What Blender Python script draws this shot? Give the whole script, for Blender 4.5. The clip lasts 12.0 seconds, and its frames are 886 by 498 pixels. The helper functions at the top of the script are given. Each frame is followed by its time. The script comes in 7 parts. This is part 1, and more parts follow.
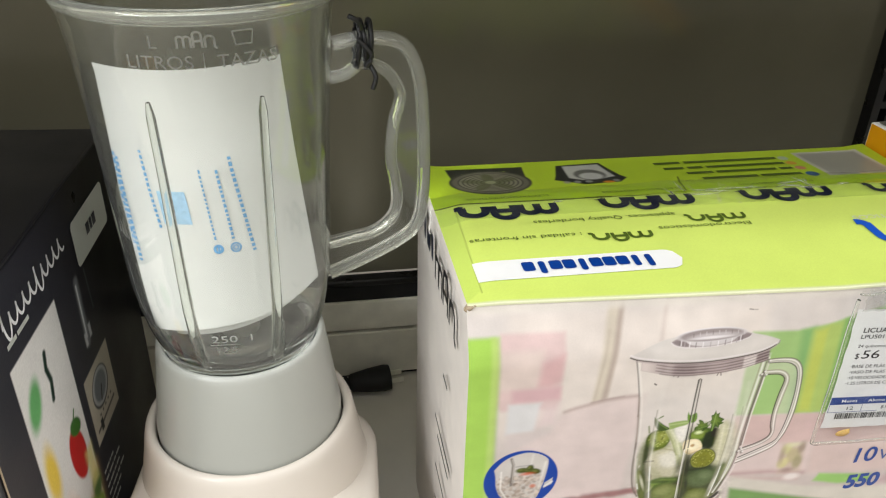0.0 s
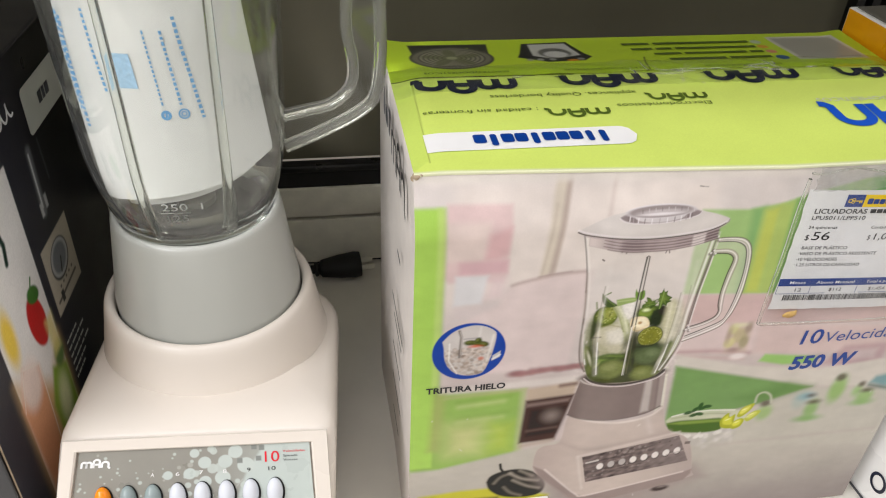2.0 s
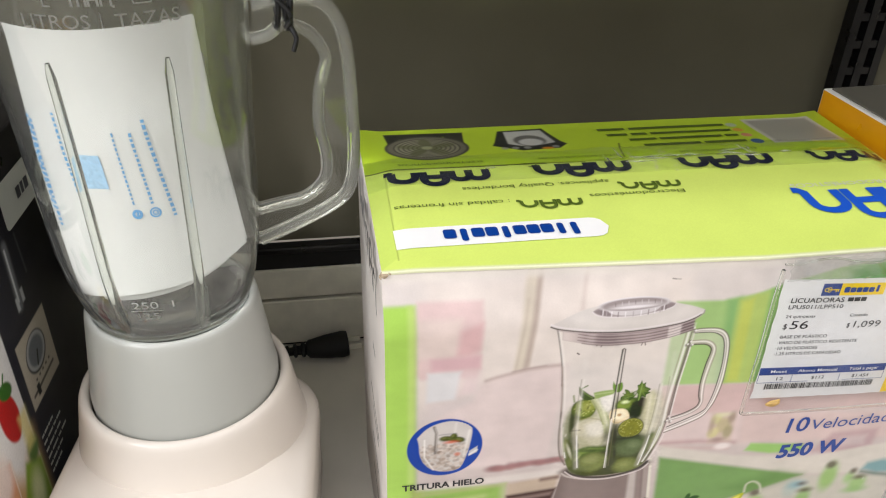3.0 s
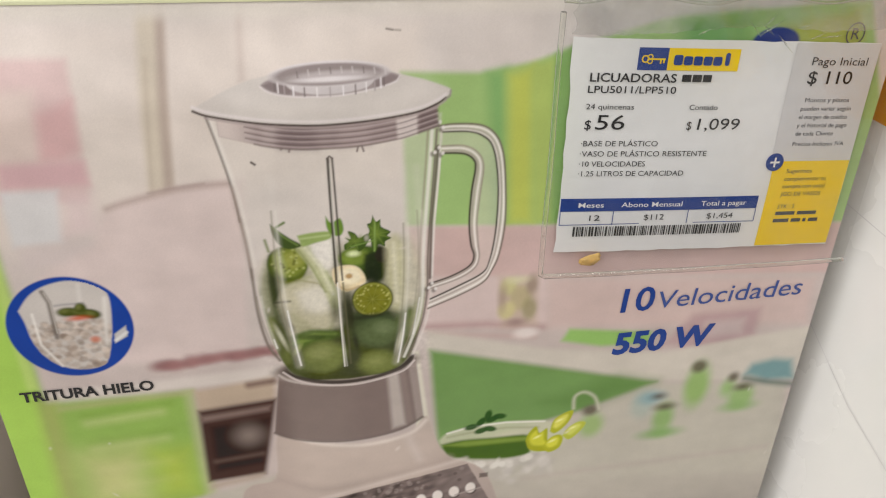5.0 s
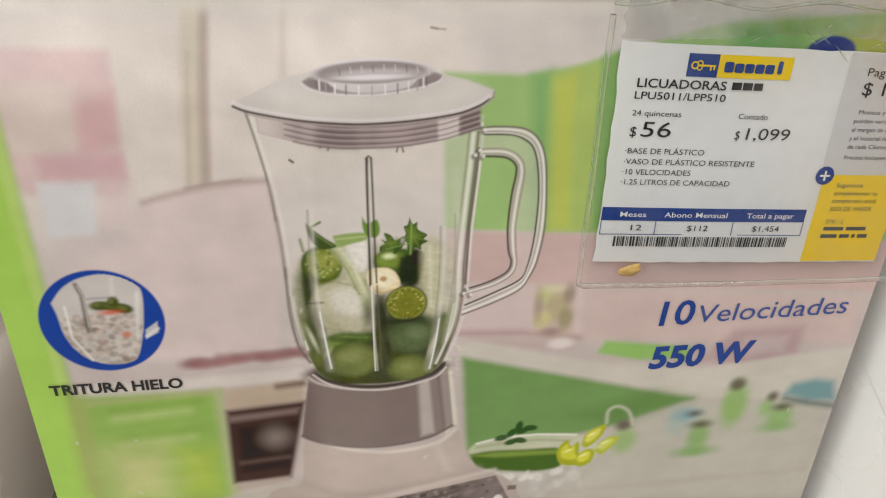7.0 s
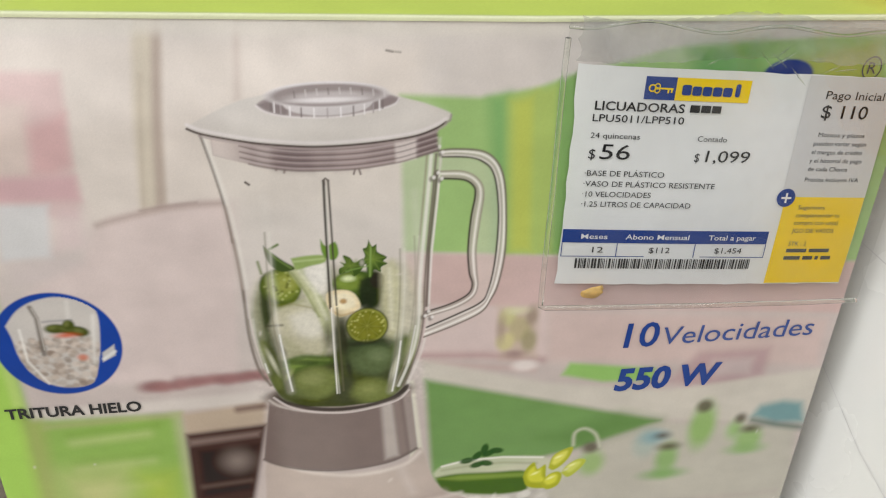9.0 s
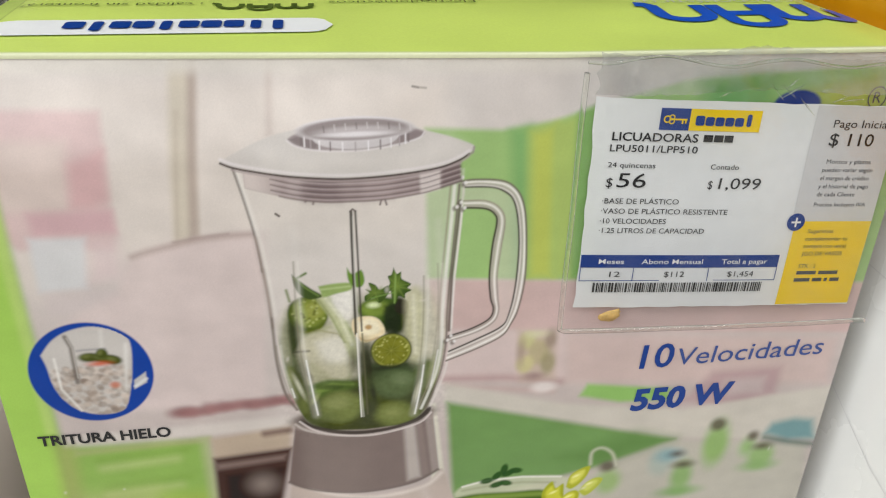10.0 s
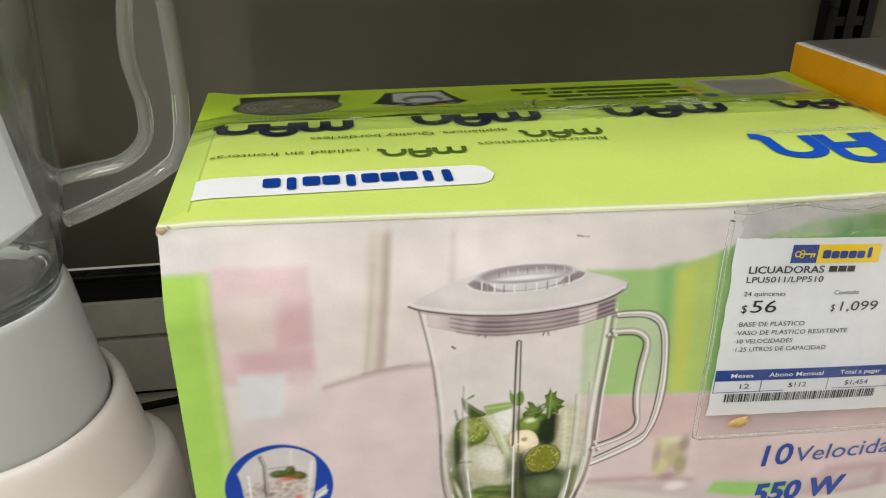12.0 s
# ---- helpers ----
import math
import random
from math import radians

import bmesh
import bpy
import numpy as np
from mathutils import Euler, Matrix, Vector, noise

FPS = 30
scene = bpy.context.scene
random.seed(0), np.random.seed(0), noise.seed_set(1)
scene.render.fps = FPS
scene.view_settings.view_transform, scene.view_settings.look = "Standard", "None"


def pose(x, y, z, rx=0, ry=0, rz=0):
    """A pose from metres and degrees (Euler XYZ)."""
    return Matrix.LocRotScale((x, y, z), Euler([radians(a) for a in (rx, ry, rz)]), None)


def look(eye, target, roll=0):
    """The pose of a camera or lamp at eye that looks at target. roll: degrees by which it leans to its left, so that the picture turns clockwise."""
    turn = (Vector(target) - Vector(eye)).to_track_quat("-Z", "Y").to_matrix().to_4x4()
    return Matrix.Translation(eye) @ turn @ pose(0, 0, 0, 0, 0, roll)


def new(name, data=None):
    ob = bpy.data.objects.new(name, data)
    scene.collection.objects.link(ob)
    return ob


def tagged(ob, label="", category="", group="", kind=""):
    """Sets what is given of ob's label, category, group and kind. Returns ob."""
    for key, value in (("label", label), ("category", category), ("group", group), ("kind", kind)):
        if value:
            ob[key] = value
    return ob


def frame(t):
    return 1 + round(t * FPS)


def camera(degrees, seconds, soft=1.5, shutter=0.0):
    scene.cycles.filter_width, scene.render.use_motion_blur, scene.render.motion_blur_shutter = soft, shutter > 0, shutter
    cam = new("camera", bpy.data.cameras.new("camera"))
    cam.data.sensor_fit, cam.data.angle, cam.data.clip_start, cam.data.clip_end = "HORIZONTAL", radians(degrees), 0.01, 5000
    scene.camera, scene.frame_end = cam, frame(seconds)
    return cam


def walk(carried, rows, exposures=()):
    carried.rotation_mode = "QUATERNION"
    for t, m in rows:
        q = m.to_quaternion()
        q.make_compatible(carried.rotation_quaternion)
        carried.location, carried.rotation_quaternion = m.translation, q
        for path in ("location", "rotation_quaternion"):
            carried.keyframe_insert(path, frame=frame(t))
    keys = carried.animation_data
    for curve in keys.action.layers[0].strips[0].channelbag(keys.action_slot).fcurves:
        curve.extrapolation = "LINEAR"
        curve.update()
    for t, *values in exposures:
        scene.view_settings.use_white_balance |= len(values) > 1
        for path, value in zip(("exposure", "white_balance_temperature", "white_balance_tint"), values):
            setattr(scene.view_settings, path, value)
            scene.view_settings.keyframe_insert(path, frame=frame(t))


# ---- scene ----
cam = camera(57.7, 12.0, 1.1)
PATH = [
    (0, (-0.072, -0.318, 0.525), (0.239, 1.391, -0.466), 1.4),
    (0.5, (-0.035, -0.34, 0.495), (0.278, 1.281, -0.633), 2.0),
    (1, (-0.031, -0.351, 0.476), (0.278, 1.198, -0.752), 2.5),
    (1.5, (-0.037, -0.344, 0.477), (0.27, 1.195, -0.764), 2.9),
    (2, (-0.048, -0.33, 0.508), (0.257, 1.254, -0.675), 2.9),
    (2.5, (-0.043, -0.325, 0.533), (0.258, 1.304, -0.588), 2.5),
    (3, (-0.028, -0.319, 0.523), (0.272, 1.348, -0.541), 1.7),
    (3.5, (0.02, -0.317, 0.47), (0.303, 1.373, -0.561), 0.5),
    (3.7, (0.041, -0.309, 0.449), (0.333, 1.381, -0.579), 0.4),
    (5.3, (0.129, -0.252, 0.359), (0.457, 1.437, -0.661), 1.1),
    (5.5, (0.131, -0.251, 0.359), (0.459, 1.442, -0.655), 1.3),
    (6, (0.125, -0.252, 0.357), (0.431, 1.447, -0.653), 1.4),
    (6.5, (0.12, -0.252, 0.358), (0.405, 1.455, -0.645), 1.6),
    (6.7, (0.118, -0.252, 0.358), (0.388, 1.457, -0.645), 1.5),
    (8.3, (0.12, -0.251, 0.355), (0.38, 1.468, -0.635), 1.9),
    (8.5, (0.121, -0.25, 0.354), (0.386, 1.471, -0.629), 1.9),
    (9, (0.131, -0.251, 0.36), (0.41, 1.475, -0.611), 1.9),
    (9.5, (0.128, -0.251, 0.362), (0.42, 1.48, -0.595), 1.8),
    (10, (0.12, -0.255, 0.368), (0.413, 1.486, -0.571), 1.5),
    (10.5, (0.099, -0.259, 0.383), (0.391, 1.492, -0.539), 1.4),
    (11, (0.084, -0.263, 0.393), (0.368, 1.492, -0.522), 1.1),
    (11.5, (0.075, -0.268, 0.399), (0.367, 1.501, -0.487), 0.9),
    (12, (0.06, -0.257, 0.419), (0.34, 1.512, -0.47), 0.2),
]
walk(cam, [(t, look(eye, target, roll)) for t, eye, target, roll in PATH],
     [(0, 0.29, 6350, 6), (0.5, 0.20, 6350, 8), (1.0, 0.12, 6400, 9), (1.5, 0.08, 6400, 9), (2.0, 0.12, 6380, 10), (2.5, 0.24, 6350, 10), (3.0, 0.30, 6300, 10), (3.5, 0.23, 6330, 10), (5.5, -0.06, 6500, 8), (6.5, -0.06, 6450, 7), (8.5, -0.05, 6400, 6), (9.5, 0.05, 6200, 5), (10.5, 0.05, 6180, 6), (11.0, -0.03, 6200, 7), (11.5, 0.0, 6230, 7), (12.0, 0.12, 6280, 6)])

# ---- light ----
world = bpy.data.worlds.new("store")
world.use_nodes = True
world.node_tree.nodes["Background"].inputs[0].default_value = (1.0, 0.99, 0.97, 1)
world.node_tree.nodes["Background"].inputs[1].default_value = 0.25
scene.world = world


def lamp(name, eye, target, sx, sy, watts, color):
    data = bpy.data.lights.new(name, "AREA")
    data.shape, data.size, data.size_y, data.energy, data.color = "RECTANGLE", sx, sy, watts, color
    ob = new(name, data)
    ob.matrix_world = look(eye, target)
    return ob


WARM = (1.0, 0.975, 0.985)
for y, watts in ((-0.50, 23), (-1.40, 12), (-2.3, 13)):
    lamp("ceiling_light", (0.6, y, 1.86), (0.6, y + 0.02, 0), 4.6, 0.30, watts, WARM)

lamp("ceiling_light", (-1.9, -1.35, 1.86), (-1.9, -1.34, 0), 0.30, 2.4, 74, WARM)


# ---- materials ----
def lin(c):
    """A display colour of 0 to 255 as scene-linear values."""
    c = np.asarray(c, float) / 255.0
    return np.where(c <= 0.04045, c / 12.92, ((c + 0.055) / 1.055) ** 2.4)


def material(name, rgb, rough=0.5, metal=0.0, vary=0.08, grain=60.0, bump=0.05, fine=900.0, coat=0.0, attribute="", transmission=0.0, ior=1.49, shine=0.5):
    m = bpy.data.materials.new(name)
    m.use_nodes = True
    nt = m.node_tree
    b = nt.nodes["Principled BSDF"]
    b.inputs["Metallic"].default_value = metal
    b.inputs["IOR"].default_value = ior
    b.inputs["Specular IOR Level"].default_value = shine
    b.inputs["Coat Weight"].default_value = coat
    b.inputs["Coat Roughness"].default_value = 0.12
    b.inputs["Transmission Weight"].default_value = transmission
    co = nt.nodes.new("ShaderNodeTexCoord")
    n1 = nt.nodes.new("ShaderNodeTexNoise")
    n1.inputs["Scale"].default_value, n1.inputs["Detail"].default_value = grain, 5
    nt.links.new(co.outputs["Object"], n1.inputs["Vector"])
    n2 = nt.nodes.new("ShaderNodeTexNoise")
    n2.inputs["Scale"].default_value, n2.inputs["Detail"].default_value = fine, 3
    nt.links.new(co.outputs["Object"], n2.inputs["Vector"])
    ramp = nt.nodes.new("ShaderNodeMapRange")
    ramp.inputs["From Min"].default_value, ramp.inputs["From Max"].default_value = 0.3, 0.7
    ramp.inputs["To Min"].default_value, ramp.inputs["To Max"].default_value = 1 - vary, 1 + vary * 0.4
    nt.links.new(n1.outputs["Fac"], ramp.inputs["Value"])
    mul = nt.nodes.new("ShaderNodeVectorMath")
    mul.operation = "SCALE"
    if attribute:
        at = nt.nodes.new("ShaderNodeAttribute")
        at.attribute_name = attribute
        nt.links.new(at.outputs["Color"], mul.inputs[0])
    else:
        mul.inputs[0].default_value = tuple(lin(rgb))
    nt.links.new(ramp.outputs[0], mul.inputs["Scale"])
    nt.links.new(mul.outputs[0], b.inputs["Base Color"])
    even = 0.12 if vary > 0.02 else 0.02
    rr = nt.nodes.new("ShaderNodeMapRange")
    rr.inputs["To Min"].default_value, rr.inputs["To Max"].default_value = max(0.0, rough - even * (rough > 0.1)), rough + even * (rough > 0.1)
    nt.links.new(n1.outputs["Fac"], rr.inputs["Value"])
    nt.links.new(rr.outputs[0], b.inputs["Roughness"])
    if bump:
        bp = nt.nodes.new("ShaderNodeBump")
        bp.inputs["Strength"].default_value, bp.inputs["Distance"].default_value = bump, 0.001
        nt.links.new(n2.outputs["Fac"], bp.inputs["Height"])
        nt.links.new(bp.outputs[0], b.inputs["Normal"])
    return m


CARD_WHITE = material("coated white carton", (226, 220, 214), 0.4, vary=0.06, bump=0.08)
# off-white carton, its colour darkened for the shade under the upper shelf
CARD_SHADED = material("carton greyed for shade", (104, 102, 94), 0.5, vary=0.12)
CARD_BROWN = material("raw carton greyed for shade", (186, 168, 142), 0.8, vary=0.2)
PRINT = material("printed carton", (0, 0, 0), 0.33, vary=0.05, grain=25, bump=0.05, coat=0.05, attribute="ink", shine=0.22)
SHELF = material("white enamelled shelf", (228, 224, 214), 0.32, vary=0.08, grain=14, bump=0.04)
BACK = material("dark olive back panel", (104, 101, 85), 0.16, 0.2, vary=0.15, grain=6, bump=0.02, fine=300)
STRIP = material("cream enamelled rail", (232, 229, 214), 0.35, vary=0.1)
BLACK = material("black lacquered metal", (16, 16, 17), 0.3, vary=0.3)
SLOT = material("black rubber", (14, 14, 15), 0.6, vary=0.2)
WALL = material("painted wall", (196, 192, 184), 0.8, vary=0.08, grain=3)
FLOOR = material("store floor tile", (190, 184, 172), 0.4, vary=0.1, grain=3)
CREAM = material("cream plastic", (226, 218, 208), 0.27, vary=0.012, grain=5, bump=0.02, fine=1600)
GREY = material("blue-grey plastic", (180, 182, 176), 0.28, vary=0.015, grain=5, bump=0.02, fine=1600)
LABEL = material("printed control label", (0, 0, 0), 0.3, vary=0.04, bump=0.02, attribute="ink")
ORANGE = material("orange plastic", (245, 140, 12), 0.2, vary=0.05)
BTN_GREY = material("grey plastic key", (146, 160, 160), 0.2, vary=0.05)
BTN_WHITE = material("white plastic key", (214, 218, 226), 0.2, vary=0.04)
CLEAR = material("clear moulded plastic", (244, 246, 240), 0.04, vary=0.01, bump=0.0, transmission=0.978, ior=1.45)
CLEAR_GRIP = material("thick clear plastic", (250, 252, 246), 0.03, vary=0.005, bump=0.0, transmission=0.93, ior=1.45)
CLEAR_RELIEF = material("frosted moulded marks", (240, 242, 240), 0.3, vary=0.02, transmission=0.88)
PAPER = material("white paper", (238, 238, 237), 0.6, vary=0.03, grain=30, bump=0.1)
PAGE = material("thin leaflet paper", (200, 200, 199), 0.55, vary=0.04, grain=20, bump=0.1)
INK_BLACK = material("black ink", (26, 26, 30), 0.4, vary=0.1)
INK_GREYTEXT = material("grey ink", (70, 72, 78), 0.45, vary=0.1)
INK_NAVY = material("navy ink", (24, 30, 52), 0.35, vary=0.1)
INK_BLUE = material("blue ink", (24, 84, 196), 0.35, vary=0.06)
INK_DEEP = material("deep blue ink", (2, 56, 140), 0.35, vary=0.06)
INK_VIOLET = material("violet-blue ink", (54, 78, 146), 0.4, vary=0.06)
INK_WHITE = material("white ink", (240, 240, 240), 0.4, vary=0.03)
INK_PALE = material("pale print", (205, 208, 200), 0.4, vary=0.05)
INK_GREEN = material("dark green ink", (84, 104, 34), 0.4, vary=0.1)
INK_RED = material("red ink", (226, 34, 52), 0.35, vary=0.06)
INK_YELLOW = material("yellow ink", (252, 216, 10), 0.4, vary=0.04)
INK_CYAN = material("sky-blue ink", (92, 152, 202), 0.45, vary=0.12)
INK_GREY = material("light grey ink", (218, 217, 217), 0.45, vary=0.03)
YELLOW = material("yellow printed carton", (226, 156, 8), 0.32, vary=0.06, coat=0.3)
GLOSSWHITE = material("glossy white carton", (240, 240, 238), 0.28, vary=0.04, grain=9, coat=0.3)
STEEL = material("worn grey steel", (120, 118, 112), 0.35, 0.6, vary=0.15)
INK_HAZE = material("pale blue ink", (150, 186, 216), 0.45, vary=0.25, grain=500)
NUT = material("tan crumb", (222, 182, 104), 0.7, vary=0.3, grain=300)
TIE = material("black tie wire", (18, 18, 20), 0.5, vary=0.2)


def film_material(name, gloss, rough, cloud, clear=0.97):
    """Thin clear film: see-through, with a sheen that grows at a slant."""
    m = bpy.data.materials.new(name)
    m.use_nodes = True
    nt = m.node_tree
    nt.nodes.remove(nt.nodes["Principled BSDF"])
    out = nt.nodes["Material Output"]
    tr, gl, mix, fr = (nt.nodes.new("ShaderNode" + k) for k in ("BsdfTransparent", "BsdfGlossy", "MixShader", "Fresnel"))
    tr.inputs[0].default_value = (clear, clear, clear * 0.995, 1)
    di, haze = nt.nodes.new("ShaderNodeBsdfDiffuse"), nt.nodes.new("ShaderNodeMixShader")
    di.inputs[0].default_value = (0.62, 0.63, 0.6, 1)
    haze.inputs[0].default_value = cloud
    nt.links.new(tr.outputs[0], haze.inputs[1])
    nt.links.new(di.outputs[0], haze.inputs[2])
    gl.inputs["Roughness"].default_value = rough
    fr.inputs[0].default_value = gloss
    co, no, bp = (nt.nodes.new("ShaderNode" + k) for k in ("TexCoord", "TexNoise", "Bump"))
    no.inputs["Scale"].default_value, no.inputs["Detail"].default_value = 70, 4
    bp.inputs["Strength"].default_value, bp.inputs["Distance"].default_value = 0.35, 0.002
    nt.links.new(co.outputs["Object"], no.inputs["Vector"])
    mul = nt.nodes.new("ShaderNodeMapRange")
    for k, v in enumerate((0.36, 0.64, 0.0, 2 * cloud)):
        mul.inputs[1 + k].default_value = v
    nt.links.new(no.outputs["Fac"], mul.inputs[0])
    nt.links.new(mul.outputs[0], haze.inputs[0])
    nt.links.new(no.outputs["Fac"], bp.inputs["Height"])
    nt.links.new(bp.outputs[0], gl.inputs["Normal"])
    nt.links.new(fr.outputs[0], mix.inputs[0])
    nt.links.new(haze.outputs[0], mix.inputs[1])
    nt.links.new(gl.outputs[0], mix.inputs[2])
    nt.links.new(mix.outputs[0], out.inputs[0])
    return m


FILM = film_material("creased clear film", 1.5, 0.06, 0.02)
SLEEVE = film_material("cloudy clear sleeve", 1.45, 0.09, 0.03, 0.93)
STRAP = film_material("mottled milky tape", 1.5, 0.16, 0.16, 0.84)


# ---- building helpers ----
def thing(name, label, category, m=None, group=""):
    ob = new(name)
    ob.empty_display_size = 0.02
    if m is not None:
        ob.matrix_world = m
    return tagged(ob, label, category, group)


def part(name, bm, mat, parent, label=""):
    me = bpy.data.meshes.new(name)
    if isinstance(bm, bmesh.types.BMesh):
        bm.to_mesh(me)
        bm.free()
    else:
        me = bm
        me.name = name
    me.materials.clear()
    me.materials.append(mat)
    ob = new(name, me)
    ob.parent = parent
    return tagged(ob, label)


def smooth(ob, angle=40):
    me = ob.data
    me.shade_smooth()
    me.set_sharp_from_angle(angle=radians(angle))
    return ob


def box(x0, x1, y0, y1, z0, z1, bevel=0.0, seg=2):
    bm = bmesh.new()
    bmesh.ops.create_cube(bm, size=1)
    for v in bm.verts:
        v.co = Vector((x0 + (v.co.x + 0.5) * (x1 - x0), y0 + (v.co.y + 0.5) * (y1 - y0), z0 + (v.co.z + 0.5) * (z1 - z0)))
    if bevel:
        bmesh.ops.bevel(bm, geom=bm.edges[:], offset=bevel, segments=seg, profile=0.5, affect="EDGES")
    return bm


def lathe(profile, steps=72, closed=False):
    """A turned shape from (radius, height) pairs round the z axis."""
    bm = bmesh.new()
    rings = []
    for r, z in profile:
        rings.append([bm.verts.new((r * math.cos(2 * math.pi * k / steps), r * math.sin(2 * math.pi * k / steps), z)) for k in range(steps)])
    pairs = list(zip(rings, rings[1:])) + ([(rings[-1], rings[0])] if closed else [])
    for a, b in pairs:
        for k in range(steps):
            bm.faces.new((a[k], a[(k + 1) % steps], b[(k + 1) % steps], b[k]))
    bmesh.ops.recalc_face_normals(bm, faces=bm.faces[:])
    return bm


def loft(sections, cap=True):
    bm = bmesh.new()
    rings = [[bm.verts.new(p) for p in sec] for sec in sections]
    n = len(rings[0])
    for a, b in zip(rings, rings[1:]):
        for k in range(n):
            bm.faces.new((a[k], a[(k + 1) % n], b[(k + 1) % n], b[k]))
    if cap:
        bm.faces.new(rings[0][::-1])
        bm.faces.new(rings[-1])
    bmesh.ops.recalc_face_normals(bm, faces=bm.faces[:])
    return bm


def tube(points, radius, steps=10, flat=1.0, normal=None):
    """A round or flattened rod along points; normal: the direction in which it is flat times as thick."""
    pts = [Vector(p) for p in points]
    secs = []
    for i, p in enumerate(pts):
        d = (pts[min(i + 1, len(pts) - 1)] - pts[max(i - 1, 0)]).normalized()
        ref = Vector(normal) if normal else (Vector((0, 0, 1)) if abs(d.z) < 0.9 else Vector((1, 0, 0)))
        a = d.cross(ref).normalized()
        b = a.cross(d).normalized()
        r = radius[i] if isinstance(radius, (list, tuple)) else radius
        secs.append([p + r * math.cos(t) * a + r * flat * math.sin(t) * b for t in (2 * math.pi * k / steps for k in range(steps))])
    return loft(secs)


def smooth_path(points, n=8):
    """Points of a soft curve through the given ones."""
    p = [Vector(q) for q in points]
    p = [p[0]] + p + [p[-1]]
    out = []
    for i in range(1, len(p) - 2):
        for k in range(n):
            t = k / n
            out.append(0.5 * ((2 * p[i]) + (p[i + 1] - p[i - 1]) * t + (2 * p[i - 1] - 5 * p[i] + 4 * p[i + 1] - p[i + 2]) * t * t + (3 * p[i] - p[i - 1] - 3 * p[i + 1] + p[i + 2]) * t ** 3))
    out.append(p[-2])
    return out


# flat shapes in their own plane, as (vertices, faces)
def f_poly(pts):
    return [tuple(p) for p in pts], [tuple(range(len(pts)))]


def f_rect(x0, y0, x1, y1, r=0.0):
    if not r:
        return f_poly([(x0, y0), (x1, y0), (x1, y1), (x0, y1)])
    pts = []
    for cx, cy, a in ((x1 - r, y0 + r, -90), (x1 - r, y1 - r, 0), (x0 + r, y1 - r, 90), (x0 + r, y0 + r, 180)):
        pts += [(cx + r * math.cos(radians(a + k * 22.5)), cy + r * math.sin(radians(a + k * 22.5))) for k in range(5)]
    return f_poly(pts)


def f_disc(cx, cy, rx, ry=None, n=32):
    ry = ry or rx
    return f_poly([(cx + rx * math.cos(2 * math.pi * k / n), cy + ry * math.sin(2 * math.pi * k / n)) for k in range(n)])


def f_ring(cx, cy, rx, ry, w, n=48):
    vs, fs = [], []
    for k in range(n):
        a = 2 * math.pi * k / n
        vs += [(cx + rx * math.cos(a), cy + ry * math.sin(a)), (cx + (rx - w) * math.cos(a), cy + (ry - w) * math.sin(a))]
        fs.append((2 * k, (2 * k + 2) % (2 * n), (2 * k + 3) % (2 * n), 2 * k + 1))
    return vs, fs


def f_stroke(pts, w):
    p = [Vector((*q, 0)) for q in pts]
    vs, fs = [], []
    for i, q in enumerate(p):
        d = (p[min(i + 1, len(p) - 1)] - p[max(i - 1, 0)]).normalized()
        n = Vector((-d.y, d.x, 0)) * w / 2
        vs += [(q + n)[:2], (q - n)[:2]]
    for i in range(len(p) - 1):
        fs.append((2 * i, 2 * i + 1, 2 * i + 3, 2 * i + 2))
    return vs, fs


def f_join(shapes):
    vs, fs = [], []
    for v, f in shapes:
        k = len(vs)
        vs += list(v)
        fs += [tuple(i + k for i in q) for q in f]
    return vs, fs


def f_text(words, x0, y0, x1, cap, slant=0.0, bold=0.0):
    """Words in the built-in font from x0 to x1 on the base line y0, with capitals cap high."""
    cu = bpy.data.curves.new("words", "FONT")
    cu.body, cu.size, cu.shear, cu.offset, cu.resolution_u = words, 1.0, slant, bold, 3
    ob = new("words", cu)
    dg = bpy.context.evaluated_depsgraph_get()
    me = bpy.data.meshes.new_from_object(ob.evaluated_get(dg))
    xs = [v.co.x for v in me.vertices]
    lo, hi = min(xs), max(xs)
    sx, sy = (x1 - x0) / (hi - lo), cap / 0.70
    out = [(x0 + (v.co.x - lo) * sx, y0 + v.co.y * sy) for v in me.vertices], [tuple(q.vertices) for q in me.polygons]
    bpy.data.objects.remove(ob)
    bpy.data.curves.remove(cu)
    bpy.data.meshes.remove(me)
    return out


def f_bars(x0, y0, x1, h, sizes=(5, 3, 7, 4, 6)):
    """A line of plain bars that stands for writing that cannot be read."""
    total = sum(sizes) + 0.8 * (len(sizes) - 1)
    k, x, out = (x1 - x0) / total, x0, []
    for s_ in sizes:
        out.append(f_rect(x, y0, x + s_ * k, y0 + h))
        x += (s_ + 0.8) * k
    return f_join(out)


def f_blocks(x0, y0, x1, h, heights):
    """A row of rounded blocks in place of a trade mark."""
    n = len(heights)
    w = (x1 - x0) / n
    return f_join([f_rect(x0 + i * w + 0.07 * w, y0, x0 + (i + 1) * w - 0.07 * w, y0 + h * t, min(w, h) * 0.22) for i, t in enumerate(heights)])


def mark_blocks(name, x0, y0, x1, h, heights, where, mat, parent, label):
    """Plain rounded blocks, one by one, in place of a trade mark."""
    w = (x1 - x0) / len(heights)
    for k, t in enumerate(heights):
        a, b = x0 + k * w, x0 + (k + 1) * w
        wide = 0.45 if t < 0.8 else 0.24
        shape = f_rect((a + b) / 2 - w * wide, y0, (a + b) / 2 + w * wide, y0 + h * t, min(w * 0.2, h * 0.3))
        decal(name, shape, where, mat, parent, label)


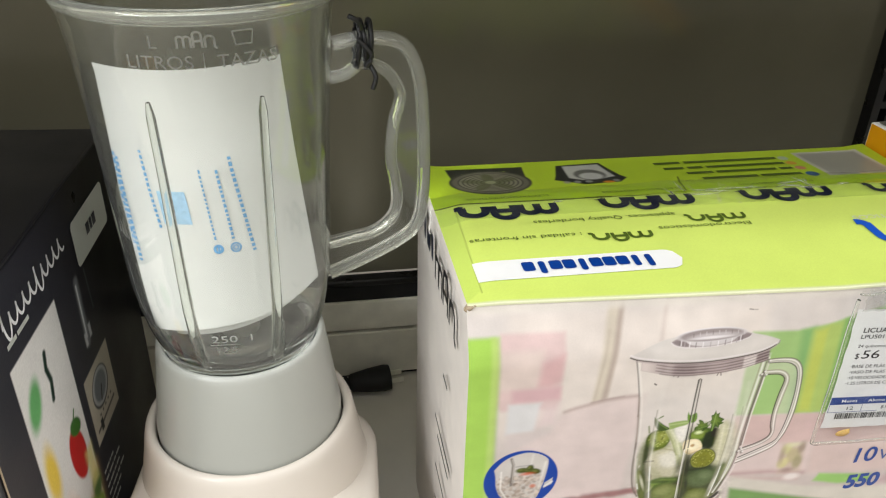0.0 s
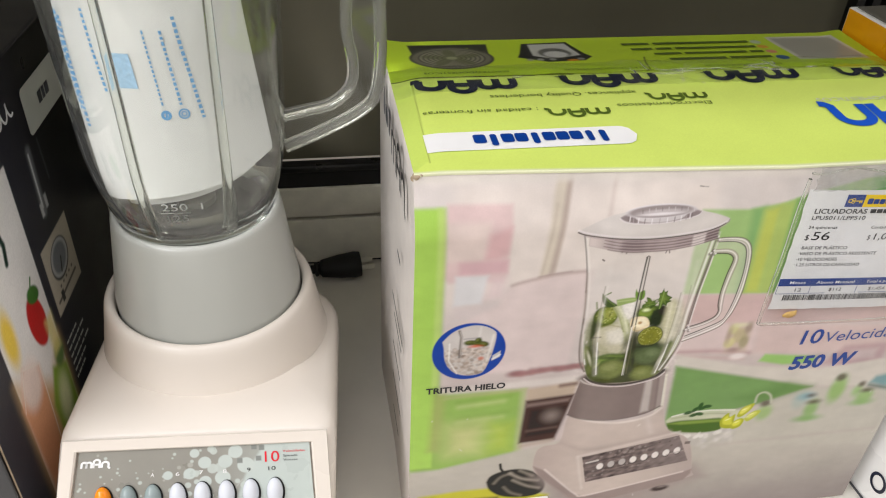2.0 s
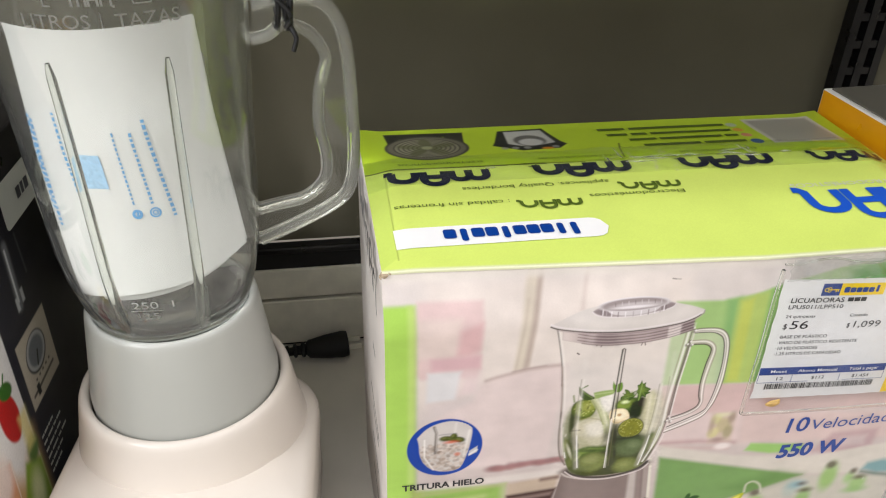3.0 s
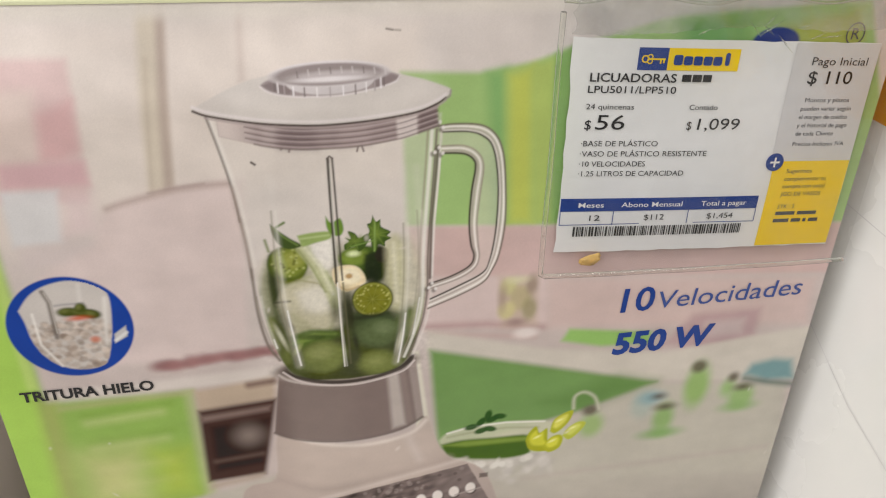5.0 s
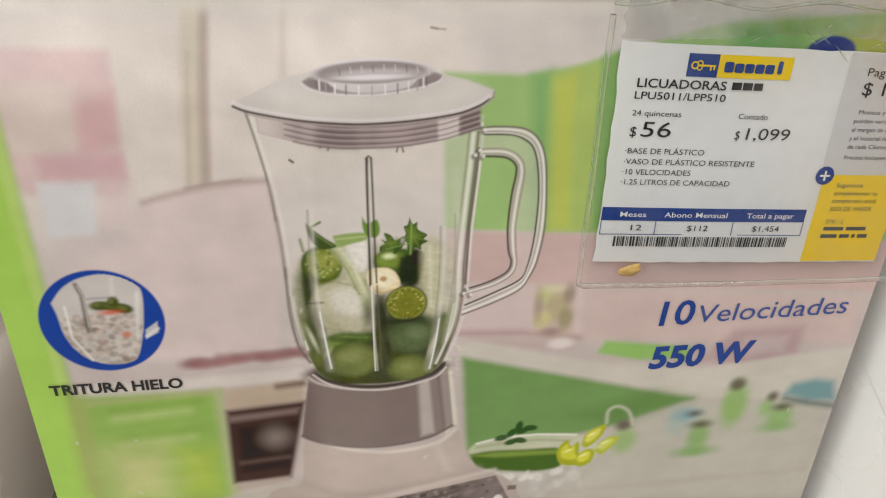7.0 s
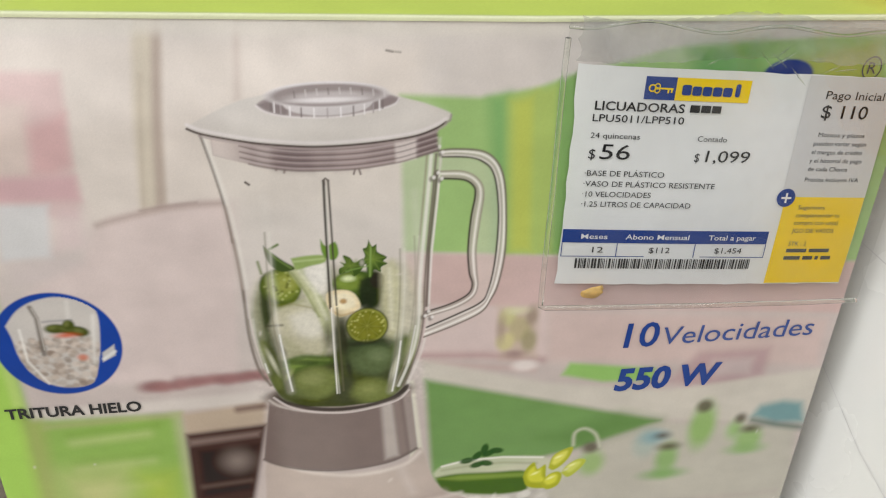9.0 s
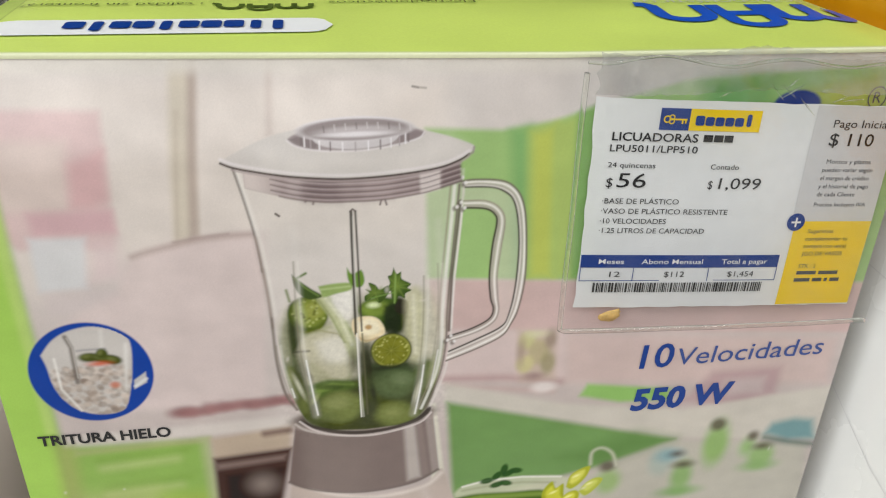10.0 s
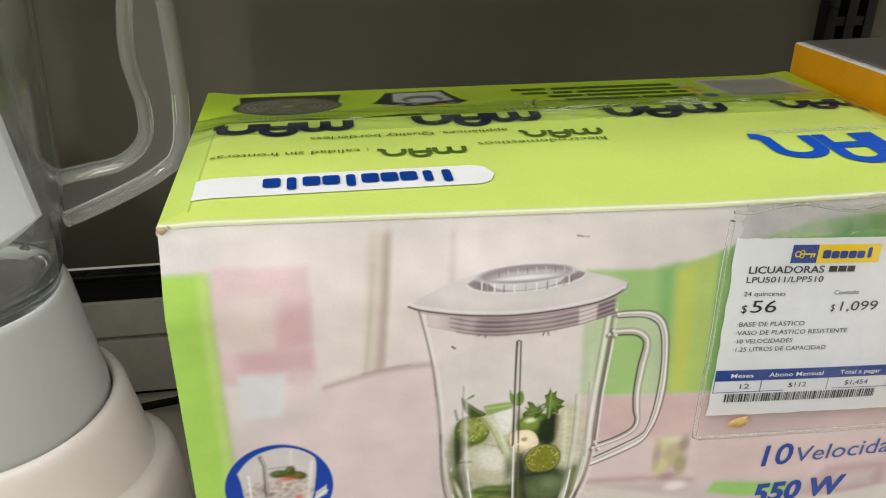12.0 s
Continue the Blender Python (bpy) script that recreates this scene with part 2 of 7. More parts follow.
def f_arches(x0, y0, x1, h, w):
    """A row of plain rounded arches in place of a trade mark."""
    L = x1 - x0

    def arch(a, b, top, left=0.0, right=0.0):
        r = (b - a) / 2
        pts = [(a, y0 + left)]
        pts += [((a + b) / 2 - r * math.cos(t), y0 + top - r * 0.8 + r * 0.8 * math.sin(t)) for t in (math.pi * k / 10 for k in range(11))]
        return f_stroke(pts + [(b, y0 + right)], w)
    tail = f_stroke([(x0 + L * 0.93, y0 + h * 0.05), (x0 + L * 0.96, y0 - h * 0.04), (x1, y0 - h * 0.06)], w)
    return f_join([arch(x0, x0 + L * 0.17, h * 0.72), arch(x0 + L * 0.17, x0 + L * 0.34, h * 0.72), arch(x0 + L * 0.41, x0 + L * 0.62, h),
                   f_stroke([(x0 + L * 0.41, y0 + h * 0.42), (x0 + L * 0.62, y0 + h * 0.42)], w), arch(x0 + L * 0.70, x0 + L * 0.93, h * 0.72), tail])


def decal(name, shape, where, mat, parent, label=""):
    """A flat print; where() turns its plane's x, y into a place."""
    me = bpy.data.meshes.new(name)
    me.from_pydata([tuple(where(x, y)) for x, y in shape[0]], [], shape[1])
    return part(name, me, mat, parent, label)


class Canvas:
    """Colours of a printed surface on a fine grid: x to the right, y up, in metres."""

    def __init__(self, x0, y0, x1, y1, step, color):
        self.nx, self.ny = int(round((x1 - x0) / step)) + 1, int(round((y1 - y0) / step)) + 1
        self.x, self.y = np.meshgrid(np.linspace(x0, x1, self.nx), np.linspace(y0, y1, self.ny))
        self.c = np.empty((self.ny, self.nx, 3))
        self.c[:] = lin(color)
        self.step = step

    def window(self, x0, x1, y0, y1, soft):
        """The part of the grid that a shape with these bounds can touch."""
        pad = soft + 3 * self.step
        ox, oy, dx, dy = self.x[0, 0], self.y[0, 0], self.x[0, 1] - self.x[0, 0], self.y[1, 0] - self.y[0, 0]
        cols = slice(max(0, int((x0 - pad - ox) / dx)), max(0, int((x1 + pad - ox) / dx) + 2))
        rows = slice(max(0, int((y0 - pad - oy) / dy)), max(0, int((y1 + pad - oy) / dy) + 2))
        return rows, cols

    def blend(self, mask, color, at=None):
        color = lin(color)
        if at is None:
            self.c += mask[..., None] * (color - self.c)
        else:
            self.c[at] += mask[..., None] * (color - self.c[at])

    def edge(self, d, soft):
        t = np.clip(0.5 - d / (2 * max(soft, self.step * 0.7)), 0, 1)
        return t * t * (3 - 2 * t)

    def poly(self, pts, color, soft=0.0, alpha=1.0):
        at = self.window(min(p[0] for p in pts), max(p[0] for p in pts), min(p[1] for p in pts), max(p[1] for p in pts), soft)
        X, Y = self.x[at], self.y[at]
        d = np.full(X.shape, 1e9)
        inside = np.zeros(X.shape, bool)
        for (ax, ay), (bx, by) in zip(pts, list(pts[1:]) + [pts[0]]):
            ex, ey = bx - ax, by - ay
            t = np.clip(((X - ax) * ex + (Y - ay) * ey) / (ex * ex + ey * ey + 1e-12), 0, 1)
            d = np.minimum(d, np.hypot(X - ax - t * ex, Y - ay - t * ey))
            inside ^= ((ay > Y) != (by > Y)) & (X < (bx - ax) * (Y - ay) / (by - ay + 1e-12) + ax)
        m = self.edge(np.where(inside, -d, d), soft) * alpha
        self.blend(m, color, at)
        whole = np.zeros(self.x.shape)
        whole[at] = m
        return whole

    def rect(self, x0, y0, x1, y1, color, soft=0.0, alpha=1.0):
        self.poly([(x0, y0), (x1, y0), (x1, y1), (x0, y1)], color, soft, alpha)

    def disc(self, cx, cy, rx, ry, color, soft=0.0, alpha=1.0, turn=0.0):
        c, s_ = math.cos(radians(turn)), math.sin(radians(turn))
        R = max(rx, ry) * (1 + soft / min(rx, ry))
        at = self.window(cx - R, cx + R, cy - R, cy + R, soft)
        X, Y = self.x[at] - cx, self.y[at] - cy
        d = (np.hypot((X * c + Y * s_) / rx, (Y * c - X * s_) / ry) - 1) * min(rx, ry)
        self.blend(self.edge(d, soft) * alpha, color, at)

    def line(self, pts, w, color, soft=0.0, alpha=1.0):
        at = self.window(min(p[0] for p in pts) - w, max(p[0] for p in pts) + w, min(p[1] for p in pts) - w, max(p[1] for p in pts) + w, soft)
        X, Y = self.x[at], self.y[at]
        d = np.full(X.shape, 1e9)
        for (ax, ay), (bx, by) in zip(pts, pts[1:]):
            ex, ey = bx - ax, by - ay
            t = np.clip(((X - ax) * ex + (Y - ay) * ey) / (ex * ex + ey * ey + 1e-12), 0, 1)
            d = np.minimum(d, np.hypot(X - ax - t * ex, Y - ay - t * ey))
        self.blend(self.edge(d - w / 2, soft) * alpha, color, at)

    def fade(self, axis, a, b, color, alpha=1.0, mask=None):
        """A run of colour along x or y, from none at a to full at b."""
        q = self.x if axis == "x" else self.y
        t = np.clip((q - a) / (b - a), 0, 1)
        m = t * t * (3 - 2 * t) * alpha
        self.blend(m if mask is None else m * mask, color)

    def mottle(self, size, amount, mask=None, seed=1):
        """Soft uneven blotches of about that size."""
        r = np.random.default_rng(seed)
        q = np.zeros(self.x.shape)
        for k in range(14):
            a, w = r.uniform(0, 2 * math.pi), 2 * math.pi / (size * r.uniform(0.6, 2.2))
            q += np.sin(self.x * w * math.cos(a) + self.y * w * math.sin(a) + r.uniform(0, 6.3) + 1.3 * np.sin(self.y * w * 0.37 + k))
        q = 1 + amount * q / 2.6
        self.c *= (q if mask is None else 1 + (q - 1) * mask)[..., None]

    def mesh(self, name, where):
        me = bpy.data.meshes.new(name)
        n = self.nx * self.ny
        co = where(self.x.ravel(), self.y.ravel())
        me.vertices.add(n)
        me.vertices.foreach_set("co", np.stack(co, 1).astype(np.float32).ravel())
        k = np.arange(n).reshape(self.ny, self.nx)
        q = np.stack([k[:-1, :-1], k[:-1, 1:], k[1:, 1:], k[1:, :-1]], -1).reshape(-1, 4)
        me.loops.add(q.size)
        me.polygons.add(len(q))
        me.loops.foreach_set("vertex_index", q.ravel().astype(np.int32))
        me.polygons.foreach_set("loop_start", np.arange(0, q.size, 4, dtype=np.int32))
        me.polygons.foreach_set("use_smooth", np.ones(len(q), bool))
        me.update(calc_edges=True)
        at = me.color_attributes.new("ink", "FLOAT_COLOR", "POINT")
        rgba = np.ones((n, 4), np.float32)
        rgba[:, :3] = np.clip(self.c.reshape(-1, 3), 0, 1)
        at.data.foreach_set("color", rgba.ravel())
        me.validate()
        return me


def sstep(a, b, x):
    t = np.clip((x - a) / (b - a), 0, 1)
    return t * t * (3 - 2 * t)


# ---- the setting ----
def slab(name, x0, x1, y0, y1, z0, z1, mat, label, bevel=0.0):
    me = bpy.data.meshes.new(name)
    bm = box(x0, x1, y0, y1, z0, z1, bevel)
    bm.to_mesh(me)
    bm.free()
    me.materials.append(mat)
    return tagged(new(name, me), label, name.split("_")[0], kind="structure")


YB = 0.345
slab("shelf_board", -1.2, 1.3, -0.16, YB + 0.02, -0.025, 0.0, SHELF, "white enamelled steel store shelf under the boxes", 0.003)
slab("upper_shelf", -1.2, 1.3, -0.03, YB + 0.02, 0.62, 0.65, SHELF, "white store shelf above the goods")
slab("back_panel", -1.2, 1.3, YB, YB + 0.02, 0.121, 0.62, BACK, "dark olive glossy metal back panel of the shelf")
slab("floor", -3, 3, -2.8, 2, -1.22, -1.2, FLOOR, "pale tiled store floor")
slab("ceiling", -3, 3, -2.8, 2, 1.9, 1.95, WALL, "plain white store ceiling")
slab("wall_south", -3, 3, -2.85, -2.8, -1.2, 1.9, WALL, "plain wall across the aisle")
slab("wall_west", -3.05, -3, -2.8, 2, -1.2, 1.9, WALL, "plain side wall of the store")
slab("wall_east", 3, 3.05, -2.8, 2, -1.2, 1.9, WALL, "plain side wall of the store")
slab("wall_north", -3, 3, 2, 2.05, -1.2, 1.9, WALL, "plain wall behind the shelves")

rail = thing("shelf_rail", "cream metal rail with a black slot behind the goods", "rail", pose(0, YB, 0))
part("lower_strip", box(-1.1, 1.2, -0.012, -0.001, 0.0062, 0.0580, 0.0012), STRIP, rail)
part("foot_gap", box(-1.1, 1.2, -0.006, -0.001, 0.0004, 0.0062), SLOT, rail, "dark gap over the shelf board")
part("joint", box(-1.1, 1.2, -0.004, -0.001, 0.0580, 0.0618), SLOT, rail)
part("upper_strip", box(-1.1, 1.2, -0.012, -0.001, 0.0618, 0.0945, 0.0012), STRIP, rail)
part("slot", box(-1.1, 1.2, -0.009, -0.001, 0.0945, 0.1125), SLOT, rail, "black recessed slot")
part("lip", box(-1.1, 1.2, -0.014, -0.001, 0.1125, 0.1205, 0.002), BLACK, rail, "thin shiny black lip")

post = thing("shelf_post", "black perforated steel upright behind the boxes", "post", pose(0.476, YB - 0.001, 0))
for x0 in (-0.02, -0.004, 0.012):
    part("upright", box(x0, x0 + 0.008, -0.014, 0, 0.121, 0.671), BLACK, post)
rung = box(-0.0195, 0.0195, -0.013, -0.001, 0, 0.007)
rung_mesh = bpy.data.meshes.new("rung")
rung.to_mesh(rung_mesh)
rung.free()
rung_mesh.materials.append(BLACK)
for k in range(22):
    ob = new("rung", rung_mesh)
    ob.parent, ob.location = post, (0, 0, 0.121 + 0.025 * k)

# ---- the green carton ----
W, H, D = 0.3390, 0.3005, 0.186
carton = thing("appliance_box", "lime-green and white printed blender carton, slightly dented, on the shelf", "box")


def yf(x, z):
    return 0.0115 * np.clip(1 - x / 0.2, 0, 1) * sstep(0.265, 0.303, z) - 0.0006 * np.sin(np.pi * np.clip(z / 0.3, 0, 1)) * np.sin(np.pi * np.clip(x / W, 0, 1))


def front(off):
    return lambda x, z: (x, yf(x, z) - off, z)


def zt(x, y):
    flap = np.where(y < 0.1115, 0.0008 + 0.0042 * sstep(0.0, 0.12, y), 0.0034 - 0.0052 * sstep(0.112, 0.185, y))
    return H + flap * sstep(0, 0.02, x) * sstep(0, 0.02, W - x)


def top(off):
    return lambda x, y: (x, y, zt(x, y) + off)


# carton body: four sides that follow the pressed-in front corner
secs = []
for z in (0.0, 0.002, 0.1, 0.2, 0.25, 0.27, 0.28, 0.288, 0.294, 0.2972):
    ins = 0.002 if z in (0.0, 0.2972) else 0.0
    ring = [(x, float(yf(x, z)) + 0.0006 + ins * 0.5, z) for x in np.linspace(0.001 + ins, W - 0.001 - ins, 12)]
    ring += [(W - 0.0005 - ins, D * f, z) for f in (0.06, 0.5, 0.97)]
    ring += [(x, D - ins * 0.5, z) for x in np.linspace(W - 0.001 - ins, 0.001 + ins, 8)]
    ring += [(0.0005 + ins + 0.002 * math.sin(math.pi * f), D * f, z) for f in (0.97, 0.5, 0.09)]
    secs.append(ring)
smooth(part("carton", loft(secs), CARD_WHITE, carton, "white coated carton board"), 50)

def curve(pts, n=6):
    return [(p.x, p.y) for p in smooth_path([(x, z, 0) for x, z in pts], n)]


# front print
c = Canvas(0.0008, 0.0015, W - 0.0008, 0.3000, 0.00035, (202, 189, 186))
c.fade("y", 0.14, 0.30, (226, 219, 215), 0.85)
c.rect(0.10, 0.16, 0.17, 0.30, (228, 221, 217), 0.02, 0.5)
# walls, window and cupboard front in soft focus
c.poly([(0.0235, 0.2947), (0.1629, 0.2926), (0.1647, 0.2353), (0.0915, 0.2405), (0.0776, 0.2395), (0.0578, 0.2346), (0.0224, 0.2190), (0.0049, 0.2201)], (229, 219, 212), 0.006, 0.8)
c.poly([(0.0180, 0.2852), (0.0518, 0.2844), (0.0522, 0.2726), (0.0512, 0.2567), (0.0514, 0.2424), (0.0492, 0.2368), (0.0197, 0.2383), (0.0087, 0.2488)], (220, 195, 194), 0.0020, 0.95)
c.poly([(0.0157, 0.2763), (0.0409, 0.2756), (0.0395, 0.2638), (0.0385, 0.2522), (0.0163, 0.2523)], (221, 206, 199), 0.0032, 0.85)
c.poly([(0.0404, 0.2684), (0.0518, 0.2726), (0.0510, 0.2558), (0.0451, 0.2527), (0.0386, 0.2529)], (217, 178, 180), 0.0028, 0.8)
c.poly([(0.0245, 0.2516), (0.0515, 0.2518), (0.0516, 0.2432), (0.0251, 0.2433)], (215, 178, 184), 0.0024, 0.85)
c.poly([(0.0231, 0.2426), (0.0413, 0.2421), (0.0386, 0.2224), (0.0226, 0.2216)], (220, 219, 221), 0.0020, 0.95)
c.poly([(0.0422, 0.2412), (0.0517, 0.2408), (0.0502, 0.2261), (0.0397, 0.2241)], (219, 199, 201), 0.0040, 0.7)
c.poly([(0.0230, 0.2216), (0.0494, 0.2222), (0.0495, 0.2123), (0.0246, 0.2122)], (216, 203, 203), 0.0030, 0.6)
c.poly([(0.0748, 0.3070), (0.0818, 0.3070), (0.0776, 0.2395), (0.0695, 0.2368), (0.0719, 0.2693)], (213, 203, 188), 0.0020, 0.95)
c.poly([(0.0808, 0.3070), (0.0838, 0.3069), (0.0780, 0.2399), (0.0746, 0.2388)], (184, 169, 160), 0.0016, 0.9)
c.line([(0.0754, 0.2836), (0.0707, 0.2388)], 0.0010, (198, 185, 171), 0.0014, 0.7)
c.poly([(0.1051, 0.3068), (0.1071, 0.3068), (0.1055, 0.2757), (0.1032, 0.2758)], (211, 198, 192), 0.0016, 0.85)
c.poly([(0.1074, 0.3068), (0.1451, 0.3065), (0.1450, 0.2784), (0.1059, 0.2757)], (233, 224, 218), 0.004, 0.6)
c.poly([(0.0528, 0.2319), (0.0598, 0.2358), (0.0692, 0.2383), (0.0776, 0.2397), (0.0916, 0.2413), (0.1008, 0.2413), (0.0943, 0.1644), (0.0199, 0.1714), (0.0277, 0.2097), (0.0480, 0.2196)], (221, 205, 203), 0.0028, 0.85)
c.line(curve([(0.0550, 0.2339), (0.0597, 0.2354), (0.0691, 0.2376), (0.0775, 0.2393), (0.0878, 0.2403), (0.0961, 0.2405)]), 0.0018, (183, 163, 159), 0.0018, 0.85)
c.line(curve([(0.0693, 0.2387), (0.0776, 0.2401), (0.0878, 0.2411)]), 0.0008, (159, 140, 136), 0.0008, 0.5)
c.mottle(0.018, 0.02, None, 51)
# green cupboards and pink counter behind the jar
c.poly([(0.1560, 0.2767), (0.1824, 0.2755), (0.2013, 0.2785), (0.2144, 0.2829), (0.2465, 0.2914), (0.3235, 0.2960), (0.3614, 0.2028), (0.1569, 0.2187)], (165, 199, 128), 0.0016, 0.97)
c.poly([(0.1850, 0.2754), (0.1922, 0.2769), (0.1961, 0.2164), (0.1901, 0.2168)], (131, 178, 115), 0.0034, 0.75)
c.poly([(0.1924, 0.2744), (0.2015, 0.2771), (0.2052, 0.2159), (0.1957, 0.2165)], (198, 205, 101), 0.0036, 0.85)
c.poly([(0.2014, 0.2775), (0.2090, 0.2798), (0.2127, 0.2155), (0.2057, 0.2159)], (183, 199, 113), 0.0026, 0.8)
c.poly([(0.2088, 0.2808), (0.2153, 0.2835), (0.2166, 0.2152), (0.2122, 0.2155)], (133, 176, 101), 0.0020, 0.8)
c.poly([(0.2525, 0.2913), (0.2782, 0.2937), (0.2825, 0.2772), (0.2553, 0.2778)], (117, 172, 109), 0.006, 0.8)
c.poly([(0.2915, 0.2869), (0.3205, 0.2922), (0.3260, 0.2763), (0.2932, 0.2770)], (173, 181, 84), 0.003, 0.85)
c.poly([(0.1569, 0.2183), (0.3614, 0.2028), (0.3706, 0.1775), (0.1616, 0.1955)], (210, 183, 180), 0.0016, 0.95)
c.poly([(0.1616, 0.1960), (0.2126, 0.1913), (0.2152, 0.1673), (0.1644, 0.1711)], (220, 201, 199), 0.0026, 0.9)
c.poly([(0.2127, 0.1905), (0.3340, 0.1774), (0.3357, 0.1539), (0.2154, 0.1656)], (215, 192, 188), 0.0034, 0.8)
c.line([(0.1643, 0.1722), (0.1893, 0.1706), (0.2130, 0.1664)], 0.0026, (189, 156, 157), 0.0026, 0.85)
c.line([(0.1667, 0.1687), (0.1851, 0.1655), (0.2099, 0.1618)], 0.0018, (202, 174, 171), 0.0026, 0.8)
c.poly([(0.1934, 0.1932), (0.2092, 0.1920), (0.2105, 0.1677), (0.1959, 0.1684)], (200, 181, 165), 0.0026, 0.75)
for p, rx, rz, col in (((0.1976, 0.1877), 0.0034, 0.0042, (204, 203, 146)), ((0.2026, 0.1820), 0.0044, 0.0060, (189, 178, 140)), ((0.2068, 0.1763), 0.0030, 0.0052, (163, 156, 121)), ((0.1972, 0.1765), 0.0036, 0.0042, (212, 205, 150)), ((0.2071, 0.1880), 0.0024, 0.0044, (159, 142, 128)), ((0.2014, 0.1702), 0.0040, 0.0018, (163, 138, 136)), ((0.2010, 0.1906), 0.0040, 0.0016, (218, 214, 180)), ((0.1953, 0.1826), 0.0018, 0.0060, (175, 156, 142))):
    c.disc(*p, rx, rz, col, 0.0016, 0.8)
c.disc(*(0.2061, 0.1642), 0.0050, 0.0026, (237, 228, 225), 0.0016, 0.8)
c.disc(*(0.2898, 0.2814), 0.0092, 0.0056, (52, 70, 138), 0.0006)
c.line([(0.2970, 0.2785), (0.2972, 0.2809)], 0.0012, (52, 70, 138), 0.0005)
c.poly([(0.222, 0.158), (0.225, 0.164), (0.262, 0.158), (0.262, 0.152), (0.24, 0.153)], (150, 200, 104), 0.0018, 0.9)
c.poly([(0.268, 0.150), (0.28, 0.165), (0.312, 0.165), (0.312, 0.150), (0.29, 0.145)], (186, 156, 160), 0.003, 0.75)
c.rect(0.287, 0.152, 0.305, 0.160, (206, 190, 190), 0.003, 0.8)
rp = random.Random(12)
for k in range(26):
    x = 0.0615 + 0.045 * k / 25
    c.disc(x, 0.1655 + 0.0028 * k / 25 + rp.uniform(-0.0008, 0.0008), rp.uniform(0.002, 0.004), rp.uniform(0.0014, 0.0026), rp.choice(((150, 104, 106), (166, 122, 122), (138, 96, 98))), 0.0022, 0.6)
c.poly([(0.018, 0.153), (0.018, 0.158), (0.112, 0.160), (0.112, 0.154)], (222, 214, 208), 0.002, 0.8)
# cabinets and oven at the left
c.poly([(0.0, 0.078), (0.0, 0.283), (0.0165, 0.283), (0.0175, 0.155), (0.0185, 0.153), (0.0713, 0.1518), (0.072, 0.0925), (0.02, 0.082)], (150, 184, 96), 0.0028)
c.rect(-0.01, 0.086, 0.0150, 0.2835, (173, 212, 101), 0.0016, 0.95)
c.rect(0.0128, 0.160, 0.0168, 0.2835, (194, 218, 130), 0.0018, 0.8)
c.poly([(0.0147, 0.1543), (0.0215, 0.1536), (0.0193, 0.1008), (0.0120, 0.1018)], (168, 176, 108), 0.004, 0.8)
c.poly([(0.0212, 0.1510), (0.0714, 0.1522), (0.0713, 0.1499), (0.0210, 0.1483)], (176, 178, 128), 0.002, 0.7)
for z, k in ((0.1415, 0.7), (0.1275, 0.6), (0.1150, 0.5), (0.1050, 0.4)):
    c.line([(0.0305, z - 0.0005), (0.058, z + 0.0016)], 0.0030, (192, 204, 140), 0.0034, k)
    c.line([(0.030, z + 0.0035), (0.062, z + 0.0055)], 0.0024, (134, 168, 78), 0.003, k * 0.8)
c.rect(0.024, 0.096, 0.046, 0.124, (206, 206, 146), 0.012, 0.85)
c.rect(0.052, 0.096, 0.066, 0.122, (184, 200, 84), 0.009, 0.7)
c.poly([(0.068, 0.1525), (0.072, 0.1525), (0.074, 0.094), (0.069, 0.0925)], (186, 192, 148), 0.0025, 0.7)
c.poly([(0.0721, 0.1517), (0.1039, 0.1550), (0.1028, 0.1430), (0.0722, 0.1400)], (192, 174, 156), 0.0022)
c.poly([(0.0723, 0.1413), (0.1034, 0.1437), (0.0952, 0.1024), (0.0713, 0.1015)], (74, 53, 49), 0.0018)
c.poly([(0.0730, 0.1383), (0.1006, 0.1402), (0.0997, 0.1377), (0.0732, 0.1352)], (150, 130, 124), 0.002, 0.8)
c.poly([(0.0765, 0.1318), (0.0993, 0.1333), (0.0947, 0.1091), (0.0754, 0.1074)], (50, 34, 31), 0.002)
c.disc(0.0905, 0.1255, 0.0050, 0.0048, (150, 136, 130), 0.006, 0.85)
c.line([(0.0760, 0.1128), (0.0948, 0.1144)], 0.002, (116, 96, 90), 0.002, 0.7)
c.line([(0.0933, 0.1519), (0.1030, 0.1528)], 0.0028, (120, 98, 92), 0.0018, 0.85)
c.poly([(0.0715, 0.1006), (0.0948, 0.1033), (0.0943, 0.0998), (0.0715, 0.0970)], (182, 166, 152), 0.002, 0.8)
# table
c.poly([(0.0, 0.0), (0.0, 0.083), (0.02, 0.083), (0.072, 0.0945), (0.11, 0.103), (0.168, 0.098), (0.345, 0.09), (0.345, 0.0)], (194, 188, 178), 0.0025)
c.poly([(0.165, 0.161), (0.27, 0.130), (0.34, 0.121), (0.34, 0.152), (0.27, 0.146), (0.215, 0.155), (0.165, 0.170)], (212, 206, 196), 0.002, 0.9)
c.poly([(0.2, 0.10), (0.268, 0.129), (0.335, 0.12), (0.345, 0.06), (0.2, 0.08)], (197, 192, 181), 0.003)
c.poly([(0.166, 0.1605), (0.269, 0.1295), (0.232, 0.117), (0.2, 0.110), (0.170, 0.104)], (122, 158, 96), 0.0022)
c.poly([(0.235, 0.118), (0.269, 0.1295), (0.25, 0.1355), (0.215, 0.125)], (104, 140, 78), 0.006, 0.7)
c.poly([(0.157, 0.1605), (0.1615, 0.1605), (0.168, 0.104), (0.162, 0.102)], (226, 222, 208), 0.001, 0.9)
c.fade("y", 0.080, 0.0, (150, 140, 138), 0.9)
